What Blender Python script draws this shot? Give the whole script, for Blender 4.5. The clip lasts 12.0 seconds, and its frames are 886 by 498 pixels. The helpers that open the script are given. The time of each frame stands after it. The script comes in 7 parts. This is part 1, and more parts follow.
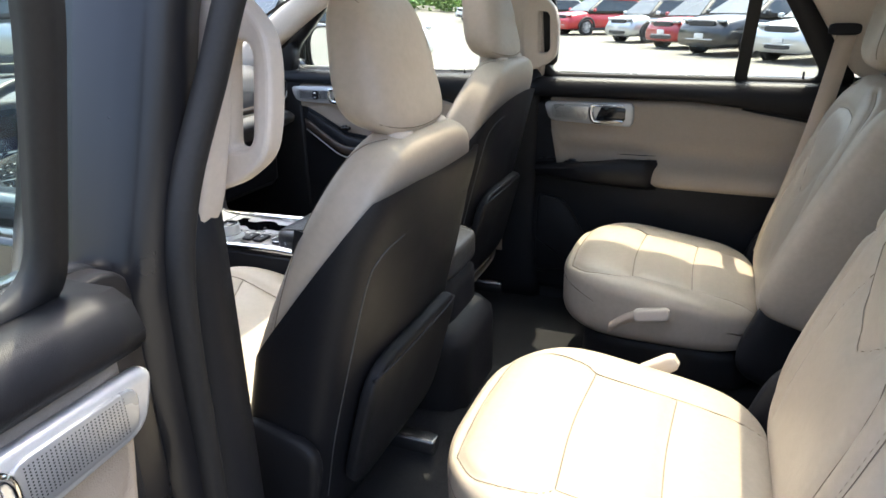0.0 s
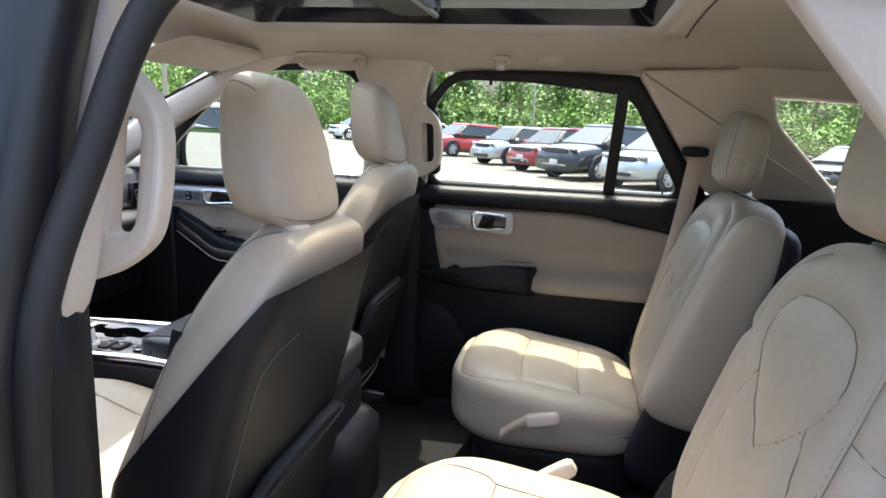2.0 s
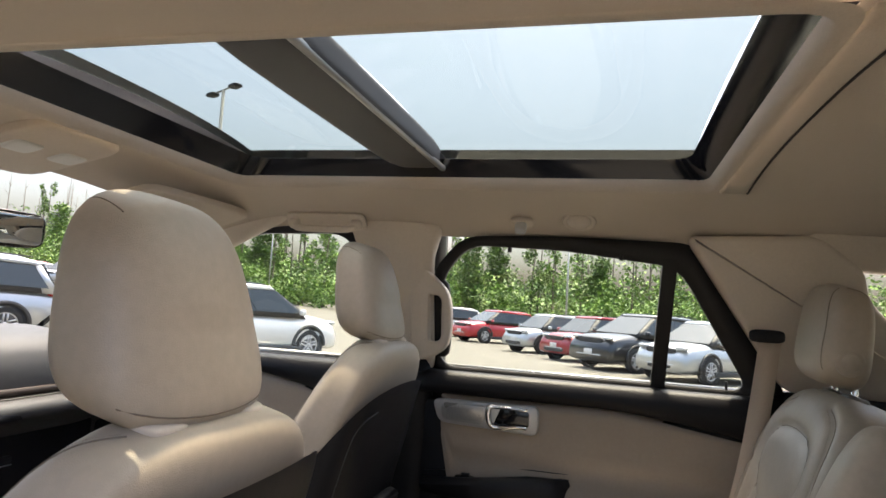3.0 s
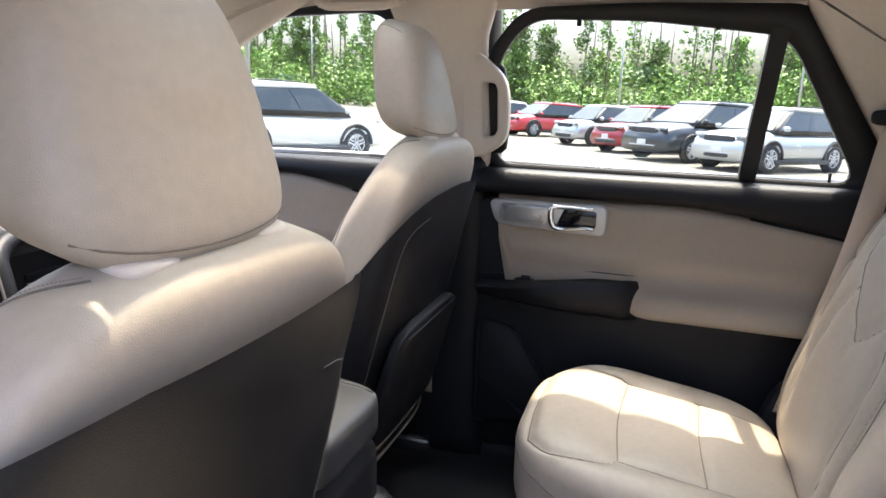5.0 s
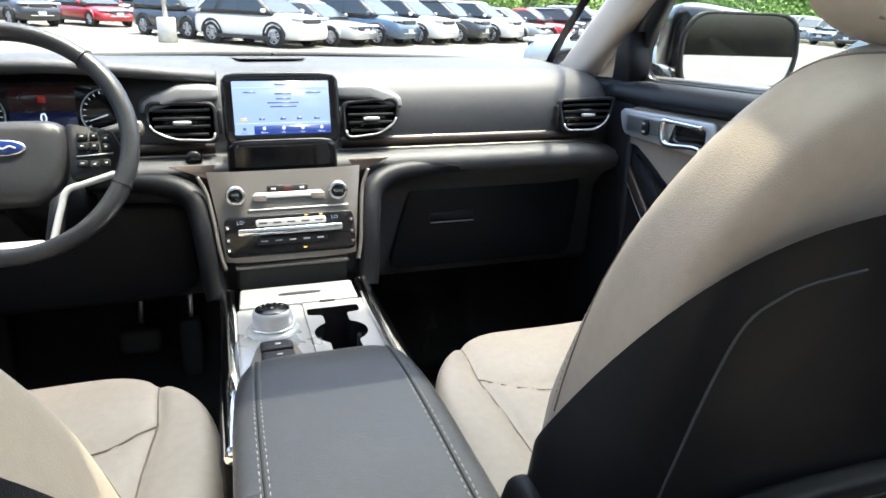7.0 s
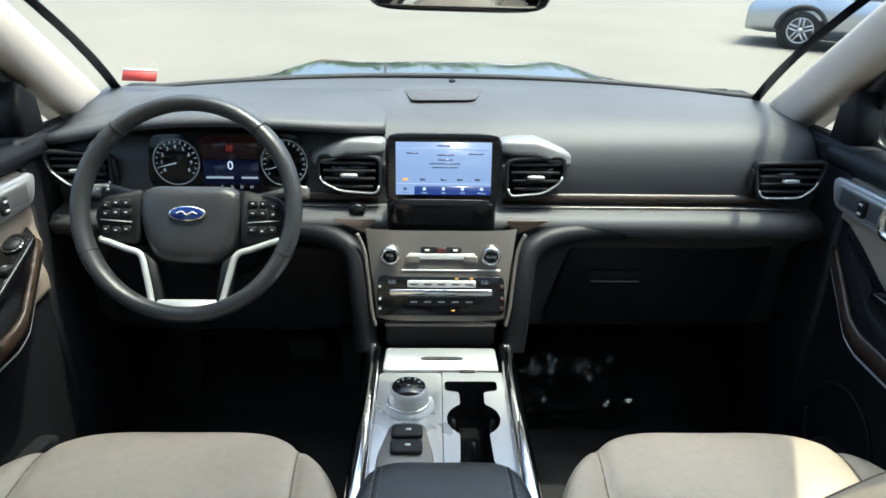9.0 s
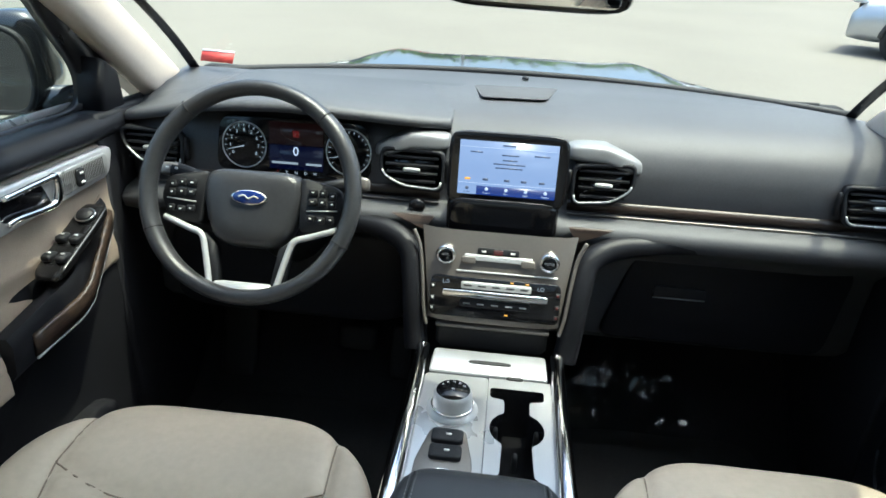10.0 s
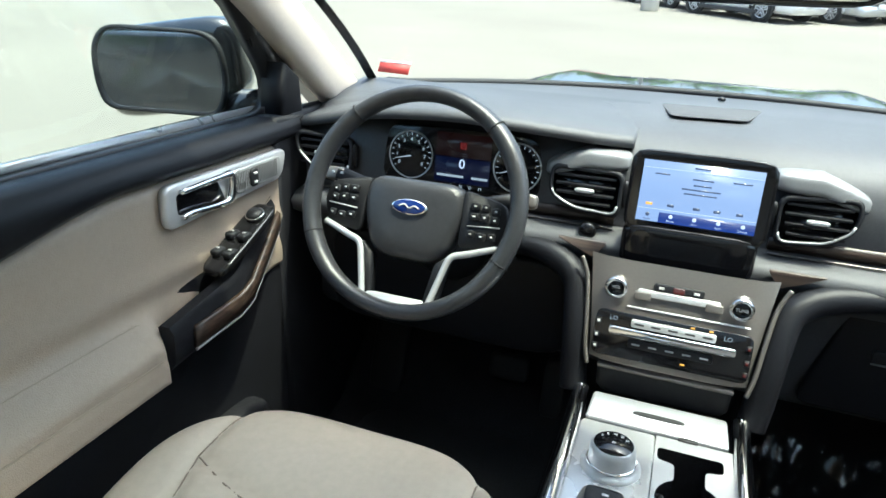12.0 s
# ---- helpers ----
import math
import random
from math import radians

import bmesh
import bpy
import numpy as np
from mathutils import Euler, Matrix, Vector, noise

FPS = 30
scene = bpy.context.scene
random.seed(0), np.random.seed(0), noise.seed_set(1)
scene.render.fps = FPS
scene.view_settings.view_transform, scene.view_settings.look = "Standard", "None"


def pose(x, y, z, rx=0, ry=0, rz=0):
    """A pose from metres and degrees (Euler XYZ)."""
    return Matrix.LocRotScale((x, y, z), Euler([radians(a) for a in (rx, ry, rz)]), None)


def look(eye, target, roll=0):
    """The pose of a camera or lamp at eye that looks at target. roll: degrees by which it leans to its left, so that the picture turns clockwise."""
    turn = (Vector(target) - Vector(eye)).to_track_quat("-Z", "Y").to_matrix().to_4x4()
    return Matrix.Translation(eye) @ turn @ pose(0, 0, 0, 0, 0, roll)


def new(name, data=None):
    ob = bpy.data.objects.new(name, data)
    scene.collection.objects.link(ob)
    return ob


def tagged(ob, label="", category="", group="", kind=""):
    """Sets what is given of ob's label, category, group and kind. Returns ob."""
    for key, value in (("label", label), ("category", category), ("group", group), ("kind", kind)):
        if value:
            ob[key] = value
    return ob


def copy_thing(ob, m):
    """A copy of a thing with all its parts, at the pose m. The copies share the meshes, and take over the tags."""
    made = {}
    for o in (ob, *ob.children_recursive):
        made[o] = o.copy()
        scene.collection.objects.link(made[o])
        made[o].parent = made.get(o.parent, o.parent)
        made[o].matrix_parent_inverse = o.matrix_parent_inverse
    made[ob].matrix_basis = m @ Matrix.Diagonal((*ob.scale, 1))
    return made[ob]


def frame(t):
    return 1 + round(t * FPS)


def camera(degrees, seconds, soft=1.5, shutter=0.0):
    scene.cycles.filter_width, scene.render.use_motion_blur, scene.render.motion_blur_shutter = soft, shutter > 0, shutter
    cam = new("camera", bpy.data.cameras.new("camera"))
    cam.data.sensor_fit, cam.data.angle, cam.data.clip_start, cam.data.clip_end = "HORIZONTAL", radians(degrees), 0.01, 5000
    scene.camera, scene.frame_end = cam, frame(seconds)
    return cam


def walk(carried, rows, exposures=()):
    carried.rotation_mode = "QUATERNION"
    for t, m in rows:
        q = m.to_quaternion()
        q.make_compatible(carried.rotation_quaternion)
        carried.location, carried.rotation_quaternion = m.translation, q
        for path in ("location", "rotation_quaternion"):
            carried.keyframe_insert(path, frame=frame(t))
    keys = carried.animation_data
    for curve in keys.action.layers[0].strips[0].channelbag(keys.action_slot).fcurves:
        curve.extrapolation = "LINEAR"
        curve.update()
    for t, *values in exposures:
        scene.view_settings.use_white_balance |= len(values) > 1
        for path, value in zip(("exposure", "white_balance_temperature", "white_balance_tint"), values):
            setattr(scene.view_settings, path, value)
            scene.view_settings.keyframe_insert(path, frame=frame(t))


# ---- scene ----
cam = camera(68.4, 12.0, soft=1.6)
PATH = [
    (0, (-1.349, -0.648, 1.437), (0.371, 0.077, 0.719), -1.1),
    (0.5, (-1.444, -0.626, 1.464), (0.391, -0.211, 0.784), -1.2),
    (1, (-1.477, -0.62, 1.468), (0.379, -0.257, 0.818), -0.3),
    (1.5, (-1.467, -0.617, 1.461), (0.411, -0.258, 0.874), 0.7),
    (2, (-1.325, -0.593, 1.403), (0.601, -0.214, 1.018), 2.3),
    (2.5, (-1.068, -0.585, 1.359), (0.882, -0.143, 1.384), 3.1),
    (2.7, (-1.004, -0.586, 1.367), (0.929, -0.096, 1.524), 3.3),
    (4.3, (-0.907, -0.569, 1.362), (0.998, 0.023, 1.494), 3.8),
    (4.6, (-0.86, -0.561, 1.355), (1.029, 0.064, 1.148), 2.1),
    (5, (-0.789, -0.518, 1.356), (1.062, 0.09, 0.907), 1.7),
    (5.5, (-0.652, -0.48, 1.422), (1.231, -0.042, 0.907), 3.8),
    (6, (-0.498, -0.422, 1.384), (1.271, 0.344, 0.852), 5.9),
    (6.5, (-0.242, -0.433, 1.332), (0.951, 1.061, 0.747), 3.1),
    (7, (-0.088, -0.435, 1.29), (0.501, 1.371, 0.665), 0.7),
    (7.5, (-0.023, -0.395, 1.36), (0.153, 1.484, 0.7), 0.1),
    (7.7, (-0.029, -0.391, 1.386), (0.081, 1.499, 0.742), 0.9),
    (9.5, (-0.011, -0.311, 1.484), (-0.02, 1.518, 0.677), 1.2),
    (10, (-0.008, -0.301, 1.482), (-0.164, 1.523, 0.676), 3.1),
    (10.5, (-0.019, -0.245, 1.443), (-0.529, 1.523, 0.658), 6.5),
    (11, (-0.033, -0.229, 1.436), (-0.789, 1.449, 0.654), 6.5),
    (11.5, (-0.034, -0.228, 1.436), (-0.811, 1.442, 0.657), 5.7),
    (12, (-0.033, -0.221, 1.436), (-0.664, 1.524, 0.689), 2.4),
]
walk(cam, [(t, look(eye, target, roll)) for t, eye, target, roll in PATH],
     exposures=[(0, 2.2, 5850, 8), (2, 2.1, 5750, 9), (2.7, 1.75, 6150, 11), (4.3, 1.6, 6850, 16), (4.6, 1.75, 6850, 16), (5.0, 2.4, 5850, 14), (5.5, 2.45, 5600, 12),
                (6.5, 2.45, 5700, 6), (7.0, 2.3, 5700, 5), (7.7, 2.12, 5600, 4), (9.5, 1.5, 5400, -2), (10.5, 1.7, 5400, -2), (12, 1.85, 5350, -3)])

# ---- world and sun ----
SUN_EL, SUN_AZ = radians(72.8), radians(84)  # height; turn from +y towards +x
world = bpy.data.worlds.new("sky")
scene.world = world
world.use_nodes = True
wt = world.node_tree
wt.nodes.clear()
w_out = wt.nodes.new("ShaderNodeOutputWorld")
w_bg = wt.nodes.new("ShaderNodeBackground")
w_sky = wt.nodes.new("ShaderNodeTexSky")
w_sky.sky_type = "NISHITA"
w_sky.sun_disc = False
w_sky.sun_elevation, w_sky.sun_rotation = SUN_EL, SUN_AZ
w_sky.air_density, w_sky.dust_density, w_sky.ozone_density = 1.0, 9.0, 0.5
w_bg.inputs["Strength"].default_value = 0.17
wt.links.new(w_sky.outputs["Color"], w_bg.inputs["Color"])
wt.links.new(w_bg.outputs["Background"], w_out.inputs["Surface"])
sun = new("sun", bpy.data.lights.new("sun", "SUN"))
sun.data.energy, sun.data.angle, sun.data.color = 1.9, radians(0.6), (1.0, 0.86, 0.58)
sun_dir = Vector((math.cos(SUN_EL) * math.sin(SUN_AZ), math.cos(SUN_EL) * math.cos(SUN_AZ), math.sin(SUN_EL)))
sun.matrix_world = look(sun_dir * 40, (0, 0, 0))

# ---- materials ----
def material(name, color, rough=0.5, metal=0.0, grain=0.0, grain_size=60.0, bump=0.0, bump_size=400.0,
             stain=0.0, stain_size=3.0, coat=0.0, spread=0.0, sheen=0.0, voronoi=False, rough_var=0.0, spec=0.5):
    """A surface with variation at two scales: fine grain and broad stains, and a fine relief."""
    m = bpy.data.materials.new(name)
    m.use_nodes = True
    nt = m.node_tree
    b = nt.nodes["Principled BSDF"]
    b.inputs["Roughness"].default_value = rough
    b.inputs["Metallic"].default_value = metal
    b.inputs["Coat Weight"].default_value = coat
    b.inputs["Coat Roughness"].default_value = 0.06
    b.inputs["Sheen Weight"].default_value = sheen
    b.inputs["Specular IOR Level"].default_value = spec
    b.inputs["Base Color"].default_value = (*color, 1)
    pos = nt.nodes.new("ShaderNodeTexCoord").outputs["Object"]

    def noise_tex(size, detail=4.0):
        n = nt.nodes.new("ShaderNodeTexNoise")
        n.inputs["Scale"].default_value, n.inputs["Detail"].default_value = size, detail
        nt.links.new(pos, n.inputs["Vector"])
        return n

    def mixed(col_in, fac, lo, hi):
        mr = nt.nodes.new("ShaderNodeMapRange")
        mr.inputs["From Min"].default_value, mr.inputs["From Max"].default_value = 0.3, 0.7
        mr.inputs["To Min"].default_value, mr.inputs["To Max"].default_value = lo, hi
        nt.links.new(fac, mr.inputs["Value"])
        mix = nt.nodes.new("ShaderNodeMix")
        mix.data_type, mix.blend_type = "RGBA", "MULTIPLY"
        mix.inputs["Factor"].default_value = 1.0
        if col_in is None:
            mix.inputs["A"].default_value = (*color, 1)
        else:
            nt.links.new(col_in, mix.inputs["A"])
        comb = nt.nodes.new("ShaderNodeCombineColor")
        for k in ("Red", "Green", "Blue"):
            nt.links.new(mr.outputs["Result"], comb.inputs[k])
        nt.links.new(comb.outputs["Color"], mix.inputs["B"])
        return mix.outputs["Result"]

    col = None
    if grain:
        col = mixed(col, noise_tex(grain_size).outputs["Fac"], 1 - grain, 1 + grain)
    if stain:
        col = mixed(col, noise_tex(stain_size, 3.0).outputs["Fac"], 1 - stain, 1 + stain)
    if spread:
        info = nt.nodes.new("ShaderNodeObjectInfo")
        col = mixed(col, info.outputs["Random"], 1 - spread, 1 + spread)
    if col is not None:
        nt.links.new(col, b.inputs["Base Color"])
    if rough_var:
        mr = nt.nodes.new("ShaderNodeMapRange")
        mr.inputs["From Min"].default_value, mr.inputs["From Max"].default_value = 0.3, 0.7
        mr.inputs["To Min"].default_value, mr.inputs["To Max"].default_value = rough - rough_var, rough + rough_var
        nt.links.new(noise_tex(9.0).outputs["Fac"], mr.inputs["Value"])
        nt.links.new(mr.outputs["Result"], b.inputs["Roughness"])
    if bump:
        bp = nt.nodes.new("ShaderNodeBump")
        bp.inputs["Strength"].default_value, bp.inputs["Distance"].default_value = bump, 0.002
        if voronoi:
            v = nt.nodes.new("ShaderNodeTexVoronoi")
            v.inputs["Scale"].default_value = bump_size
            nt.links.new(pos, v.inputs["Vector"])
            nt.links.new(v.outputs["Distance"], bp.inputs["Height"])
        else:
            nt.links.new(noise_tex(bump_size, 3.0).outputs["Fac"], bp.inputs["Height"])
        nt.links.new(bp.outputs["Normal"], b.inputs["Normal"])
    return m


def glass_material(name, tint=(1, 1, 1), gloss=0.05):
    m = bpy.data.materials.new(name)
    m.use_nodes = True
    nt = m.node_tree
    nt.nodes.clear()
    out = nt.nodes.new("ShaderNodeOutputMaterial")
    tr = nt.nodes.new("ShaderNodeBsdfTransparent")
    tr.inputs["Color"].default_value = (*tint, 1)
    gl = nt.nodes.new("ShaderNodeBsdfGlossy")
    gl.inputs["Roughness"].default_value = 0.02
    mx = nt.nodes.new("ShaderNodeMixShader")
    mx.inputs["Fac"].default_value = gloss
    nt.links.new(tr.outputs["BSDF"], mx.inputs[1])
    nt.links.new(gl.outputs["BSDF"], mx.inputs[2])
    nt.links.new(mx.outputs["Shader"], out.inputs["Surface"])
    return m


def glow_material(name, color, strength):
    m = bpy.data.materials.new(name)
    m.use_nodes = True
    b = m.node_tree.nodes["Principled BSDF"]
    b.inputs["Base Color"].default_value = (0.02, 0.02, 0.02, 1)
    b.inputs["Roughness"].default_value = 0.25
    b.inputs["Emission Color"].default_value = (*color, 1)
    b.inputs["Emission Strength"].default_value = strength
    return m


def wood_material(name, dark, light):
    m = material(name, dark, rough=0.38, coat=0.05)
    nt = m.node_tree
    b = nt.nodes["Principled BSDF"]
    tc = nt.nodes.new("ShaderNodeTexCoord")
    mp = nt.nodes.new("ShaderNodeMapping")
    mp.inputs["Scale"].default_value = (3.0, 40.0, 160.0)
    n = nt.nodes.new("ShaderNodeTexNoise")
    n.inputs["Scale"].default_value, n.inputs["Detail"].default_value = 1.0, 6.0
    ramp = nt.nodes.new("ShaderNodeValToRGB")
    ramp.color_ramp.elements[0].position, ramp.color_ramp.elements[1].position = 0.35, 0.7
    ramp.color_ramp.elements[0].color, ramp.color_ramp.elements[1].color = (*dark, 1), (*light, 1)
    nt.links.new(tc.outputs["Object"], mp.inputs["Vector"])
    nt.links.new(mp.outputs["Vector"], n.inputs["Vector"])
    nt.links.new(n.outputs["Fac"], ramp.inputs["Fac"])
    nt.links.new(ramp.outputs["Color"], b.inputs["Base Color"])
    return m


LEATHER = material("beige_leather", (0.43, 0.37, 0.295), rough=0.42, grain=0.04, grain_size=90, stain=0.05, stain_size=7,
                   bump=0.16, bump_size=900, voronoi=True, rough_var=0.07)
LEATHER_IN = material("beige_leather_insert", (0.42, 0.36, 0.285), rough=0.46, grain=0.05, grain_size=160, stain=0.05, stain_size=6,
                      bump=0.2, bump_size=800, voronoi=True, rough_var=0.06)
THREAD = material("seam_thread", (0.34, 0.29, 0.23), rough=0.8)
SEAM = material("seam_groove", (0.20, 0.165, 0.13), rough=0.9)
BEIGE_VINYL = material("beige_vinyl", (0.35, 0.292, 0.235), rough=0.55, grain=0.03, grain_size=120, stain=0.05, stain_size=5,
                       bump=0.3, bump_size=600, voronoi=True)
BEIGE_PLASTIC = material("beige_plastic", (0.60, 0.53, 0.455), rough=0.5, grain=0.03, grain_size=150, stain=0.04, stain_size=4, bump=0.15, bump_size=900)
HEADLINER = material("woven_headliner", (0.52, 0.45, 0.375), rough=0.95, grain=0.08, grain_size=500, stain=0.05, stain_size=3,
                     bump=0.4, bump_size=1100, sheen=0.2)
BLACK_PLASTIC = material("black_grained_plastic", (0.012, 0.0125, 0.015), spec=0.26, rough=0.48, grain=0.15, grain_size=300, stain=0.15, stain_size=5,
                         bump=0.3, bump_size=800, rough_var=0.06)
BLACK_SOFT = material("black_soft_vinyl", (0.010, 0.0105, 0.013), spec=0.22, rough=0.42, grain=0.1, grain_size=200, stain=0.12, stain_size=6,
                      bump=0.14, bump_size=900, voronoi=True, rough_var=0.05)
DASH_TOP = material("charcoal_dash_vinyl", (0.066, 0.068, 0.073), spec=0.35, rough=0.50, grain=0.08, grain_size=250, stain=0.12, stain_size=4,
                    bump=0.2, bump_size=900, voronoi=True)
BLACK_LEATHER = material("black_leather", (0.034, 0.035, 0.038), rough=0.29, grain=0.1, grain_size=120, stain=0.1, stain_size=7,
                         bump=0.2, bump_size=800, voronoi=True, rough_var=0.02)
RIM_LEATHER = material("wheel_leather", (0.036, 0.037, 0.040), rough=0.30, grain=0.1, grain_size=120, stain=0.12, stain_size=9, bump=0.15, bump_size=900, voronoi=True)
GLOSS_BLACK = material("piano_black", (0.008, 0.008, 0.009), rough=0.10, stain=0.2, stain_size=8, rough_var=0.03)
CARPET = material("black_carpet", (0.016, 0.016, 0.018), rough=1.0, grain=0.5, grain_size=400, stain=0.25, stain_size=6, bump=0.9, bump_size=700)
RUBBER = material("black_rubber_seal", (0.009, 0.009, 0.010), rough=0.65, grain=0.2, grain_size=200)
SATIN = material("satin_silver", (0.52, 0.53, 0.54), rough=0.34, metal=0.35, grain=0.03, grain_size=300, stain=0.04, rough_var=0.05)
SILVER_PAINT = material("silver_paint", (0.41, 0.42, 0.43), rough=0.30, metal=0.55, grain=0.03, grain_size=400, rough_var=0.04)
PEWTER = material("pewter_trim", (0.19, 0.175, 0.158), rough=0.34, metal=0.5, grain=0.04, grain_size=300, stain=0.06, rough_var=0.05)
CHROME = material("chrome", (0.86, 0.86, 0.87), rough=0.08, metal=1.0, stain=0.03, rough_var=0.03)
STEEL = material("steel", (0.55, 0.55, 0.56), rough=0.25, metal=1.0, grain=0.05)
WOOD = wood_material("dark_ash_trim", (0.016, 0.012, 0.010), (0.060, 0.040, 0.029))
BODY_PAINT = material("black_car_paint", (0.012, 0.013, 0.016), rough=0.16, coat=1.0, grain=0.1, grain_size=800)
JAMB = material("black_satin_jamb_paint", (0.010, 0.010, 0.012), rough=0.33, coat=0.12, stain=0.15, stain_size=4, rough_var=0.06)
GLASS = glass_material("clear_glass", (0.93, 0.97, 0.95), 0.04)
SHIELD = glass_material("windshield_glass", (0.95, 0.98, 0.96), 0.03)
ROOF_GLASS = glass_material("tinted_roof_glass", (0.60, 0.64, 0.62), 0.05)
MIRROR = material("mirror_silver", (0.80, 0.84, 0.88), rough=0.01, metal=1.0)
SCREEN_BG = glow_material("screen_light", (0.50, 0.62, 0.95), 0.24)
SCREEN_BAR = glow_material("screen_bar_blue", (0.035, 0.07, 0.32), 0.25)
SCREEN_INK = glow_material("screen_ink", (0.16, 0.20, 0.34), 0.16)
SCREEN_WHITE = glow_material("screen_white", (0.8, 0.85, 1.0), 0.32)
GLOW_RED = glow_material("red_indicator", (0.6, 0.04, 0.03), 0.05)
GLOW_DARKRED = glow_material("dark_red_display", (0.12, 0.010, 0.009), 0.012)
GLOW_BLUE = glow_material("blue_display", (0.008, 0.02, 0.22), 0.02)
GLOW_ORANGE = glow_material("amber_indicator", (1.0, 0.45, 0.05), 0.4)
GLOW_WHITE = glow_material("white_marking", (0.7, 0.75, 0.8), 0.16)
GRILLE_GREY = material("grey_grille_cloth", (0.075, 0.077, 0.083), rough=0.85, spec=0.2, grain=0.2, grain_size=500, bump=0.4, bump_size=900)
CAP_GREY = material("satin_grey_cap", (0.20, 0.205, 0.21), rough=0.42, metal=0.2, grain=0.03, grain_size=300)
WHITE_INK = material("white_print", (0.62, 0.62, 0.62), rough=0.6)
BADGE_BLUE = material("badge_blue", (0.012, 0.03, 0.16), rough=0.15, coat=0.6)
STRAP = material("beige_seatbelt_webbing", (0.52, 0.43, 0.34), rough=0.75, grain=0.06, grain_size=500, bump=0.6, bump_size=900)
FILM = glass_material("clear_plastic_film", (0.96, 0.96, 0.97), 0.05)
RED_PRINT = material("red_sticker", (0.45, 0.05, 0.04), rough=0.6, grain=0.1)

# ---- building blocks ----
def thing(name, label, category, m=None, kind="", group=""):
    ob = new(name)
    ob.empty_display_size = 0.05
    if m is not None:
        ob.matrix_world = m
    return tagged(ob, label, category, group, kind)


def part(name, bm, mat, parent=None, label="", smooth=True, m=None):
    me = bpy.data.meshes.new(name)
    bmesh.ops.recalc_face_normals(bm, faces=bm.faces)
    for f in bm.faces:
        f.smooth = smooth
    bm.to_mesh(me)
    bm.free()
    if isinstance(mat, (list, tuple)):
        for k in mat:
            me.materials.append(k)
    else:
        me.materials.append(mat)
    ob = new(name, me)
    if parent is not None:
        ob.parent = parent
    if m is not None:
        ob.matrix_basis = m
    if label:
        ob["label"] = label
    return ob


def solo(name, bm, mat, label, category, kind="", group="", smooth=True, m=None):
    return tagged(part(name, bm, mat, None, "", smooth, m), label, category, group, kind)


def crease(ob, degrees=35):
    """Shade faces that meet at more than this angle with a hard edge."""
    lim = math.cos(radians(degrees))
    bm = bmesh.new()
    bm.from_mesh(ob.data)
    for e in bm.edges:
        if len(e.link_faces) == 2 and e.link_faces[0].normal.dot(e.link_faces[1].normal) < lim:
            e.smooth = False
    bm.to_mesh(ob.data)
    bm.free()
    return ob


def sbox(size, k=5.0, n=8, deform=None, at=(0, 0, 0), bm=None):
    """A box with soft round edges: k is how square it is, n how finely it is divided."""
    out = bm or bmesh.new()
    idx = {}
    hx, hy, hz = (s / 2 for s in size)

    def vert(p):
        key = tuple(round(c * n) for c in p)
        if key not in idx:
            q = p
            r = sum(abs(c) ** k for c in q) ** (1 / k)
            mx = max(abs(c) for c in q)
            s = mx / r if r else 1
            v = Vector((q[0] * s * hx, q[1] * s * hy, q[2] * s * hz))
            if deform:
                v = Vector(deform(v))
            idx[key] = out.verts.new(v + Vector(at))
        return idx[key]

    steps = [math.sin((-1 + 2 * i / n) * math.pi / 2) * 0.35 + (-1 + 2 * i / n) * 0.65 for i in range(n + 1)]
    for ax in range(3):
        for sg in (-1, 1):
            for i in range(n):
                for j in range(n):
                    quad = []
                    for a, b in ((i, j), (i + 1, j), (i + 1, j + 1), (i, j + 1)):
                        p = [0, 0, 0]
                        p[ax], p[(ax + 1) % 3], p[(ax + 2) % 3] = sg, -1 + 2 * a / n, -1 + 2 * b / n
                        quad.append(vert(p))
                    try:
                        out.faces.new(quad if sg > 0 else quad[::-1])
                    except ValueError:
                        pass
    return out


def rbox(size, r=0.005, at=(0, 0, 0), seg=2, bm=None, rot=None):
    """A box with bevelled edges."""
    out = bm or bmesh.new()
    m = Matrix.Translation(at) @ (rot or Matrix.Identity(4)) @ Matrix.Diagonal((*size, 1))
    got = bmesh.ops.create_cube(out, size=1.0, matrix=m)
    if r > 0:
        vs = set(got["verts"])
        es = [e for e in out.edges if e.verts[0] in vs and e.verts[1] in vs]
        bmesh.ops.bevel(out, geom=es, offset=min(r, min(size) * 0.49), segments=seg, affect="EDGES", profile=0.5)
    return out


def loft(rings, caps=True, closed=True, bm=None):
    """Skin over a row of rings with the same number of points."""
    out = bm or bmesh.new()
    vs = [[out.verts.new(p) for p in ring] for ring in rings]
    n = len(rings[0])
    for a, b in zip(vs, vs[1:]):
        for i in range(n if closed else n - 1):
            j = (i + 1) % n
            try:
                out.faces.new((a[i], a[j], b[j], b[i]))
            except ValueError:
                pass
    if caps and closed:
        out.faces.new(vs[0][::-1])
        out.faces.new(vs[-1])
    return out


def circle(r, n, axis="z", at=(0, 0, 0), ry=None):
    ry = r if ry is None else ry
    pts = []
    for i in range(n):
        a = 2 * math.pi * i / n
        c, s = r * math.cos(a), ry * math.sin(a)
        p = {"z": (c, s, 0), "y": (c, 0, s), "x": (0, c, s)}[axis]
        pts.append(Vector(p) + Vector(at))
    return pts


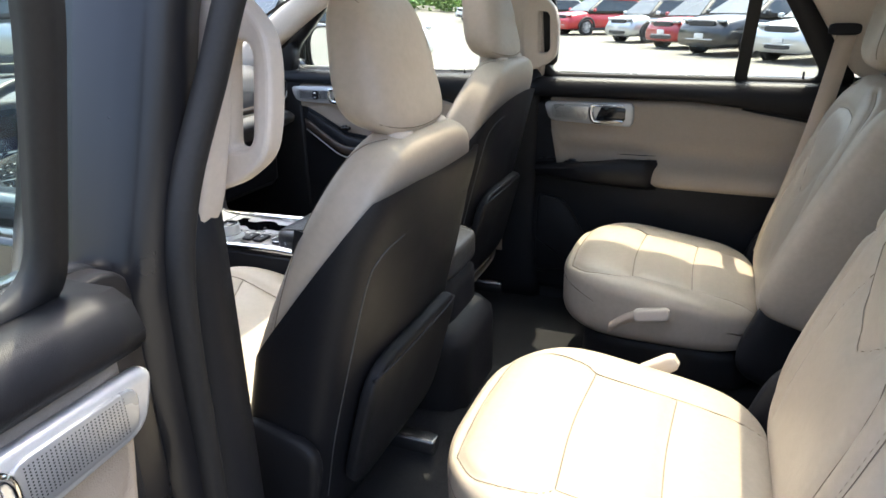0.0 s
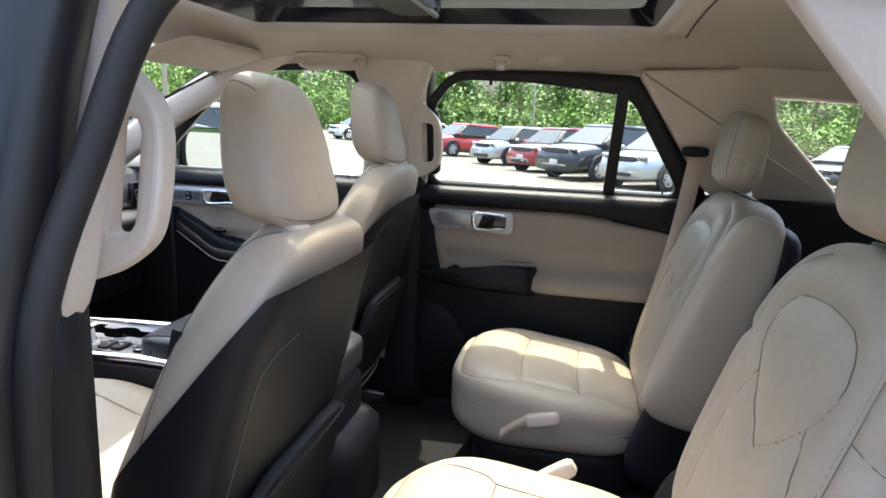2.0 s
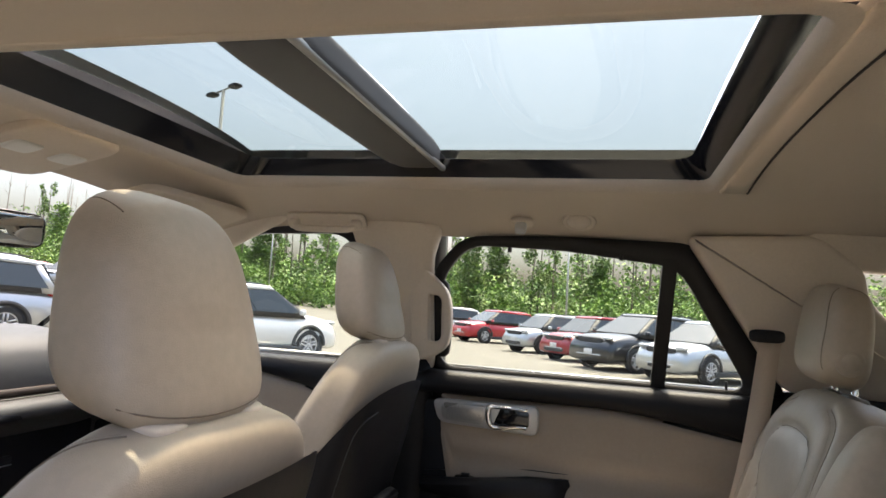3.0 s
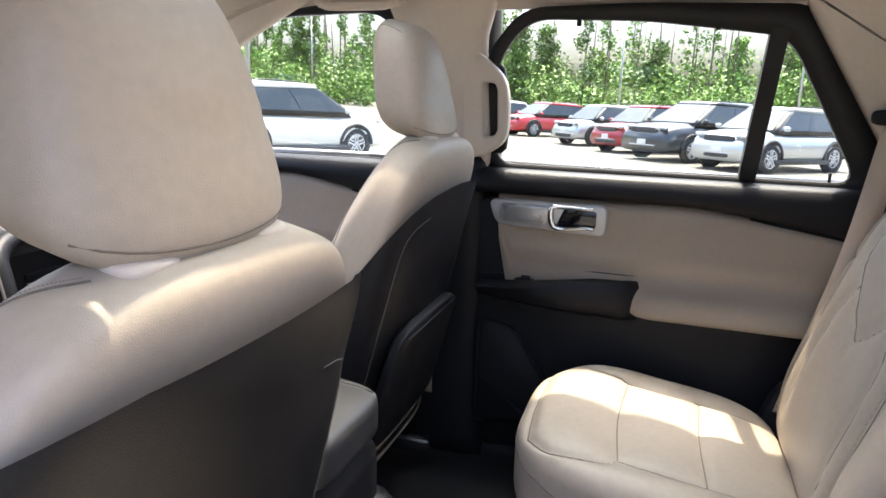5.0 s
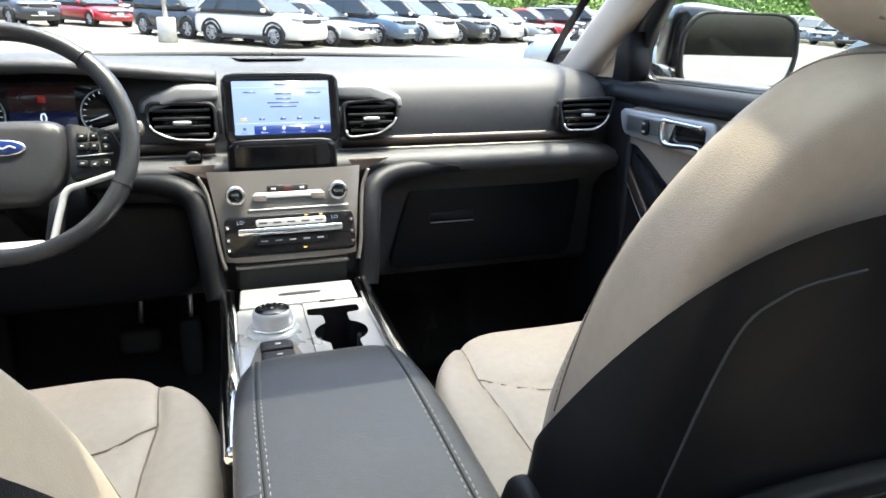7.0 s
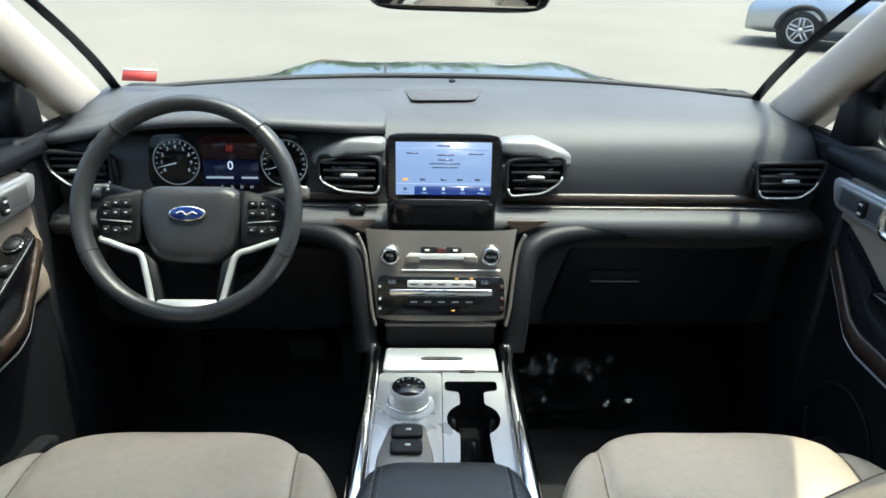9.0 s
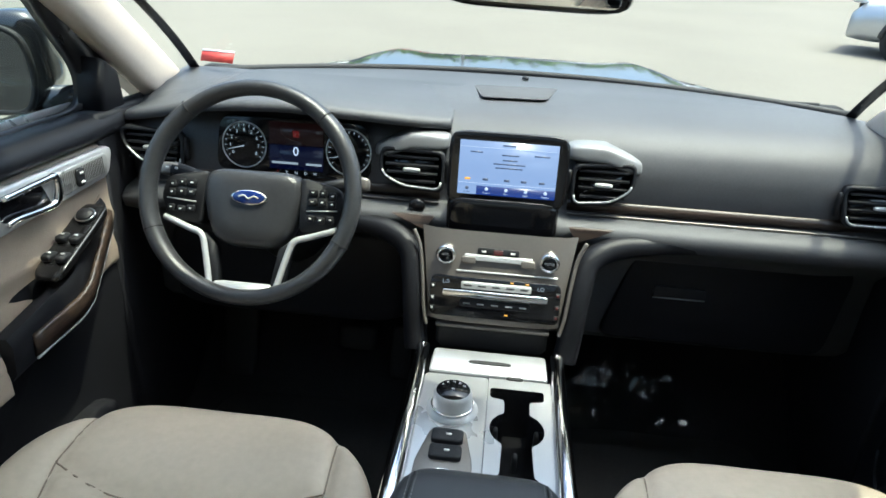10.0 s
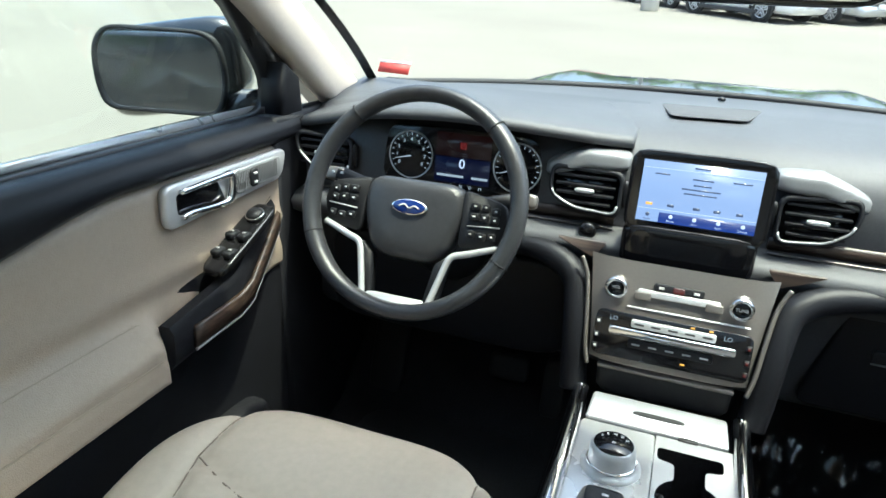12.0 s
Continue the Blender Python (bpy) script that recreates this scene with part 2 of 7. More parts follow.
def tube(path, r, n=8, bm=None, caps=True, flat=1.0):
    """A round bar along a path; r is one radius or one for each point."""
    path = [Vector(p) for p in path]
    radii = r if isinstance(r, (list, tuple)) else [r] * len(path)
    rings, up = [], None
    for i, p in enumerate(path):
        d = (path[min(i + 1, len(path) - 1)] - path[max(i - 1, 0)]).normalized()
        if up is None:
            up = Vector((0, 0, 1)) if abs(d.z) < 0.9 else Vector((0, 1, 0))
        side = d.cross(up).normalized()
        up = side.cross(d).normalized()
        rings.append([p + radii[i] * (math.cos(a) * side + flat * math.sin(a) * up) for a in (2 * math.pi * k / n for k in range(n))])
    return loft(rings, caps=caps, bm=bm)


def curve_pts(pts, n=8):
    """Points of a smooth line through a few points."""
    pts = [Vector(p) for p in pts]
    out = []
    for i in range(len(pts) - 1):
        p0, p1, p2, p3 = pts[max(i - 1, 0)], pts[i], pts[i + 1], pts[min(i + 2, len(pts) - 1)]
        for k in range(n):
            t = k / n
            out.append(0.5 * ((2 * p1) + (p2 - p0) * t + (2 * p0 - 5 * p1 + 4 * p2 - p3) * t * t + (3 * p1 - p0 - 3 * p2 + p3) * t ** 3))
    return out + [pts[-1]]


def lathe(profile, n=24, axis="z", at=(0, 0, 0), caps=True, bm=None):
    """profile: (radius, height) pairs turned about an axis."""
    rings = []
    for r, h in profile:
        off = {"z": (0, 0, h), "y": (0, h, 0), "x": (h, 0, 0)}[axis]
        rings.append([p + Vector(off) for p in circle(max(r, 1e-4), n, axis, at)])
    return loft(rings, caps=caps, bm=bm)


def smooth_poly(pts, r=0.02, n=4):
    """A polygon with rounded corners."""
    pts = [Vector(p) for p in pts]
    out = []
    m = len(pts)
    for i, p in enumerate(pts):
        a, b = pts[i - 1], pts[(i + 1) % m]
        ra = min(r, (a - p).length * 0.45)
        rb = min(r, (b - p).length * 0.45)
        s, e = p + (a - p).normalized() * ra, p + (b - p).normalized() * rb
        for k in range(n + 1):
            t = k / n
            out.append((1 - t) ** 2 * s + 2 * t * (1 - t) * p + t * t * e)
    return out


def slab(outline, thick, bevel=0.004, place=None, bm=None, holes=()):
    """A plate with a bevelled front edge: outline in 2D, front towards +w. place(u, v, w) gives the point in space."""
    out = bm or bmesh.new()
    place = place or (lambda u, v, w: (u, v, w))
    pts = [Vector((p[0], p[1])) for p in outline]
    area = sum(a.x * b.y - b.x * a.y for a, b in zip(pts, pts[1:] + pts[:1]))
    if area < 0:
        pts.reverse()

    def inset(ps, d):
        res = []
        for i, p in enumerate(ps):
            e1 = (p - ps[i - 1])
            e2 = (ps[(i + 1) % len(ps)] - p)
            if e1.length < 1e-9:
                e1 = e2
            if e2.length < 1e-9:
                e2 = e1
            n1, n2 = Vector((-e1.y, e1.x)).normalized(), Vector((-e2.y, e2.x)).normalized()
            nn = (n1 + n2)
            nn = nn.normalized() if nn.length > 1e-6 else n1
            res.append(p + nn * d / max(0.5, nn.dot(n1)))
        return res

    rings = [[place(p.x, p.y, 0) for p in pts], [place(p.x, p.y, thick - bevel) for p in pts]]
    if bevel > 0:
        rings.append([place(p.x, p.y, thick - 0.3 * bevel) for p in inset(pts, 0.3 * bevel)])
        rings.append([place(p.x, p.y, thick) for p in inset(pts, bevel)])
    loft(rings, caps=True, bm=out)
    return out


def band(outer, inner, thick, place=None, bm=None):
    """A flat frame between two outlines with the same number of points."""
    out = bm or bmesh.new()
    place = place or (lambda u, v, w: (u, v, w))
    n = len(outer)
    loops = []
    for pts, w in ((outer, 0), (outer, thick), (inner, thick), (inner, 0)):
        loops.append([out.verts.new(place(p[0], p[1], w)) for p in pts])
    for a, b in zip(loops, loops[1:] + loops[:1]):
        for i in range(n):
            j = (i + 1) % n
            out.faces.new((a[i], a[j], b[j], b[i]))
    return out


def scaled(pts, f, g=None):
    """An outline grown or shrunk about its middle."""
    g = f if g is None else g
    c = sum((Vector((p[0], p[1])) for p in pts), Vector((0, 0))) / len(pts)
    return [Vector((c.x + (p[0] - c.x) * f, c.y + (p[1] - c.y) * g)) for p in pts]


def turned(bm, m):
    bmesh.ops.transform(bm, matrix=m, verts=bm.verts)
    return bm

# ---- the car: shell ----
def on_surface(ob, pts, way, lift=0.0):
    """Points moved along -way onto the mesh of ob, in its own space."""
    from mathutils.bvhtree import BVHTree
    me = ob.data
    tree = BVHTree.FromPolygons([v.co for v in me.vertices], [tuple(p.vertices) for p in me.polygons])
    way = Vector(way).normalized()
    out = []
    for p in pts:
        hit = tree.ray_cast(Vector(p) + way * 0.5, -way)[0]
        if hit:
            out.append(hit + way * lift)
    return out


def stitch(ob, pts, way, mat=None, r=0.0012, name="seam", n=8, dashes=False):
    path = on_surface(ob, curve_pts(pts, n), way, r * 0.3)
    if dashes:
        fine = on_surface(ob, curve_pts(pts, n * 4), way, r * 0.5)
        bm = bmesh.new()
        for a, b in zip(fine[::2], fine[1::2]):
            if (a - b).length > 0.02:
                continue
            tube([a, b], r, 4, bm=bm)
        o = part(name, bm, mat or THREAD, ob)
        o["kind"] = "stuff"
        return o
    return part(name, tube(path, r, 5), mat or THREAD, ob)


def side_x(z, base=0.80):
    """Half width of the cabin's inner skin at height z: upright to the belt line, then leaning in."""
    return base if z < 1.19 else base - 0.34 * (z - 1.19)


def roof_z(x, y):
    """Height of the headliner."""
    z = 1.652 - 0.100 * (abs(x) / 0.70) ** 2.6
    z -= 0.10 * max(0.0, (y - 0.25) / 0.5) ** 1.6
    z -= 0.05 * max(0.0, (-y - 0.9) / 1.2) ** 1.5
    return z


def side_place(s, base=0.80):
    return lambda u, v, w: (s * (side_x(v, base) - w), u, v)


# floor with a tunnel and a raised rear deck
bm = bmesh.new()
NX, NY = 28, 44
grid = []
for j in range(NY + 1):
    y = 1.45 - 3.75 * j / NY
    row = []
    for i in range(NX + 1):
        x = -0.80 + 1.60 * i / NX
        z = 0.43 + 0.10 * math.exp(-(x / 0.17) ** 4) * (1 if y > -0.25 else 0.25)
        if y > 1.0:
            z += 0.9 * (y - 1.0)
        if y < -0.98:
            z += min(0.30, 2.0 * (-0.98 - y))
        z += 0.004 * noise.noise((x * 9, y * 9, 0))
        row.append(bm.verts.new((x, y, z)))
    grid.append(row)
for a, b in zip(grid, grid[1:]):
    for i in range(NX):
        bm.faces.new((a[i], a[i + 1], b[i + 1], b[i]))
solo("floor", bm, CARPET, "black carpeted car floor with centre tunnel", "floor", "structure")

# headliner with the sunroof opening
RX, RF, RR = 0.405, 0.285, -0.765
xs = sorted({round(-0.70 + 1.40 * i / 24, 4) for i in range(25)} | {-RX, RX})
ys = sorted({round(0.58 - 2.68 * i / 40, 4) for i in range(41)} | {RF, RR})
bm = bmesh.new()
vid = {(x, y): bm.verts.new((x, y, roof_z(x, y))) for x in xs for y in ys}
for x0, x1 in zip(xs, xs[1:]):
    for y0, y1 in zip(ys, ys[1:]):
        if x0 >= -RX and x1 <= RX and y0 >= RR and y1 <= RF:
            continue
        bm.faces.new((vid[x0, y0], vid[x0, y1], vid[x1, y1], vid[x1, y0]))
solo("ceiling", bm, HEADLINER, "beige woven fabric headliner", "ceiling", "structure")

# outer roof skin, so that the cabin is closed above
bm = bmesh.new()
vid = {(x, y): bm.verts.new((x * 1.06, y, roof_z(x, y) + 0.09)) for x in xs for y in ys}
for x0, x1 in zip(xs, xs[1:]):
    for y0, y1 in zip(ys, ys[1:]):
        if x0 >= -RX and x1 <= RX and y0 >= RR and y1 <= RF:
            continue
        bm.faces.new((vid[x0, y0], vid[x0, y1], vid[x1, y1], vid[x1, y0]))
solo("roof_skin", bm, BODY_PAINT, "black painted steel car roof", "roof", "structure")

# panoramic sunroof
roof = thing("sunroof", "panoramic glass sunroof with black frame, closed", "sunroof")


def roof_ring(x, f, r, dz, rad=0.05):
    pts = smooth_poly([(-x, r), (x, r), (x, f), (-x, f)], rad, 5)
    return [Vector((p.x, p.y, roof_z(RX, p.y) + dz)) for p in pts]


bm = loft([roof_ring(RX + 0.012, RF + 0.012, RR - 0.012, -0.004), roof_ring(RX - 0.004, RF - 0.004, RR + 0.004, -0.006), roof_ring(RX - 0.012, RF - 0.012, RR + 0.012, 0.02)], caps=False)
part("trim_rim", bm, HEADLINER, roof, "beige rim of the opening")
bm = loft([roof_ring(RX - 0.010, RF - 0.010, RR + 0.010, 0.015), roof_ring(RX - 0.018, RF - 0.035, RR + 0.036, 0.045), roof_ring(RX - 0.024, RF - 0.045, RR + 0.044, 0.058)], caps=False)
part("frame", bm, GLOSS_BLACK, roof, "black sunroof frame")
rz = roof_z(RX, -0.2) + 0.055
bm = sbox((0.77, 0.118, 0.05), 6, 8, at=(0, -0.166, rz))
part("crossbar", bm, DASH_TOP, roof, "grey crossbar between the two panes")
bm = rbox((0.77, 0.012, 0.012), 0.004, at=(0, -0.216, rz - 0.018))
part("edge_strip", bm, SILVER_PAINT, roof)
for nm, f, r in (("front_pane", 0.25, -0.11), ("rear_pane", -0.22, -0.725)):
    bm = bmesh.new()
    rows = []
    for i in range(9):
        x = -0.388 + 0.776 * i / 8
        rows.append([Vector((x, y, rz + 0.024 - 0.020 * (x / 0.388) ** 2 + dz)) for y, dz in ((f, 0), (r, 0), (r, 0.005), (f, 0.005))])
    loft(rows, bm=bm)
    g = part(nm, bm, ROOF_GLASS, roof, "tinted glass pane")
    g.visible_shadow = False
# roller cassette behind the glass, set off from the headliner by a dark gap
rings = []
for i in range(13):
    x = -0.40 + 0.80 * i / 12
    rings.append([Vector((x, y, roof_z(x, y) + dz)) for y, dz in ((RR - 0.014, 0.004), (RR - 0.014, -0.004), (RR - 0.022, -0.007), (RR - 0.058, -0.007), (RR - 0.064, -0.004), (RR - 0.064, 0.004))])
part("blind_cassette", loft(rings), HEADLINER, roof, "beige cover of the roller blind")
part("cassette_gap", tube([(x, RR - 0.067, roof_z(x, RR - 0.067) - 0.001) for x in (-0.41 + 0.82 * i / 12 for i in range(13))], 0.0035, 6), RUBBER, roof)

# overhead fittings
def visor(s):
    t = thing("sun_visor", "beige fabric sun visor folded up against the headliner", "sun visor")
    bm = sbox((0.40, 0.16, 0.022), 7, 10, deform=lambda v: (v.x, v.y, v.z - 0.06 * v.y))
    part("panel", bm, HEADLINER, t, "", m=pose(s * 0.36, 0.42, 1.555, -14, 0, 0))
    part("pivot", tube([(s * 0.57, 0.50, 1.53), (s * 0.60, 0.50, 1.54), (s * 0.62, 0.48, 1.56)], 0.008), BEIGE_PLASTIC, t)
    return t


for s in (-1, 1):
    visor(s)


def overhead_handle(y, x=0.60):
    t = thing("grab_handle", "folding beige plastic grab handle above the door", "grab handle", pose(x, y, roof_z(x, y) - 0.012, 0, 38, 0))
    part("recess", slab(smooth_poly([(-0.028, -0.11), (0.028, -0.11), (0.028, 0.11), (-0.028, 0.11)], 0.02), 0.008, 0.003, lambda u, v, w: (u, v, -w)), BEIGE_PLASTIC, t)
    part("bar", tube(curve_pts([(0, -0.085, -0.005), (0.0, -0.08, -0.026), (0, -0.05, -0.032), (0, 0.05, -0.032), (0, 0.08, -0.026), (0, 0.085, -0.005)], 5), 0.009, 10), BEIGE_PLASTIC, t)
    for k in (-0.088, 0.088):
        part("mount", sbox((0.028, 0.03, 0.022), 4, 5, at=(0, k, -0.014)), BEIGE_PLASTIC, t)
    return t


overhead_handle(0.15)
hook = thing("coat_hook", "small beige coat hook on the headliner", "hook", pose(0.585, -0.365, roof_z(0.585, -0.365) - 0.01, 0, 30, 0))
part("base", sbox((0.03, 0.055, 0.014), 4, 5), BEIGE_PLASTIC, hook)
part("peg", sbox((0.018, 0.028, 0.03), 4, 5, at=(-0.004, 0, -0.02)), SATIN, hook)
vent = thing("roof_air_vent", "round beige air vent in the headliner", "air vent", pose(0.585, -0.50, roof_z(0.585, -0.5) - 0.004, 0, 26, 0))
part("rim", lathe([(0.030, 0.0), (0.036, -0.004), (0.040, 0.0)], 20), BEIGE_PLASTIC, vent)
part("disc", lathe([(0.0, -0.003), (0.028, -0.003), (0.028, 0.002)], 20, caps=False), BEIGE_PLASTIC, vent)
console = thing("overhead_console", "beige overhead console with map lamps", "overhead console", pose(0, 0.47, 1.615, -13, 0, 0))
part("housing", sbox((0.20, 0.24, 0.03), 6, 8), BEIGE_PLASTIC, console)
for k in (-0.05, 0.05):
    part("lamp_lens", sbox((0.06, 0.05, 0.01), 5, 5, at=(k, -0.02, -0.014)), material("frosted_lens", (0.7, 0.7, 0.68), rough=0.3), console)

# pillars
def pillar_loft(s, stations, mat, name, label):
    """stations: (x, y, z, width along y, depth across) of soft rings."""
    rings = []
    for x, y, z, w, d in stations:
        ring = []
        for k in range(16):
            a = 2 * math.pi * k / 16
            c, q = math.cos(a), math.sin(a)
            ring.append(Vector((s * (x + d / 2 * math.copysign(abs(c) ** 0.6, c)), y + w / 2 * math.copysign(abs(q) ** 0.6, q), z)))
        rings.append(ring)
    return solo(name, loft(rings), mat, label, "pillar trim", "structure")


def spaced(pts, n=6):
    """Stations between a few given ones."""
    out = []
    for a, b in zip(pts, pts[1:]):
        out += [tuple(p + (q - p) * k / n for p, q in zip(a, b)) for k in range(n)]
    return out + [pts[-1]]


for s in (-1, 1):
    # windscreen pillar: a slanted bar lofted along its length
    rings = []
    A0, A1 = Vector((0.757, 1.10, 1.19)), Vector((0.622, 0.28, 1.625))
    for k in range(13):
        t = k / 12
        c = A0.lerp(A1, t) + Vector((0.022, 0, 0.035)) * math.sin(math.pi * t)
        d = (A1 - A0).normalized()
        side = Vector((1, 0, 0)) - d * d.x
        side.normalize()
        up = side.cross(d)
        wa, wb = 0.046 + 0.004 * (1 - t), 0.029 + 0.003 * (1 - t)
        rings.append([Vector((s * q.x, q.y, q.z)) for q in (c + side * wb * math.copysign(abs(math.cos(a)) ** 0.7, math.cos(a)) + up * wa * math.copysign(abs(math.sin(a)) ** 0.7, math.sin(a)) for a in (2 * math.pi * i / 16 for i in range(16)))])
    solo("trim_front_pillar", loft(rings), BEIGE_PLASTIC, "beige plastic windscreen pillar trim", "pillar trim", "structure")
    # outer dark pillar skin
    rings = []
    for k in range(9):
        t = k / 8
        c = Vector((0.83, 1.18, 1.17)).lerp(Vector((0.69, 0.30, 1.66)), t) + Vector((0.02, 0, 0.035)) * math.sin(math.pi * t)
        rings.append([Vector((s * (c.x + dx), c.y + dy, c.z + dz)) for dx, dy, dz in ((-0.035, 0.02, 0.03), (0.03, 0.0, 0.02), (0.03, -0.03, -0.03), (-0.03, -0.02, -0.035))])
    solo("trim_outer_front_pillar", loft(rings), JAMB, "black painted outer windscreen pillar", "pillar", "structure")
    # centre pillar: beige above, black below
    pillar_loft(s, spaced([(0.773, -0.005, 1.222, 0.21, 0.085), (0.735, -0.015, 1.36, 0.19, 0.08), (0.69, -0.02, 1.50, 0.21, 0.08), (0.66, -0.02, 1.60, 0.28, 0.09)]), BEIGE_PLASTIC,
                "trim_centre_pillar_upper", "beige plastic upper centre pillar trim")
    pillar_loft(s, spaced([(0.79, -0.01, 0.42, 0.26, 0.12), (0.79, -0.01, 0.75, 0.22, 0.10), (0.783, -0.008, 1.228, 0.215, 0.086)]), BLACK_PLASTIC,
                "trim_centre_pillar_lower", "black plastic lower centre pillar trim")
    # painted steel of the pillar, outside the trim
    pillar_loft(s, spaced([(0.88, -0.015, 0.40, 0.23, 0.11), (0.868, -0.020, 1.15, 0.215, 0.11), (0.795, -0.030, 1.42, 0.20, 0.10), (0.733, -0.035, 1.62, 0.21, 0.10)]), JAMB,
                "trim_centre_pillar_steel", "black painted centre pillar steel")
    # rubber seal of the open doorway
    path = curve_pts([(s * 0.865, -0.125, 0.45), (s * 0.862, -0.125, 0.9), (s * 0.855, -0.13, 1.18), (s * 0.79, -0.15, 1.36), (s * 0.735, -0.20, 1.52), (s * 0.70, -0.34, 1.575), (s * 0.70, -0.70, 1.580), (s * 0.715, -0.89, 1.52), (s * 0.80, -1.08, 1.25), (s * 0.85, -1.12, 1.0)], 8)
    if s < 0:
        solo("trim_door_seal", tube(path, 0.017, 10), RUBBER, "black rubber door opening seal", "door seal", "structure")
    # beige trim between rear door and quarter window, and the side over the third row
    back = [(-0.985, 1.215), (-0.74, 1.565), (-1.02, 1.575), (-1.12, 1.50), (-1.13, 1.44), (-1.34, 1.24), (-1.34, 1.205)]
    solo("trim_rear_pillar", slab(smooth_poly(back, 0.03, 3), 0.05, 0.015, side_place(s, 0.795)), BEIGE_PLASTIC, "beige plastic rear pillar trim", "pillar trim", "structure")
    top = [(-1.00, 1.52), (-1.00, 1.60), (-2.15, 1.56), (-2.15, 1.44), (-1.85, 1.47), (-1.12, 1.50)]
    solo("trim_rear_upper", slab(top, 0.05, 0.012, side_place(s, 0.80)), BEIGE_PLASTIC, "beige plastic trim over the rear window", "trim", "structure")
    end = [(-1.82, 1.20), (-1.90, 1.48), (-2.2, 1.50), (-2.25, 1.20)]
    solo("trim_last_pillar", slab(end, 0.05, 0.012, side_place(s, 0.80)), BEIGE_PLASTIC, "beige plastic last pillar trim", "trim", "structure")
    low = [(-0.96, 0.45), (-0.985, 1.215), (-2.25, 1.215), (-2.25, 0.45)]
    solo("trim_rear_lower", slab(low, 0.06, 0.012, side_place(s, 0.80)), BLACK_PLASTIC, "black plastic lower rear side trim", "trim", "structure")
    win = [(-1.12, 1.49), (-1.12, 1.43), (-1.34, 1.21), (-1.84, 1.21), (-1.90, 1.48)]
    g = solo("window_quarter", slab(smooth_poly(win, 0.03, 3), 0.004, 0, side_place(s, 0.825)), GLASS, "clear fixed rear quarter window", "window", "structure")
    g.visible_shadow = False
    # beige bar handle on the rear edge of the centre pillar
    grab = thing("pillar_grab_handle", "tall beige plastic grab handle on the centre pillar", "grab handle")
    outer = smooth_poly([(-0.065, 1.480), (-0.105, 1.466), (-0.168, 1.408), (-0.177, 1.365), (-0.177, 1.305), (-0.169, 1.262), (-0.120, 1.226), (-0.065, 1.218)], 0.025, 4)
    inner = smooth_poly([(-0.116, 1.390), (-0.121, 1.396), (-0.143, 1.394), (-0.150, 1.383), (-0.150, 1.286), (-0.143, 1.275), (-0.121, 1.272), (-0.116, 1.278)], 0.008, 4)
    put = lambda u, v, w: (s * (0.728 - 0.18 * (v - 1.335) - w), u, v)
    bar = part("bar", band(outer, inner, 0.032, put), BEIGE_PLASTIC, grab, smooth=False)
    bev = bar.modifiers.new("rounding", "BEVEL")
    bev.width, bev.segments, bev.limit_method, bev.angle_limit = 0.007, 3, "ANGLE", radians(40)
    if s > 0:
        part("slot", sbox((0.03, 0.085, 0.21), 6, 6, at=(s * 0.752, -0.120, 1.335), deform=lambda v: (v.x - s * 0.27 * v.z, v.y, v.z)), RUBBER, grab, "dark slot behind the bar")
    part("backing", sbox((0.05, 0.08, 0.30), 5, 8, at=(s * 0.745, -0.082, 1.335), deform=lambda v: (v.x - s * 0.3 * v.z * 0.9, v.y, v.z)), BEIGE_PLASTIC, grab)

# glass
def windshield_point(u, t):
    """u from -1 to 1 across, t from 0 at the dash to 1 at the roof."""
    y0 = 1.42 - 0.22 * abs(u) ** 2.2
    y1 = 0.60 - 0.10 * abs(u) ** 2.2
    x = u * (0.82 + (0.68 - 0.82) * t)
    return Vector((x, y0 + (y1 - y0) * t + 0.05 * math.sin(math.pi * t), 1.215 - 0.05 * abs(u) ** 2 + (1.60 - 1.215 - 0.02 * abs(u)) * t))


bm = bmesh.new()
rings = [[windshield_point(-1 + 2 * i / 16, j / 10) for i in range(17)] for j in range(11)]
loft(rings, caps=False, closed=False, bm=bm)
g = solo("windshield", bm, SHIELD, "clear laminated car windshield", "windshield", "structure")
g.visible_shadow = False
bm = bmesh.new()
loft([[windshield_point(-1 + 2 * i / 16, t) + Vector((0, -0.004, -0.004)) for i in range(17)] for t in (-0.01, 0.02, 0.045)], caps=False, closed=False, bm=bm)
solo("trim_windshield_band", bm, GLOSS_BLACK, "black ceramic band along the windshield base", "trim", "structure")
for s in (-1, 1):
    bm = bmesh.new()
    loft([[windshield_point(s * u, j / 10) + Vector((0, -0.004, -0.004)) for j in range(11)] for u in (0.885, 0.908)], caps=False, closed=False, bm=bm)
    solo("trim_windshield_edge", bm, GLOSS_BLACK, "black ceramic band at the windshield side", "trim", "structure")
bm = slab([(-0.04, -0.013), (0.04, -0.013), (0.04, 0.013), (-0.04, 0.013)], 0.0015, 0)
st = thing("windshield_sticker", "small red and white printed sticker on the windshield", "sticker", Matrix.Translation(windshield_point(-0.825, 0.245) + Vector((0, -0.01, -0.004))) @ pose(0, 0, 0, 62, 0, -10))
part("paper", bm, RED_PRINT, st)
part("white_edge", slab([(-0.04, 0.009), (0.04, 0.009), (0.04, 0.014), (-0.04, 0.014)], 0.002, 0), WHITE_INK, st)

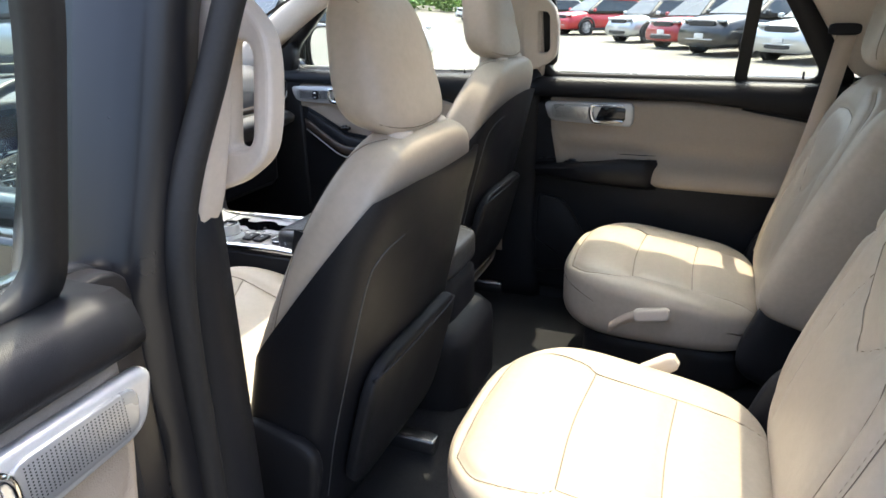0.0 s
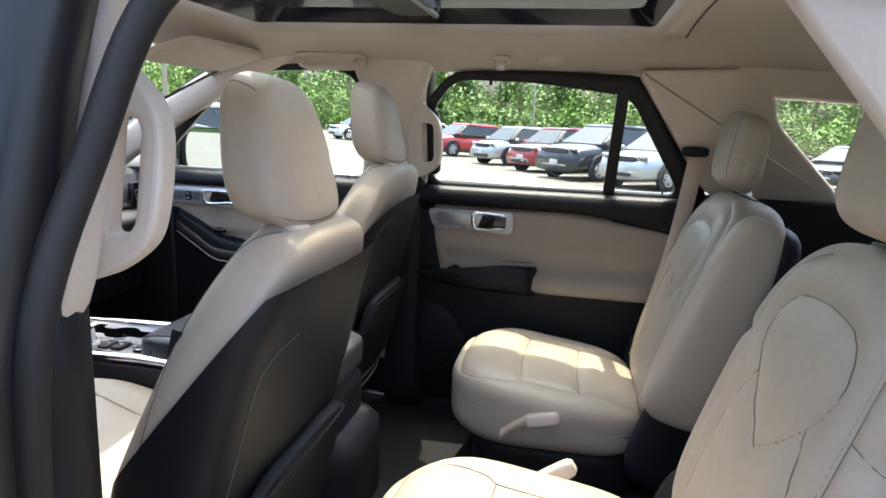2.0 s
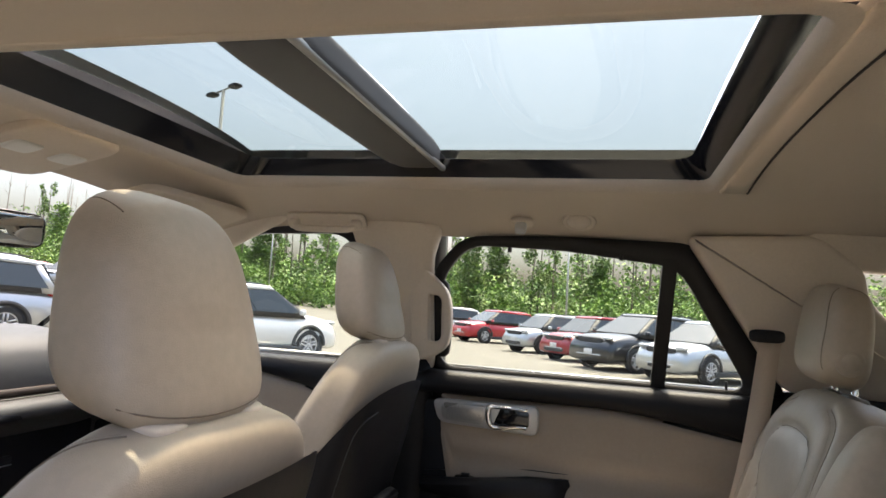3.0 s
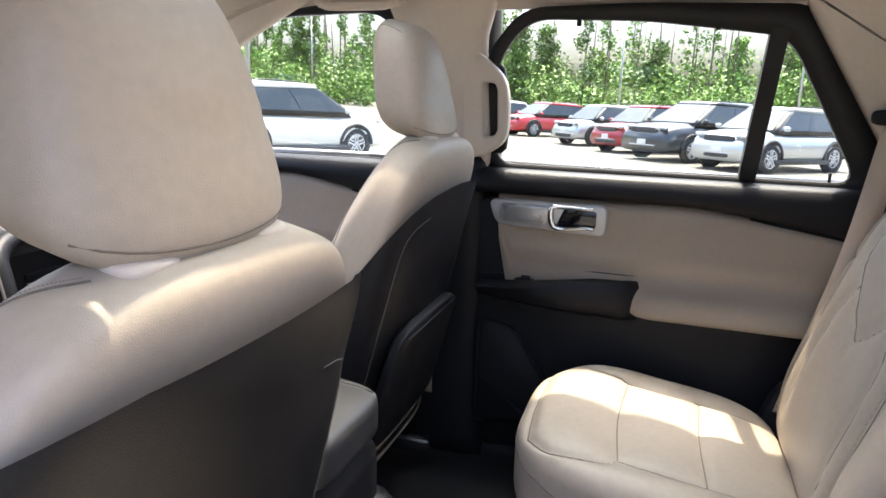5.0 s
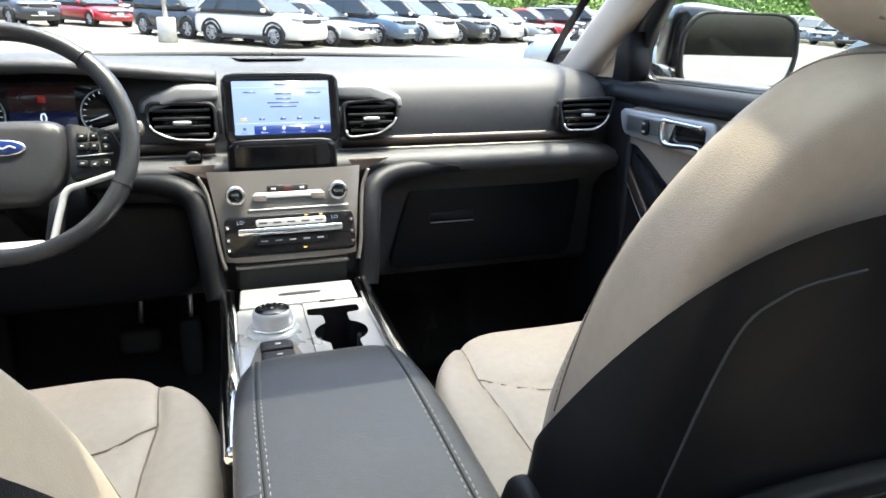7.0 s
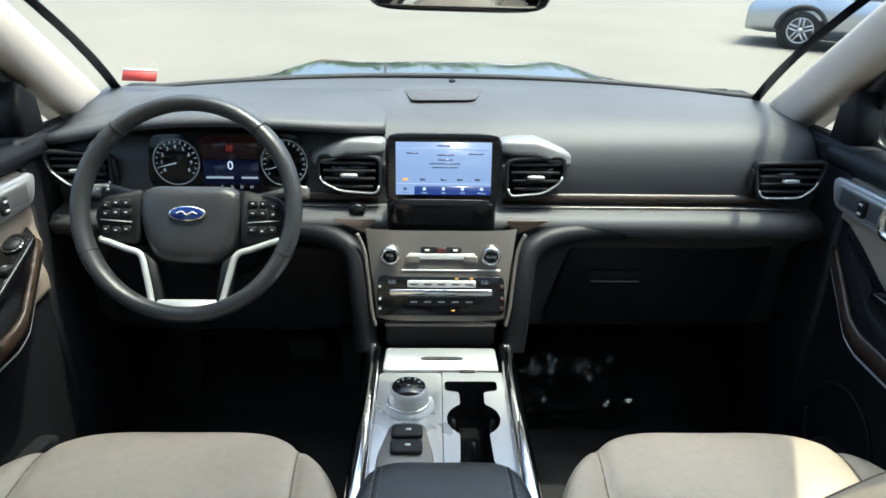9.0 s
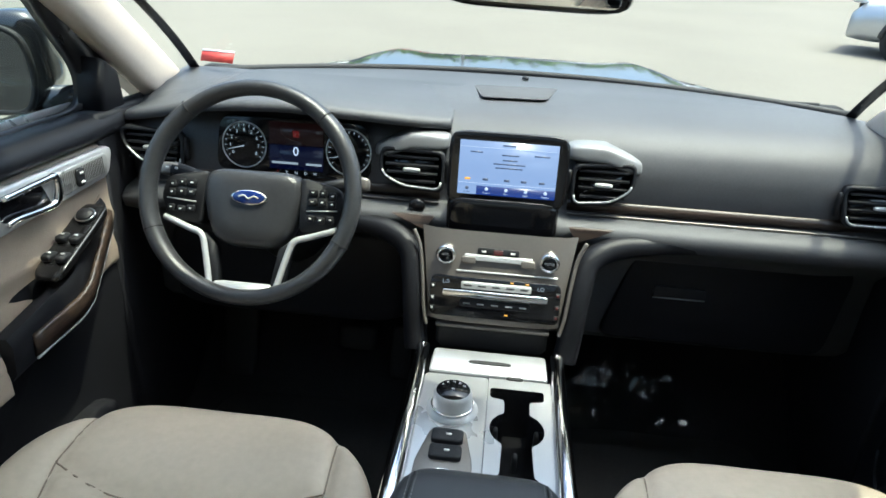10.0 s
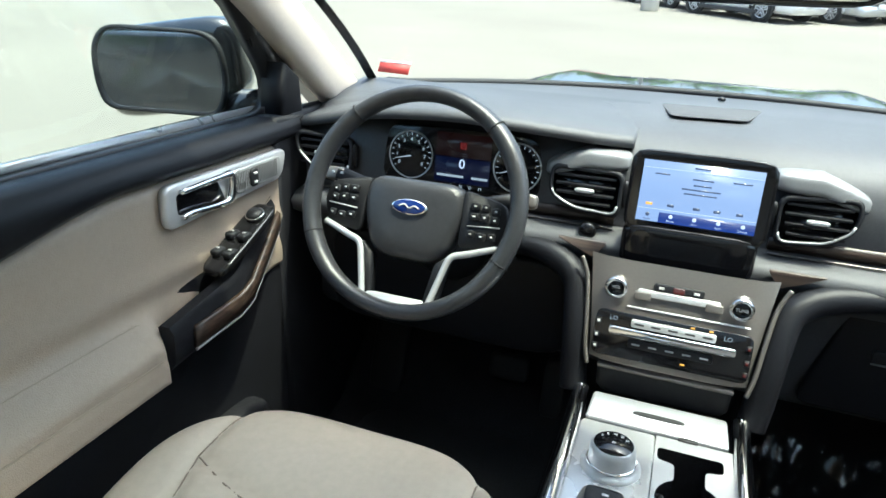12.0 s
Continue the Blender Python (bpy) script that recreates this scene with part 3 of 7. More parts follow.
# bulkhead, tailgate and outer body, which close the place
for s in (-1, 1):
    kick = [(0.80, 0.42), (0.80, 1.20), (1.42, 1.16), (1.42, 0.42)]
    solo("wall_kick_panel", slab(kick, 0.06, 0.01, lambda u, v, w: (s * (0.80 - w), u, v)), BLACK_PLASTIC, "black plastic footwell side panel", "kick panel", "structure")
    part_y = [(0.845, 1.02), (0.86, 1.20), (1.12, 1.195), (1.12, 1.02)]
    solo("trim_dash_end", slab(part_y, 0.04, 0.008, lambda u, v, w: (s * (0.785 - w), u, v)), BLACK_PLASTIC, "black dashboard end cap", "trim", "structure")
bm = rbox((1.62, 0.05, 0.75), 0.01, at=(0, 1.40, 0.83))
solo("wall_bulkhead", bm, CARPET, "dark padded bulkhead behind the dashboard", "bulkhead", "structure")
gate = [(-0.78, 0.45), (0.78, 0.45), (0.78, 1.12), (-0.78, 1.12)]
solo("wall_tailgate_lower", slab(gate, 0.08, 0.01, lambda u, v, w: (u, -2.30 + w, v)), BLACK_PLASTIC, "black plastic tailgate lining", "tailgate", "structure")
solo("wall_tailgate_upper", slab([(-0.74, 1.50), (0.74, 1.50), (0.70, 1.62), (-0.70, 1.62)], 0.08, 0.01, lambda u, v, w: (u, -2.28 + w, v)), BEIGE_PLASTIC, "beige tailgate header", "tailgate", "structure")
g = solo("window_tailgate", slab([(-0.76, 1.11), (0.76, 1.11), (0.72, 1.51), (-0.72, 1.51)], 0.005, 0, lambda u, v, w: (u, -2.28 + w, v)), GLASS, "clear tailgate window", "window", "structure")
g.visible_shadow = False
for s in (-1, 1):
    solo("trim_sill", rbox((0.16, 3.1, 0.14), 0.03, at=(s * 0.84, -0.15, 0.40)), BLACK_PLASTIC, "black plastic door sill", "sill", "structure")

# bonnet, seen through the windshield
bm = bmesh.new()
rings = []
for j in range(15):
    t = j / 14
    y = 1.46 + 1.15 * t
    ring = []
    for i in range(29):
        u = -1 + 2 * i / 28
        x = u * (0.86 - 0.10 * t ** 2)
        z = 1.160 + 0.060 * t - 0.14 * t ** 4 - 0.075 * abs(u) ** 3 + 0.022 * math.exp(-((abs(u) - 0.52) / 0.10) ** 2)
        ring.append(Vector((x, y - 0.18 * u * u, z)))
    rings.append(ring)
loft(rings, caps=False, closed=False, bm=bm)
solo("bonnet", bm, BODY_PAINT, "glossy black car bonnet with two raised creases", "bonnet", "structure")
solo("cowl", sbox((1.62, 0.16, 0.05), 5, 10, at=(0, 1.44, 1.115), deform=lambda v: (v.x, v.y - 0.16 * (v.x / 0.8) ** 2, v.z - 0.05 * (v.x / 0.8) ** 2)), RUBBER, "black plastic cowl under the windshield", "cowl", "structure")
for x0 in (-0.55, 0.12):
    wp = thing("windshield_wiper", "black windshield wiper resting on the glass", "wiper")
    pa = [Vector((x0 + 0.6 * k / 6, 1.455 - 0.13 * ((x0 + 0.6 * k / 6) / 0.8) ** 2 - 0.02 * math.sin(math.pi * k / 6), 1.185 + 0.02 * k / 6)) for k in range(7)]
    part("arm", tube(pa, 0.008, 6), RUBBER, wp)
    part("blade", tube([p + Vector((0.0, -0.025, 0.012)) for p in pa], 0.006, 6), RUBBER, wp)

# inside rear-view mirror
rv = thing("rear_view_mirror", "black-framed rear-view mirror hanging from the windshield", "mirror", look((0.015, 0.61, 1.468), (-0.33, -0.5, 1.44)) @ pose(0, 0, 0, 0, 180, 0))
part("housing", sbox((0.25, 0.075, 0.035), 6, 10), GLOSS_BLACK, rv)
part("glass", slab(smooth_poly([(-0.115, -0.030), (0.115, -0.030), (0.115, 0.030), (-0.115, 0.030)], 0.012), 0.002, 0.0005, lambda u, v, w: (u, v, 0.0175 + w)), MIRROR, rv)
part("stalk", tube([(0, 0.0, -0.012), (0, 0.03, -0.06), (0, 0.06, -0.09)], 0.012, 8), BLACK_PLASTIC, rv)

# ---- doors ----
def handle_plate(door, s, y0, y1, z0, z1, x, switch=False):
    """Silver plate with a speaker grille towards the front and a chrome inner handle towards the rear."""
    put = lambda u, v, w: (s * (x - w), u, v)
    h = z1 - z0
    out = smooth_poly([(y0, z0 + 0.008), (y0 + 0.02, z1 - 0.004), (y1, z1), (y1, z0 - 0.004)], 0.022, 5)
    plate = part("handle_plate", slab(out, 0.012, 0.005, put), SATIN, door, "satin silver handle plate")
    ym = y1 + (y0 - y1) * 0.46
    gr = smooth_poly([(y0 - 0.010, z0 + 0.016), (y0 - 0.006, z1 - 0.012), (ym + 0.012, z1 - 0.011), (ym + 0.02, z0 + 0.012)], 0.016, 4)
    grille = part("speaker_grille", slab(gr, 0.0155, 0.002, put), SILVER_PAINT, plate, "perforated silver speaker grille")
    bm = bmesh.new()
    nu, nv, hole = 26, 12, 0.0011 if switch else 0.0007
    for i in range(nu):
        for j in range(nv):
            u = ym + 0.022 + (y0 - 0.022 - ym - 0.022) * (i + 0.5) / nu
            v = z0 + 0.02 + (z1 - z0 - 0.036) * (j + 0.5) / nv
            c = [bm.verts.new(put(u + du * hole, v + dv * hole, 0.0160)) for du, dv in ((-1, -1), (1, -1), (1, 1), (-1, 1))]
            bm.faces.new(c)
    ho = part("perforation", bm, RUBBER, plate)
    ho["kind"] = "stuff"
    well = smooth_poly([(y1 + 0.024, z0 + 0.016), (y1 + 0.024, z1 - 0.016), (ym - 0.022, z1 - 0.014), (ym - 0.004, z0 + 0.012)], 0.008, 3)
    part("handle_well", slab(well, 0.013, 0.0005, put), GLOSS_BLACK, plate, "dark recess behind the handle")
    path = curve_pts([(y1 + 0.028, z1 - 0.012), (ym - 0.02, z1 - 0.011), (ym + 0.006, z1 - 0.014), (ym + 0.004, z0 + 0.022), (ym - 0.016, z0 + 0.010), (y1 + 0.05, z0 + 0.016), (y1 + 0.028, z0 + 0.014)], 6)
    n = len(path)
    rr = [0.0045 + 0.004 * math.exp(-((i / n - 0.45) / 0.2) ** 2) for i in range(n)]
    part("door_handle", tube([put(p.x, p.y, 0.019) for p in path], rr, 8), CHROME, plate, "chrome inner door handle")
    if switch:
        part("lock_switch", sbox((0.008, 0.022, 0.032), 4, 5, at=put((y0 + ym) / 2 - 0.012, (z0 + z1) / 2, 0.017)), BLACK_PLASTIC, plate, "black lock switch")
        for dz in (-0.008, 0.008):
            part("switch_mark", rbox((0.003, 0.008, 0.004), 0, at=put((y0 + ym) / 2 - 0.012, (z0 + z1) / 2 + dz, 0.021)), WHITE_INK, plate)
    return plate


def window_frame(door, s, opening, outer, base=0.80, mat=None):
    """Black frame round the door's window; the two outlines have the same number of points."""
    part("window_frame", band(outer, opening, 0.022, side_place(s, base + 0.012)), mat or JAMB, door, "black window frame")


def pane(door, s, outline, base=0.835):
    g = part("window_pane", slab(outline, 0.004, 0, side_place(s, base)), GLASS, door, "clear side window")
    g.visible_shadow = False
    return g


def rear_door(s, m, label):
    """Built where it stands when shut, then set by m (about its hinge line)."""
    d = thing("rear_car_door", label, "car door", m)
    put = side_place(s, 0.80)
    lag = 0.0 if s > 0 else 0.05
    # outer painted skin
    skin = [(-0.07, 0.42), (-0.07, 1.19), (-0.97, 1.19), (-1.05, 0.85), (-0.88, 0.50), (-0.80, 0.42)]
    part("outer_skin", slab(smooth_poly(skin, 0.03, 3), 0.09, 0.01, lambda u, v, w: (s * (0.845 + w * (1 if v < 1.1 else 0.6)), u, v)), BODY_PAINT, d, "glossy black painted door skin")
    part("inner_steel", slab(smooth_poly(scaled(skin, 1.0, 0.99), 0.03, 3), 0.035, 0.004, lambda u, v, w: (s * (0.845 - w), u, v)), JAMB, d, "black painted inner steel")
    low = [(-0.095 - lag, 0.46), (-0.095 - lag, 1.12), (-0.98, 1.12), (-0.99, 0.80), (-0.86, 0.50)]
    part("lower_panel", slab(smooth_poly(low, 0.03, 4), 0.045, 0.012, put), BLACK_PLASTIC, d, "black plastic lower door panel")
    # pocket with the speaker
    pk = [(-0.115, 0.53), (-0.115, 0.815), (-0.21, 0.80), (-0.31, 0.64), (-0.30, 0.56)]
    pocket = part("speaker_panel", slab(smooth_poly(pk, 0.03, 4), 0.062, 0.008, put), BLACK_PLASTIC, d)
    part("panel_lip", tube([put(p.x, p.y, 0.061) for p in smooth_poly(pk, 0.03, 4)] + [put(-0.115, 0.66, 0.061)], 0.004, 6), BLACK_PLASTIC, pocket)
    part("map_pocket", sbox((0.05, 0.52, 0.12), 6, 8, at=put(-0.56, 0.60, 0.05)), BLACK_PLASTIC, d)
    # beige insert with its padded folds
    bm = bmesh.new()
    us = [-0.15 - 0.81 * i / 40 for i in range(41)]
    grid = []
    for u in us:
        top = 1.135 if u > -0.58 else 1.135 - 0.05 * min(1, ((-u - 0.58) / 0.36)) ** 1.3
        bot = 1.045 - 0.14 * min(1.0, max(0.0, (-u - 0.150) / 0.03)) if u > -0.19 else 0.870
        col = []
        for j in range(25):
            t = j / 24
            v = bot + (top - bot) * t
            w = 0.052
            w += 0.0045 * math.sin((v - 0.99) * 75) * math.exp(-((v - 0.985) / 0.035) ** 2)
            f = min(1.0, max(0.0, (-u - 0.47) / 0.05))
            w += (0.010 + 0.030 * f) / (1 + math.exp((v - 0.935) / 0.010))
            edge = min(t, 1 - t, (u + 0.965) / 0.81 * 3, (-0.145 - u) / 0.81 * 3)
            w -= 0.02 * max(0.0, 1 - edge / 0.05) ** 2
            col.append(Vector(put(u, v, w)))
        grid.append(col)
    loft(grid, caps=False, closed=False, bm=bm)
    part("insert", bm, BEIGE_VINYL, d, "padded beige vinyl insert")
    # black top bolster, lower edge falling away to the rear
    rings = []
    for i in range(31):
        u = -0.085 - lag - 0.90 * (1 - lag / 0.9) * i / 30
        lo = 1.137 if u > -0.58 else 1.137 - 0.05 * min(1.2, ((-u - 0.58) / 0.36)) ** 1.3
        rings.append([Vector(put(u, v, w)) for v, w in ((lo, 0.03), (lo, 0.056), (lo + 0.012, 0.068), (1.160, 0.070), (1.186, 0.060), (1.196, 0.040), (1.196, -0.02), (lo, -0.02))])
    part("bolster", loft(rings), BLACK_SOFT, d, "black soft top bolster")
    # pull cup and armrest
    arm = bmesh.new()
    rings = []
    for i in range(19):
        t = i / 18
        u = -0.115 - 0.385 * t
        top = 0.920 + 0.034 * min(1, t * 1.4)
        bot = 0.885 - 0.028 * t
        dep = 0.085 + 0.018 * math.sin(math.pi * min(1, t * 1.2)) - (0.03 * max(0, (t - 0.9) / 0.1))
        rings.append([Vector(put(u, v, w)) for v, w in ((bot, 0.03), (bot, dep - 0.012), (bot + 0.012, dep), (top - 0.014, dep + 0.006), (top, dep - 0.006), (top, dep - 0.022), (top - 0.035, dep - 0.028), (top - 0.035, 0.05), (top + 0.012, 0.05), (top + 0.012, 0.03))])
    loft(rings, bm=arm)
    a = crease(part("armrest", arm, BLACK_SOFT, d, "black armrest with a pull cup"), 50)
    part("window_switch", sbox((0.022, 0.05, 0.012), 4, 5, at=put(-0.23, 0.930, 0.068)), GLOSS_BLACK, a, "window switch")
    part("switch_key", rbox((0.012, 0.022, 0.008), 0.002, at=put(-0.232, 0.938, 0.068)), BLACK_PLASTIC, a)
    handle_plate(d, s, -0.150, -0.413, 1.056, 1.128, 0.745)
    # window
    opening = smooth_poly([(-0.128 - lag, 1.205), (-0.140 - lag, 1.44), (-0.215, 1.530), (-0.46, 1.525), (-0.735, 1.495), (-0.915, 1.205)], 0.05, 6)
    outer = smooth_poly([(-0.104 - lag, 1.180), (-0.116 - lag, 1.455), (-0.204, 1.552), (-0.46, 1.558), (-0.772, 1.552), (-1.010, 1.180)], 0.05, 6)
    window_frame(d, s, opening, outer, mat=RUBBER)
    part("divider_bar", loft([[Vector(side_place(s, 0.81)(u + du, v, w)) for du, w in ((-0.017, -0.01), (0.017, -0.01), (0.017, 0.022), (-0.017, 0.022))] for u, v in ((-0.700, 1.195), (-0.714, 1.51))]), RUBBER, d, "black window divider bar", smooth=False)
    pane(d, s, smooth_poly([(-0.115, 1.19), (-0.125, 1.46), (-0.20, 1.55), (-0.46, 1.545), (-0.715, 1.52), (-0.700, 1.19)], 0.03, 3))
    pane(d, s, [(-0.705, 1.19), (-0.72, 1.52), (-0.75, 1.51), (-0.935, 1.19)])
    part("belt_strip", tube([side_place(s, 0.82)(-0.12 - lag * 2, 1.204, 0), side_place(s, 0.82)(-0.93, 1.204, 0)], 0.007, 6), SILVER_PAINT, d, "bright belt strip")
    for k in (-0.325, -0.60):
        part("shade_hook", rbox((0.008, 0.010, 0.014), 0.002, at=side_place(s, 0.79)(k, 1.521 + 0.06 * (k + 0.325) * 0.5, 0.0)), RUBBER, d)
    part("shade_peg", rbox((0.006, 0.006, 0.028), 0.002, at=side_place(s, 0.80)(-0.862, 1.212, 0.0)), RUBBER, d)
    return d


def front_door(s, label):
    d = thing("front_car_door", label, "car door")
    put = side_place(s, 0.80)
    skin = [(0.99, 0.42), (1.02, 1.10), (0.90, 1.19), (-0.02, 1.19), (-0.04, 0.42)]
    part("outer_skin", slab(smooth_poly(skin, 0.03, 3), 0.09, 0.01, lambda u, v, w: (s * (0.845 + w * (1 if v < 1.1 else 0.6)), u, v)), BODY_PAINT, d, "glossy black painted door skin")
    low = [(0.86, 0.46), (0.87, 1.12), (0.09, 1.12), (0.09, 0.46)]
    part("lower_panel", slab(smooth_poly(low, 0.03, 4), 0.05, 0.012, put), BLACK_PLASTIC, d, "black plastic lower door panel")
    part("map_pocket", sbox((0.09, 0.55, 0.16), 6, 8, at=put(0.42, 0.60, 0.05)), BLACK_PLASTIC, d)
    if s > 0:
        part("speaker_ring", tube([put(0.66 + 0.10 * math.cos(a), 0.68 + 0.10 * math.sin(a), 0.052) for a in (2 * math.pi * k / 24 for k in range(25))], 0.004, 6), BLACK_PLASTIC, d)
    # beige insert
    bm = bmesh.new()
    grid = []
    for i in range(41):
        u = 0.845 - 0.73 * i / 40
        top = 1.150 if u > 0.42 else 1.150 - 0.055 * min(1, (0.42 - u) / 0.28) ** 1.3
        if u > 0.80:
            top -= 0.05 * ((u - 0.80) / 0.045) ** 2
        bot = 0.850 if u < 0.44 else (0.850 + (0.215 if s > 0 else 0.05) * min(1.0, ((u - 0.44) / 0.34)) ** 0.8)
        col = []
        for j in range(41):
            t = j / 40
            v = bot + (top - bot) * t
            w = 0.055
            w += 0.0045 * math.sin((v - 0.99) * 70) * math.exp(-((v - 0.985) / 0.04) ** 2)
            f = min(1.0, max(0.0, (0.455 - u) / 0.02))
            w += 0.052 * f / (1 + math.exp((v - 0.945) / 0.010)) - 0.004 * f * math.exp(-((v - 0.905) / 0.004) ** 2)
            edge = min(t, 1 - t)
            w -= (0.018 + 0.03 * f * (t < 0.5)) * max(0.0, 1 - edge / 0.05) ** 2
            col.append(Vector(put(u, v, w)))
        grid.append(col)
    loft(grid, caps=False, closed=False, bm=bm)
    ins = part("insert", bm, BEIGE_VINYL, d, "padded beige vinyl insert with armrest")
    for z in (0.958, 0.905):
        stitch(ins, [put(u, z, 0.30) for u in (0.42, 0.34, 0.24, 0.13)], (-s, 0, 0), THREAD, 0.0009)
    rings = []
    for i in range(31):
        u = 0.90 - 0.83 * i / 30
        lo = 1.152 if u > 0.42 else 1.152 - 0.055 * min(1.2, (0.42 - u) / 0.28) ** 1.3
        rings.append([Vector(put(u, v, w)) for v, w in ((lo, 0.03), (lo, 0.058), (lo + 0.010, 0.068), (1.168, 0.070), (1.188, 0.060), (1.198, 0.040), (1.198, -0.02), (lo, -0.02))])
    part("bolster", loft(rings), BLACK_SOFT, d, "black soft top bolster")
    # diagonal pull with wood trim, running down into the armrest cup
    rings = []
    for i in range(25):
        t = i / 24
        u = 0.775 - 0.335 * t
        if t < 0.55:
            k = t / 0.55
            top, bot = 1.055 - 0.075 * k, 0.99 - 0.10 * k ** 0.8
        else:
            k = (t - 0.55) / 0.45
            top, bot = 0.980 - 0.025 * k, 0.890 - 0.015 * k
        dep = 0.060 + 0.045 * min(1, t / 0.5)
        rings.append([Vector(put(u, v, w)) for v, w in ((bot, 0.03), (bot, dep - 0.010), (bot + 0.014, dep), (top - 0.018, dep + 0.004), (top - 0.006, dep - 0.004), (top - 0.006, dep - 0.020), (top - 0.03 * min(1, t * 2), dep - 0.024), (top - 0.03 * min(1, t * 2), 0.055), (top + 0.01, 0.05), (top + 0.01, 0.03))])
    arm = crease(part("armrest", loft(rings), BLACK_SOFT, d, "black door pull and armrest"), 50)
    rings = []
    for i in range(17):
        t = i / 16
        u = 0.782 - 0.30 * t
        cz = 1.005 - 0.075 * min(1, t / 0.6) - 0.015 * t
        dep = 0.064 + 0.045 * min(1, t / 0.5)
        rings.append([Vector(put(u, cz + dv, dep + dw)) for dv, dw in ((-0.020, -0.004), (-0.016, 0.004), (0.016, 0.006), (0.020, -0.002))])
    part("wood_strip", loft(rings), WOOD, arm, "dark wood trim strip")
    part("bright_edge", tube([r[0] + Vector((-s * 0.004, 0, -0.002)) for r in rings], 0.0026, 6), SATIN, arm, "silver edge below the wood")
    # switch panel
    if s < 0:
        base = part("switch_panel", sbox((0.05, 0.16, 0.016), 6, 8, deform=lambda v: (v.x, v.y, v.z + 0.42 * v.y)), GLOSS_BLACK, arm, "glossy black switch panel", m=pose(s * 0.715, 0.64, 1.020, 0, 0, 0))
        knob = lathe([(0.0, 0.010), (0.012, 0.010), (0.015, 0.006), (0.016, 0.0)], 18)
        part("mirror_knob", knob, BLACK_PLASTIC, base, "round mirror control", m=pose(0, 0.045, 0.028, 22, 0, 0))
        part("knob_ring", tube(circle(0.016, 20, "z", (0, 0, 0.004)) + circle(0.016, 20, "z", (0, 0, 0.004))[:1], 0.0016, 6), CHROME, base, m=pose(0, 0.045, 0.028, 22, 0, 0))
        for i, (dx, dy) in enumerate(((-0.012, -0.005), (0.012, -0.005), (-0.012, -0.045), (0.012, -0.045))):
            part("window_switch", sbox((0.018, 0.026, 0.012), 4, 5, at=(dx, dy, 0.010 + 0.42 * dy)), BLACK_PLASTIC, base)
            part("switch_mark", rbox((0.006, 0.003, 0.001), 0, at=(dx, dy, 0.0170 + 0.42 * dy)), WHITE_INK, base)
    else:
        part("window_switch", sbox((0.02, 0.045, 0.014), 4, 5, at=put(0.60, 1.000, 0.088)), GLOSS_BLACK, arm, "window switch")
        part("switch_key", rbox((0.010, 0.018, 0.006), 0.002, at=put(0.60, 1.008, 0.090)), BLACK_PLASTIC, arm)
    handle_plate(d, s, *((0.815, 0.522) if s > 0 else (0.796, 0.493)), 1.080, 1.146, 0.742, switch=True)
    opening = smooth_poly([(0.84, 1.20), (0.815, 1.27), (0.56, 1.485), (0.40, 1.540), (0.14, 1.548), (0.085, 1.50), (0.085, 1.20)], 0.05, 6)
    outer = smooth_poly([(0.90, 1.165), (0.89, 1.30), (0.58, 1.525), (0.40, 1.585), (0.10, 1.590), (0.045, 1.53), (0.045, 1.165)], 0.05, 6)
    window_frame(d, s, opening, outer)
    pane(d, s, smooth_poly([(0.88, 1.19), (0.84, 1.29), (0.57, 1.505), (0.40, 1.56), (0.12, 1.568), (0.06, 1.51), (0.06, 1.19)], 0.03, 3))
    part("belt_strip", tube([side_place(s, 0.82)(0.86, 1.200, 0), side_place(s, 0.82)(0.06, 1.204, 0)], 0.009, 6), SILVER_PAINT, d, "bright belt strip")
    part("mirror_corner", slab([(0.915, 1.185), (0.835, 1.185), (0.80, 1.30), (0.86, 1.27)], 0.05, 0.008, side_place(s, 0.80)), BLACK_PLASTIC, d, "black triangular corner cover")
    part("lock_pin", rbox((0.006, 0.006, 0.014), 0.002, at=side_place(s, 0.78)(0.155, 1.205, 0.0)), RUBBER, d)
    return d


def wing_mirror(s):
    t = thing("wing_mirror", "black painted door mirror with dark glass", "mirror", look((s * 1.00, 0.80, 1.262), (s * 0.60, -1.2, 1.17 if s < 0 else 1.27)) @ pose(0, 0, 0, 0, 180, 0))
    part("housing", sbox((0.285, 0.175, 0.13), 5.5, 12, at=(0, 0, -0.080), deform=lambda v: (v.x * (1 + 0.3 * v.z), v.y * (1 + 0.9 * v.z) - 0.02 * (v.x * s / 0.13), v.z)), BODY_PAINT, t, "glossy black mirror housing")
    ol = smooth_poly([(-0.118, -0.072), (0.112, -0.074), (0.132, -0.02), (0.126, 0.050), (0.098, 0.074), (-0.098, 0.078), (-0.130, 0.04), (-0.132, -0.03)], 0.03, 4)
    part("rim", band(scaled(ol, 1.06, 1.09), ol, 0.012, lambda u, v, w: (u, v, -0.008 + w)), RUBBER, t, "black mirror rim")
    part("glass", slab(ol, 0.002, 0, lambda u, v, w: (u, v, -0.002 + w)), MIRROR, t, "mirror glass", smooth=False)
    part("foot", tube([(0, -0.06, -0.06), (-s * 0.10, -0.07, -0.05), (-s * 0.20, -0.06, -0.02)], [0.03, 0.032, 0.035], 10, flat=0.6), BODY_PAINT, t)
    return t


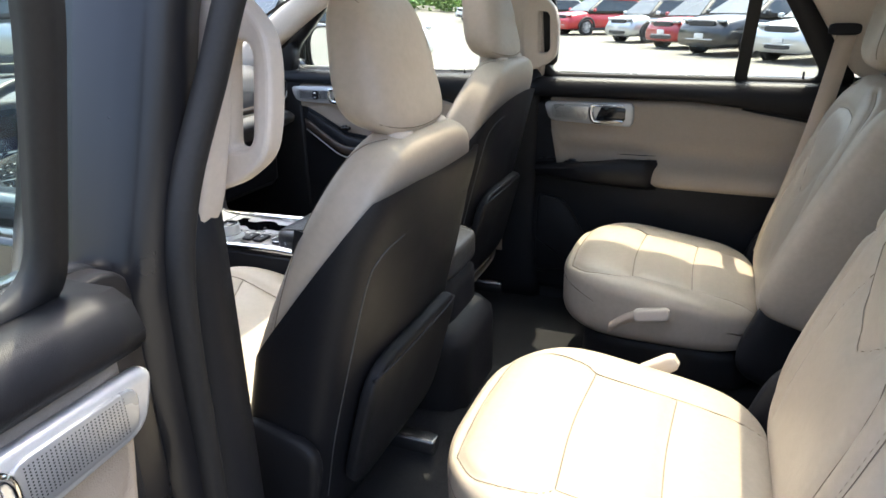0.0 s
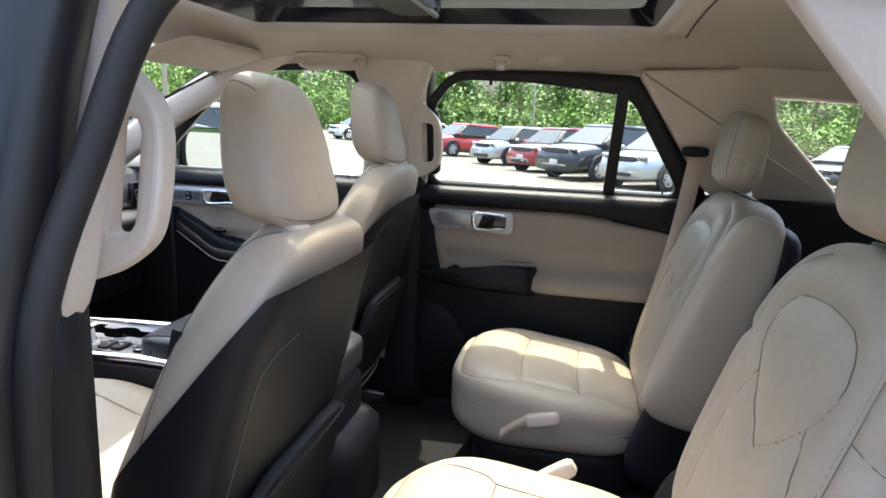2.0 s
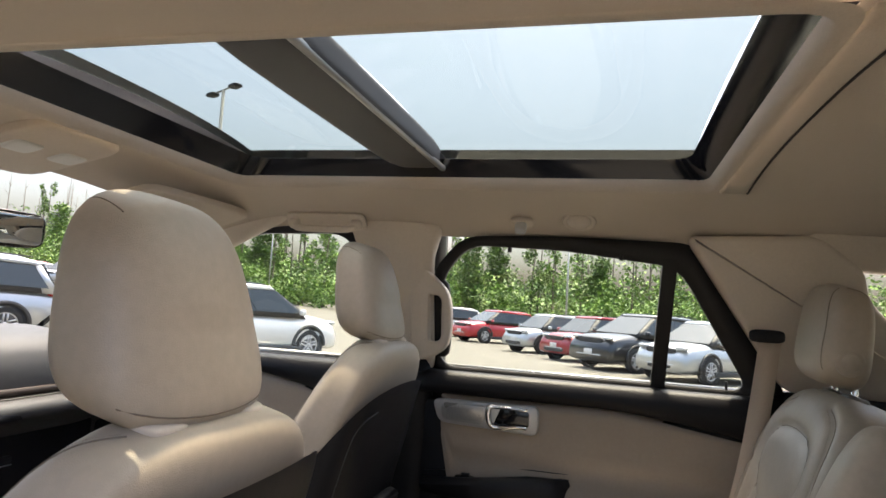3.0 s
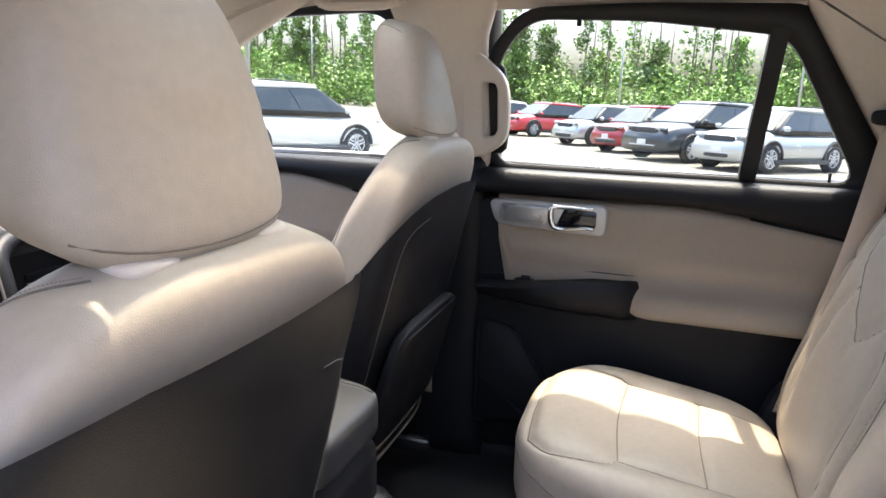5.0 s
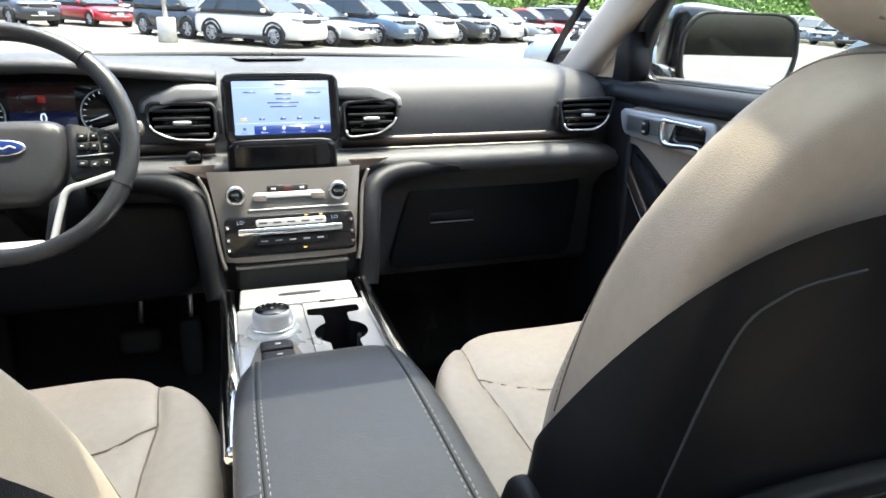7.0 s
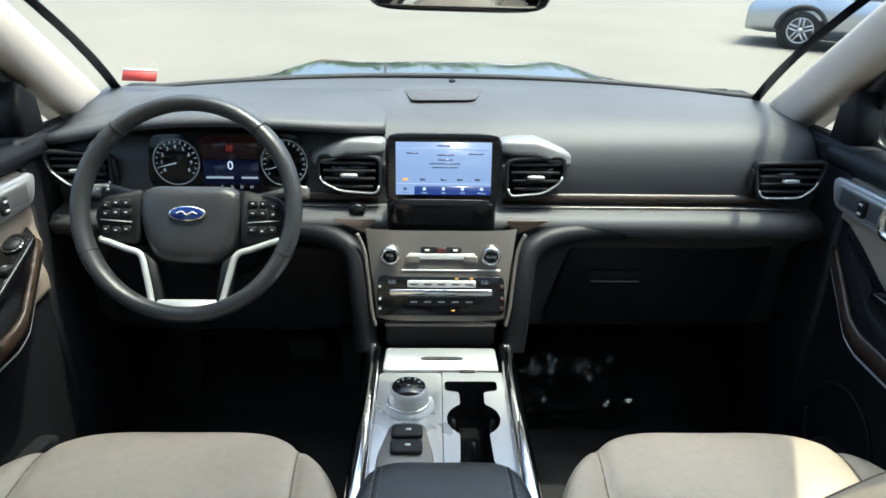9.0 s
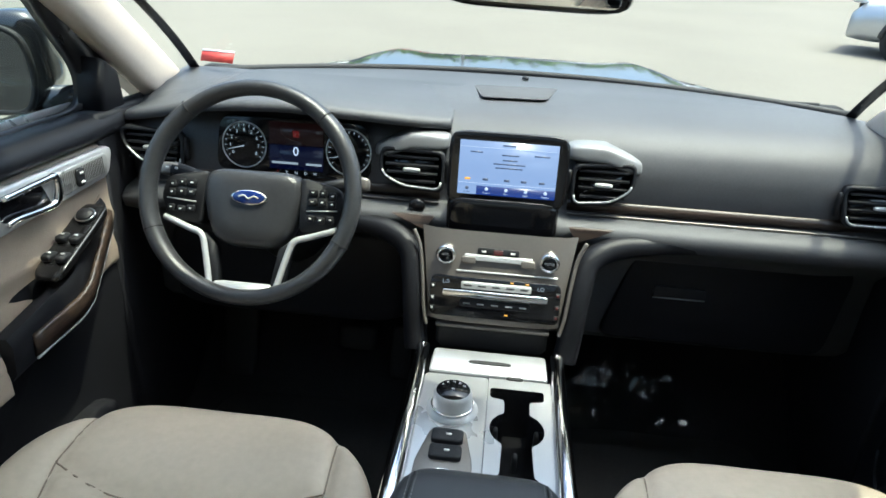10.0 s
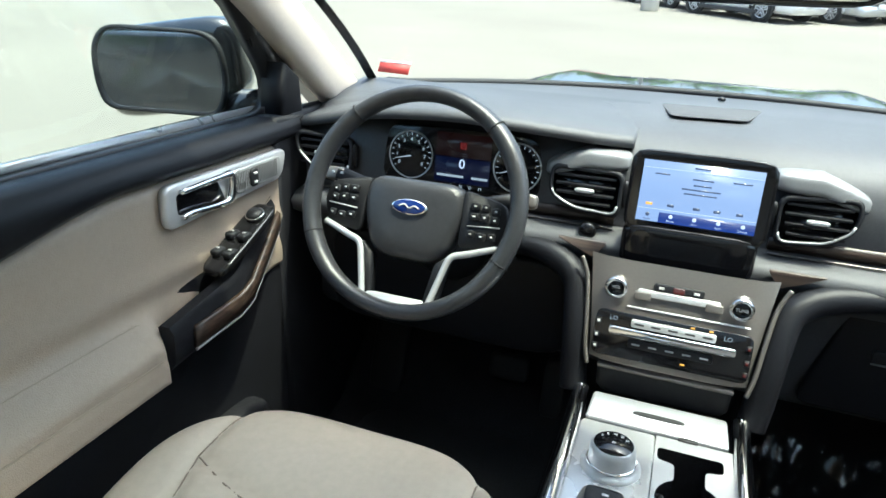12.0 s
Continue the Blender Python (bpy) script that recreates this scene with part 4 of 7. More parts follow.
rear_door(1, pose(0, 0, 0), "closed rear car door with beige insert and black trim")
HINGE = Vector((-0.86, -0.07, 0))
rear_door(-1, Matrix.Translation(HINGE + Vector((-0.055, 0, 0.008))) @ Matrix.Rotation(radians(-88), 4, "Z") @ Matrix.Translation(-HINGE), "rear car door standing wide open, beige insert and black trim")
front_door(1, "closed front car door with beige insert, no wood switch panel")
front_door(-1, "closed front car door with beige insert and window switches")
for s in (-1, 1):
    wing_mirror(s)

# ---- dashboard ----
def wind_y(x):
    return 1.42 - 0.22 * abs(x / 0.82) ** 2.2


def dash_profile(x):
    e = max(0.0, (abs(x) - 0.58) / 0.16)
    k = 0.045 * e ** 2
    pts = [(wind_y(x) - 0.02, 1.232 - 0.03 * abs(x) ** 2), (1.12, 1.238), (0.95, 1.226), (0.890, 1.206), (0.862, 1.178), (0.852, 1.140), (0.850, 1.100), (0.853, 1.074),
           (0.835, 1.071), (0.806, 1.066), (0.788, 1.052), (0.796, 1.030), (0.845, 1.006), (0.885, 0.970), (0.893, 0.900), (0.897, 0.800), (0.93, 0.768), (1.10, 0.715), (1.36, 0.70)]
    return [Vector((x, min(y + k, 1.37), z - 0.02 * e ** 2)) for y, z in pts]


dash = thing("dashboard", "charcoal vinyl dashboard with wood strip and air vents", "dashboard")
xs = [-0.76 + 1.52 * i / 48 for i in range(49)]
bm = loft([dash_profile(x) for x in xs], caps=True)
part("body", bm, DASH_TOP, dash, "charcoal soft vinyl body")
# hood over the instruments
brow = curve_pts([(-0.735, 0.875, 1.185), (-0.66, 0.845, 1.203), (-0.55, 0.812, 1.228), (-0.40, 0.798, 1.240), (-0.27, 0.815, 1.232), (-0.17, 0.845, 1.221), (-0.105, 0.875, 1.214)], 8)
rings = []
for p in brow:
    h = max(0.0, p.z - 1.205)
    rings.append([p + Vector((0, 0.03, -0.018)), p + Vector((0, 0.0, -0.012)), p, p + Vector((0, 0.012, 0.006)), p + Vector((0, 0.08, 0.010 + h * 0.1)), Vector((p.x, 1.02, 1.226 + h * 0.35)), Vector((p.x, 1.15, 1.2395)), Vector((p.x, 1.16, 1.20)), p + Vector((0, 0.05, -0.02))])
part("instrument_hood", loft(rings), DASH_TOP, dash, "black hood over the instruments")
# rubber strip where the dash meets the windshield
part("rear_seal", tube([(x, wind_y(x) - 0.030, 1.234 - 0.03 * x * x) for x in (-0.74 + 1.48 * i / 32 for i in range(33))], 0.009, 8), RUBBER, dash, "black strip along the windshield")
# speaker on the deck
sp = [(-0.084, 1.160), (0.101, 1.178), (0.070, 1.035), (-0.060, 1.022)]
spk = part("speaker_grille", slab(smooth_poly(sp, 0.018, 4), 0.002, 0.001, lambda u, v, w: (u, v, 1.2365 + w)), GRILLE_GREY, dash, "grey speaker grille on the dash top")
part("sensor", lathe([(0.008, 0), (0.008, 0.004), (0.004, 0.007), (0.0, 0.008)], 12, "z", (0.03, 1.29, 1.236)), BLACK_PLASTIC, dash)
# wood strips and the thin bright line below
for x0, x1 in ((0.118, 0.70), (-0.70, -0.118)):
    rings = []
    for i in range(25):
        x = x0 + (x1 - x0) * i / 24
        a, b = dash_profile(x)[6], dash_profile(x)[7]
        rings.append([Vector((x, a.y - 0.004, 1.096)), Vector((x, a.y - 0.007, 1.085)), Vector((x, b.y - 0.006, 1.076)), Vector((x, b.y + 0.004, 1.076)), Vector((x, a.y + 0.004, 1.096))])
    part("wood_strip", loft(rings), WOOD, dash, "dark ash wood strip")
    part("bright_line", tube([dash_profile(x0 + (x1 - x0) * i / 16)[8] + Vector((0, -0.002, 0.003)) for i in range(17)], 0.0018, 6), PEWTER, dash, "thin silver line")


def air_vent(outline, y, flip=1, wheel=0.0, eps=0.0):
    """A dash outlet: bright rim, dark throat, slats and a tab."""
    put = lambda u, v, w: (u, y - w + 0.25 * (v - 1.13), v)
    rim = smooth_poly(outline, 0.014, 4)
    v = part("air_vent", band(scaled(rim, 1.10, 1.22), rim, 0.012, put), BLACK_PLASTIC, dash, "black air vent with silver lower rim")
    part("throat", slab(rim, 0.002, 0, put), GLOSS_BLACK, v)
    us = [p.x for p in rim]
    vs = [p.y for p in rim]
    lo = [p for p in rim if p.y < sum(vs) / len(vs) + 0.004]
    lo.sort(key=lambda p: p.x)
    part("bright_rim", tube([put(p.x, p.y - 0.001, 0.012) for p in lo], 0.0021, 6), SILVER_PAINT, v, "bright rim")
    n = 4
    for i in range(n):
        z = min(vs) + (max(vs) - min(vs)) * (i + 0.7) / (n + 0.4)
        inside = [p.x for p in rim]
        w = max(us) - min(us) - 0.012 - 0.03 * max(0, 0.5 - (z - min(vs)) / (max(vs) - min(vs)))
        part("slat", rbox((w, 0.014, 0.0045), 0.001, at=put((min(us) + max(us)) / 2, z, 0.003)), BLACK_PLASTIC, v)
    part("tab", sbox((0.032, 0.01, 0.007), 4, 5, at=put((min(us) + max(us)) / 2, (min(vs) + max(vs)) / 2, 0.012)), SATIN, v, "silver tab")
    x = max(us) + 0.010 if wheel > 0 else min(us) - 0.010
    part("thumb_wheel", sbox((0.008, 0.012, 0.045), 4, 5, at=put(x, (min(vs) + max(vs)) / 2, 0.004)), RUBBER, v)
    return v


air_vent([(-0.224, 1.165), (-0.115, 1.163), (-0.115, 1.103), (-0.185, 1.107), (-0.224, 1.125)], 0.838, wheel=1)
air_vent([(0.124, 1.160), (0.226, 1.166), (0.224, 1.128), (0.190, 1.106), (0.124, 1.100)], 0.838, wheel=-1)
air_vent([(-0.725, 1.165), (-0.610, 1.160), (-0.610, 1.105), (-0.685, 1.110), (-0.722, 1.140)], 0.848, wheel=1)
air_vent([(0.590, 1.155), (0.722, 1.158), (0.700, 1.115), (0.672, 1.098), (0.598, 1.098)], 0.848, wheel=-1)
# silver upper fascia over the centre vents
for x0, x1 in ((-0.235, -0.11), (0.112, 0.236)):
    part("vent_cap", sbox((x1 - x0 + 0.012, 0.055, 0.032), 4, 10, lambda v: (v.x, v.y + 0.25 * v.z, v.z - 0.35 * abs(v.x) * (v.x * (x0 + x1) > 0)), at=((x0 + x1) / 2, 0.864, 1.184)), CAP_GREY, dash, "silver cap over the vent")
# glove box
gl = smooth_poly([(0.215, 0.795), (0.66, 0.795), (0.68, 0.985), (0.265, 0.985)], 0.03, 4)
gb = part("glove_box", slab(gl, 0.012, 0.006, lambda u, v, w: (u, 0.896 - w - 0.02 * max(0, v - 0.93), v)), BLACK_SOFT, dash, "closed black glove box lid")
part("latch", slab(smooth_poly([(0.31, 0.900), (0.41, 0.900), (0.41, 0.922), (0.31, 0.922)], 0.006), 0.006, 0.002, lambda u, v, w: (u, 0.884 - w, v)), BLACK_PLASTIC, gb, "glove box latch")
part("latch_line", tube([(0.31, 0.877, 0.899), (0.41, 0.877, 0.899)], 0.0016, 5), SILVER_PAINT, gb)
# knee bolster under the wheel
part("knee_panel", sbox((0.50, 0.05, 0.20), 6, 10, at=(-0.42, 0.885, 0.885)), BLACK_SOFT, dash)
# start button and its silver surround
part("start_surround", sbox((0.06, 0.03, 0.02), 4, 8, at=(-0.155, 0.825, 1.058)), SATIN, dash)
part("start_button", lathe([(0.0, -0.012), (0.013, -0.012), (0.015, -0.008), (0.015, 0.0)], 18, "y", (-0.155, 0.815, 1.072)), GLOSS_BLACK, dash, "round start button")
# instruments
clus = part("instrument_panel", slab(smooth_poly([(-0.545, 1.100), (-0.245, 1.100), (-0.255, 1.205), (-0.535, 1.205)], 0.03, 4), 0.004, 0.001, lambda u, v, w: (u, 0.846 - w + 0.12 * (v - 1.10), v)), GLOSS_BLACK, dash, "lit instrument cluster")
cput = lambda u, v, w: Vector((u, 0.8415 - w + 0.12 * (v - 1.10), v))


def letters(text, size, mat, parent, m, name="lettering"):
    cu = bpy.data.curves.new(name, "FONT")
    cu.body, cu.size, cu.align_x, cu.align_y, cu.extrude = text, size, "CENTER", "CENTER", 0.0003
    cu.resolution_u = 2
    tmp = bpy.data.objects.new("tmp", cu)
    scene.collection.objects.link(tmp)
    bpy.context.view_layer.update()
    me = bpy.data.meshes.new_from_object(tmp.evaluated_get(bpy.context.evaluated_depsgraph_get()))
    bpy.data.objects.remove(tmp)
    ob = new(name, me)
    me.materials.clear()
    me.materials.append(mat)
    ob.parent = parent
    ob.matrix_basis = m
    return ob


face = lambda u, v, w=0.002: Matrix.Translation(cput(u, v, w)) @ pose(0, 0, 0, 83, 0, 0)
for gx, num in ((-0.488, ("0", "1", "2", "3", "4", "5", "6", "7", "8")), (-0.290, ())):
    ring = [cput(gx + 0.042 * math.cos(a), 1.152 + 0.042 * math.sin(a), 0.002) for a in (2 * math.pi * k / 32 for k in range(33))]
    g = part("gauge_ring", tube(ring, 0.0013, 6), SATIN, clus, "thin gauge ring")
    for k in range(17):
        a = radians(215 - 250 * k / 16)
        part("tick", tube([cput(gx + r * math.cos(a), 1.152 + r * math.sin(a), 0.0022) for r in (0.034, 0.039)], 0.0006, 4), GLOW_WHITE, g)
    for k, c in enumerate(num):
        a = radians(215 - 250 * k / 8)
        letters(c, 0.009, GLOW_WHITE, g, face(gx + 0.027 * math.cos(a), 1.152 + 0.027 * math.sin(a)), "numeral")
    a = radians(195 if num else 200)
    part("needle", tube([cput(gx, 1.150, 0.003), cput(gx + 0.032 * math.cos(a), 1.150 + 0.030 * math.sin(a), 0.003)], [0.0014, 0.0006], 5), GLOW_WHITE, g)
disp = part("driver_display", slab([(-0.440, 1.158), (-0.338, 1.158), (-0.338, 1.198), (-0.440, 1.198)], 0.001, 0, lambda u, v, w: cput(u, v, w + 0.001)), GLOW_DARKRED, clus, "dim red display")
part("display_lower", slab([(-0.440, 1.112), (-0.338, 1.112), (-0.338, 1.156), (-0.440, 1.156)], 0.001, 0, lambda u, v, w: cput(u, v, w + 0.001)), GLOW_BLUE, disp, "blue lower display")
letters("0", 0.024, SCREEN_WHITE, disp, face(-0.389, 1.146, 0.004), "numeral")
part("display_line", rbox((0.05, 0.001, 0.004), 0, at=cput(-0.41, 1.124, 0.003)), GLOW_WHITE, disp)
part("display_line", rbox((0.03, 0.001, 0.004), 0, at=cput(-0.355, 1.124, 0.003)), GLOW_WHITE, disp)
part("display_mark", rbox((0.012, 0.001, 0.012), 0, at=cput(-0.389, 1.178, 0.003)), GLOW_RED, disp)
for k, c in enumerate("PRNDM"):
    letters(c, 0.008, GLOW_RED if k == 0 else GLOW_WHITE, disp, face(-0.425 + 0.018 * k, 1.106, 0.002), "gear_letter")

# ---- touchscreen ----
scr = thing("touchscreen", "lit tablet-style touchscreen in a black bezel", "screen", Matrix.Translation((0.003, 0.785, 1.160)) @ pose(0, 0, 0, 82, 0, 0) @ Matrix.Scale(0.962, 4))
part("bezel", sbox((0.212, 0.132, 0.016), 9, 10), GLOSS_BLACK, scr, "glossy black bezel")
zf = 0.0085
rect = lambda x0, x1, y0, y1, z: slab([(x0, y0), (x1, y0), (x1, y1), (x0, y1)], 0.0006, 0, lambda u, v, w: (u, v, z + w))
part("display", rect(-0.087, 0.087, -0.046, 0.050, zf), SCREEN_BG, scr, "pale blue lit display")
part("menu_bar", rect(-0.053, 0.087, -0.046, -0.030, zf + 0.0008), SCREEN_BAR, scr, "dark blue menu bar")
for k in range(5):
    part("menu_icon", lathe([(0.0, 0.0006), (0.0032, 0.0006), (0.0032, 0)], 10, "z", (-0.070 + 0.035 * k, -0.035, zf + 0.0012)), SCREEN_WHITE if k else SCREEN_INK, scr)
    letters(("Audio", "Phone", "Nav", "Apps", "Settings")[k], 0.0046, SCREEN_WHITE if k else SCREEN_INK, scr, pose(-0.070 + 0.035 * k, -0.0422, zf + 0.0014), "menu_word")
for x0, x1, y in ((-0.012, 0.012, 0.044), (-0.068, -0.046, 0.030), (-0.012, 0.018, 0.027), (0.045, 0.072, 0.029), (-0.010, 0.016, 0.018), (-0.026, 0.030, 0.011), (-0.022, 0.026, 0.004)):
    part("text_bar", rect(x0, x1, y - 0.0011, y + 0.0011, zf + 0.0008), SCREEN_INK, scr)
for x, mt in ((-0.070, GLOW_ORANGE), (-0.038, SCREEN_INK), (0.0, SCREEN_INK), (0.03, SCREEN_INK), (0.062, SCREEN_INK)):
    part("preset_icon", rect(x - 0.005, x + 0.005, -0.020, -0.016, zf + 0.0008), mt, scr)
for x0, x1, y in ((-0.087, 0.087, 0.0385), (-0.087, 0.087, -0.0255)):
    part("rule", rect(x0, x1, y - 0.0003, y + 0.0003, zf + 0.0006), SCREEN_WHITE, scr)

# ---- centre stack ----
stack = thing("centre_stack", "pewter control panel with knobs and climate buttons", "control panel", pose(0, 0, -0.009))
TOPY, BOTY, TOPZ, BOTZ = 0.762, 0.706, 1.066, 0.915
sy = lambda v: BOTY + (TOPY - BOTY) * ((v - BOTZ) / (TOPZ - BOTZ)) ** 1.3 if v > BOTZ else BOTY
sput = lambda u, v, w: (u, sy(v) - w, v)
fr = smooth_poly([(-0.108, BOTZ), (0.108, BOTZ), (0.122, 0.945), (0.128, 1.03), (0.136, TOPZ), (-0.136, TOPZ), (-0.128, 1.03), (-0.122, 0.945)], 0.018, 4)
bm = bmesh.new()
for i in range(1):
    rows = []
    for j in range(13):
        v = BOTZ + (TOPZ - BOTZ) * j / 12
        hw = 0.116 + 0.020 * (j / 12) ** 1.4
        rows.append([Vector(sput(hw * (-1 + 2 * k / 12), v, 0.012 * (1 - abs(-1 + 2 * k / 12) ** 6))) for k in range(13)])
    loft(rows, caps=False, closed=False, bm=bm)
part("panel", bm, PEWTER, stack, "brushed pewter panel")
part("panel_body", rbox((0.25, 0.14, 0.16), 0.02, at=(0, 0.845, 0.975)), BLACK_PLASTIC, stack)
part("pedestal", sbox((0.196, 0.07, 0.075), 7, 8, at=(0, 0.80, 1.083)), GLOSS_BLACK, stack, "glossy black screen pedestal")
for k in (-0.09, 0.088):
    kn = part("knob", lathe([(0.0175, 0.0), (0.0175, -0.012), (0.0165, -0.016), (0.0125, -0.017), (0.0120, -0.015)], 28, "y", sput(k, 1.029, 0.010), caps=False), CHROME, stack, "chrome-rimmed control knob")
    part("knob_face", lathe([(0.0, -0.0155), (0.0125, -0.0155), (0.0125, -0.01)], 24, "y", sput(k, 1.029, 0.010), caps=False), GLOSS_BLACK, kn)
    letters("VOL" if k < 0 else "TUNE", 0.0068, WHITE_INK, kn, Matrix.Translation(Vector(sput(k, 1.029, 0.010)) + Vector((0, -0.0162, 0.002 if k < 0 else 0))) @ pose(0, 0, 0, 90, 0, 0), "lettering")
P = lambda x0, x1, z0, z1, w, t=0.004, r=0.003: slab(smooth_poly([(x0, z0), (x1, z0), (x1, z1), (x0, z1)], r, 3), t, 0.001, lambda u, v, ww: sput(u, v, w + ww))
part("radio_bar", P(-0.058, 0.060, 1.021, 1.030, 0.011, 0.006), SATIN, stack, "satin silver radio bar")
part("radio_keys", P(-0.036, 0.036, 1.031, 1.041, 0.011, 0.004), BLACK_PLASTIC, stack)
part("hazard_key", P(-0.008, 0.008, 1.032, 1.040, 0.0155, 0.001, 0.001), GLOW_RED, stack, "red hazard switch")
for k in (-0.025, 0.025):
    part("key_mark", P(k - 0.004, k + 0.004, 1.034, 1.0375, 0.0155, 0.0006, 0.0005), WHITE_INK, stack)
for k in (-0.05, 0.052):
    part("seek_key", P(k - 0.012, k + 0.012, 1.016, 1.027, 0.013, 0.005), PEWTER, stack)
part("groove", P(-0.070, 0.105, 1.001, 1.0035, 0.011, 0.003, 0.001), SATIN, stack)
part("climate_panel", P(-0.113, 0.113, 0.925, 0.992, 0.009, 0.004, 0.012), GLOSS_BLACK, stack, "glossy black climate panel")
part("climate_bar", P(-0.091, 0.091, 0.962, 0.973, 0.012, 0.008, 0.004), CHROME, stack, "chrome climate bar")
part("climate_keys", P(-0.060, 0.062, 0.975, 0.986, 0.012, 0.005, 0.004), SATIN, stack, "row of silver climate keys")
part("climate_lower_keys", P(-0.060, 0.062, 0.944, 0.957, 0.012, 0.003, 0.004), BLACK_PLASTIC, stack)
for k in range(5):
    x = -0.048 + 0.0245 * k
    part("key_mark", P(x - 0.007, x + 0.007, 0.9795, 0.982, 0.0172, 0.0004, 0.0005), BLACK_PLASTIC, stack)
    part("key_mark", P(x - 0.006, x + 0.006, 0.949, 0.9515, 0.0152, 0.0004, 0.0005), SILVER_PAINT, stack)
for x, z in ((0.028, 0.989), (0.054, 0.989), (0.022, 0.935)):
    part("pilot_lamp", P(x - 0.003, x + 0.003, z - 0.0012, z + 0.0012, 0.014, 0.0006, 0.0005), GLOW_ORANGE, stack, "amber pilot lamp")
for x in (-0.086, 0.078):
    letters("LO", 0.0095, GLOW_WHITE, stack, Matrix.Translation(sput(x, 0.983, 0.0145)) @ pose(0, 0, 0, 72, 0, 0), "readout")
for x, mt in ((-0.108, WHITE_INK), (0.108, GLOW_RED)):
    for z in (0.975, 0.955, 0.938):
        part("side_key", P(x - 0.004, x + 0.004, z - 0.004, z + 0.004, 0.013, 0.0012, 0.001), BLACK_PLASTIC, stack)
        part("side_mark", P(x - 0.002, x + 0.002, z - 0.002, z + 0.002, 0.0144, 0.0004, 0.0005), mt, stack)
# bright frame that sweeps down both sides
for s in (-1, 1):
    path = curve_pts([(s * 0.40, 0.812, 1.046), (s * 0.29, 0.803, 1.046), (s * 0.205, 0.785, 1.040), (s * 0.160, 0.762, 1.018), (s * 0.147, 0.738, 0.975), (s * 0.141, 0.720, 0.925), (s * 0.137, 0.712, 0.880), (s * 0.133, 0.705, 0.850)], 6)
    n = len(path)
    part("side_arm", tube(path, [0.012 + 0.010 * min(1, i / 12) for i in range(n)], 12), BLACK_SOFT, stack, "padded vinyl arm beside the panel")
    part("side_line", tube(curve_pts([(s * 0.150, 0.750, 1.060), (s * 0.137, 0.742, 1.030), (s * 0.129, 0.722, 0.985), (s * 0.123, 0.703, 0.935), (s * 0.116, 0.694, 0.905)], 6), 0.0035, 8), PEWTER, stack, "pewter edge line")
    part("wood_wing", slab(smooth_poly([(s * 0.118, 1.074), (s * 0.20, 1.074), (s * 0.165, 1.060), (s * 0.135, 1.050)], 0.006, 3), 0.004, 0.001, lambda u, v, w: (u, 0.782 + 0.5 * (v - 1.06) - w, v)), WOOD, stack)

# ---- steering wheel ----
wheel = thing("steering_wheel", "black leather steering wheel with silver lower spoke", "steering wheel", Matrix.Translation((-0.3955, 0.645, 1.120)) @ pose(0, 0, 0, 65, 0, 0) @ Matrix.Scale(0.935, 4))
rim_r, rim_up = 0.176, 0.011
rings = []
for k in range(64):
    a = 2 * math.pi * k / 64
    c, q = math.cos(a), math.sin(a)
    grip = 1.0 + 0.10 * math.exp(-((abs(c) - 0.85) / 0.2) ** 2)
    rings.append([Vector(((rim_r + 0.0135 * grip * math.cos(b)) * c, rim_up + (rim_r + 0.0135 * grip * math.cos(b)) * q, 0.022 + 0.0175 * grip * math.sin(b))) for b in (2 * math.pi * j / 14 for j in range(14))])
rings.append(rings[0])
bm = loft(rings, caps=False)
bmesh.ops.remove_doubles(bm, verts=bm.verts, dist=1e-5)
part("rim", bm, RIM_LEATHER, wheel, "black leather rim")
for deg in (48, 132, 205, 335):
    a = radians(deg)
    part("rim_joint", tube([Vector(((rim_r + 0.0155 * math.cos(b)) * math.cos(a), rim_up + (rim_r + 0.0155 * math.cos(b)) * math.sin(a), 0.022 + 0.0187 * math.sin(b))) for b in (2 * math.pi * j / 16 for j in range(17))], 0.0012, 5), RUBBER, wheel)
hub = smooth_poly([(-0.082, 0.050), (0.082, 0.050), (0.088, 0.0), (0.060, -0.080), (-0.060, -0.080), (-0.088, 0.0)], 0.035, 5)
bm = loft([[Vector((p.x * f, p.y * f, z)) for p in hub] for f, z in ((0.95, -0.045), (1.02, -0.02), (1.0, 0.0), (0.95, 0.010), (0.84, 0.016), (0.55, 0.019), (0.2, 0.020))])
part("hub", bm, RIM_LEATHER, wheel, "black airbag hub")
part("column", tube([(0, 0, -0.02), (0, -0.02, -0.12), (0, -0.03, -0.24)], [0.055, 0.06, 0.075], 14), BLACK_PLASTIC, wheel)
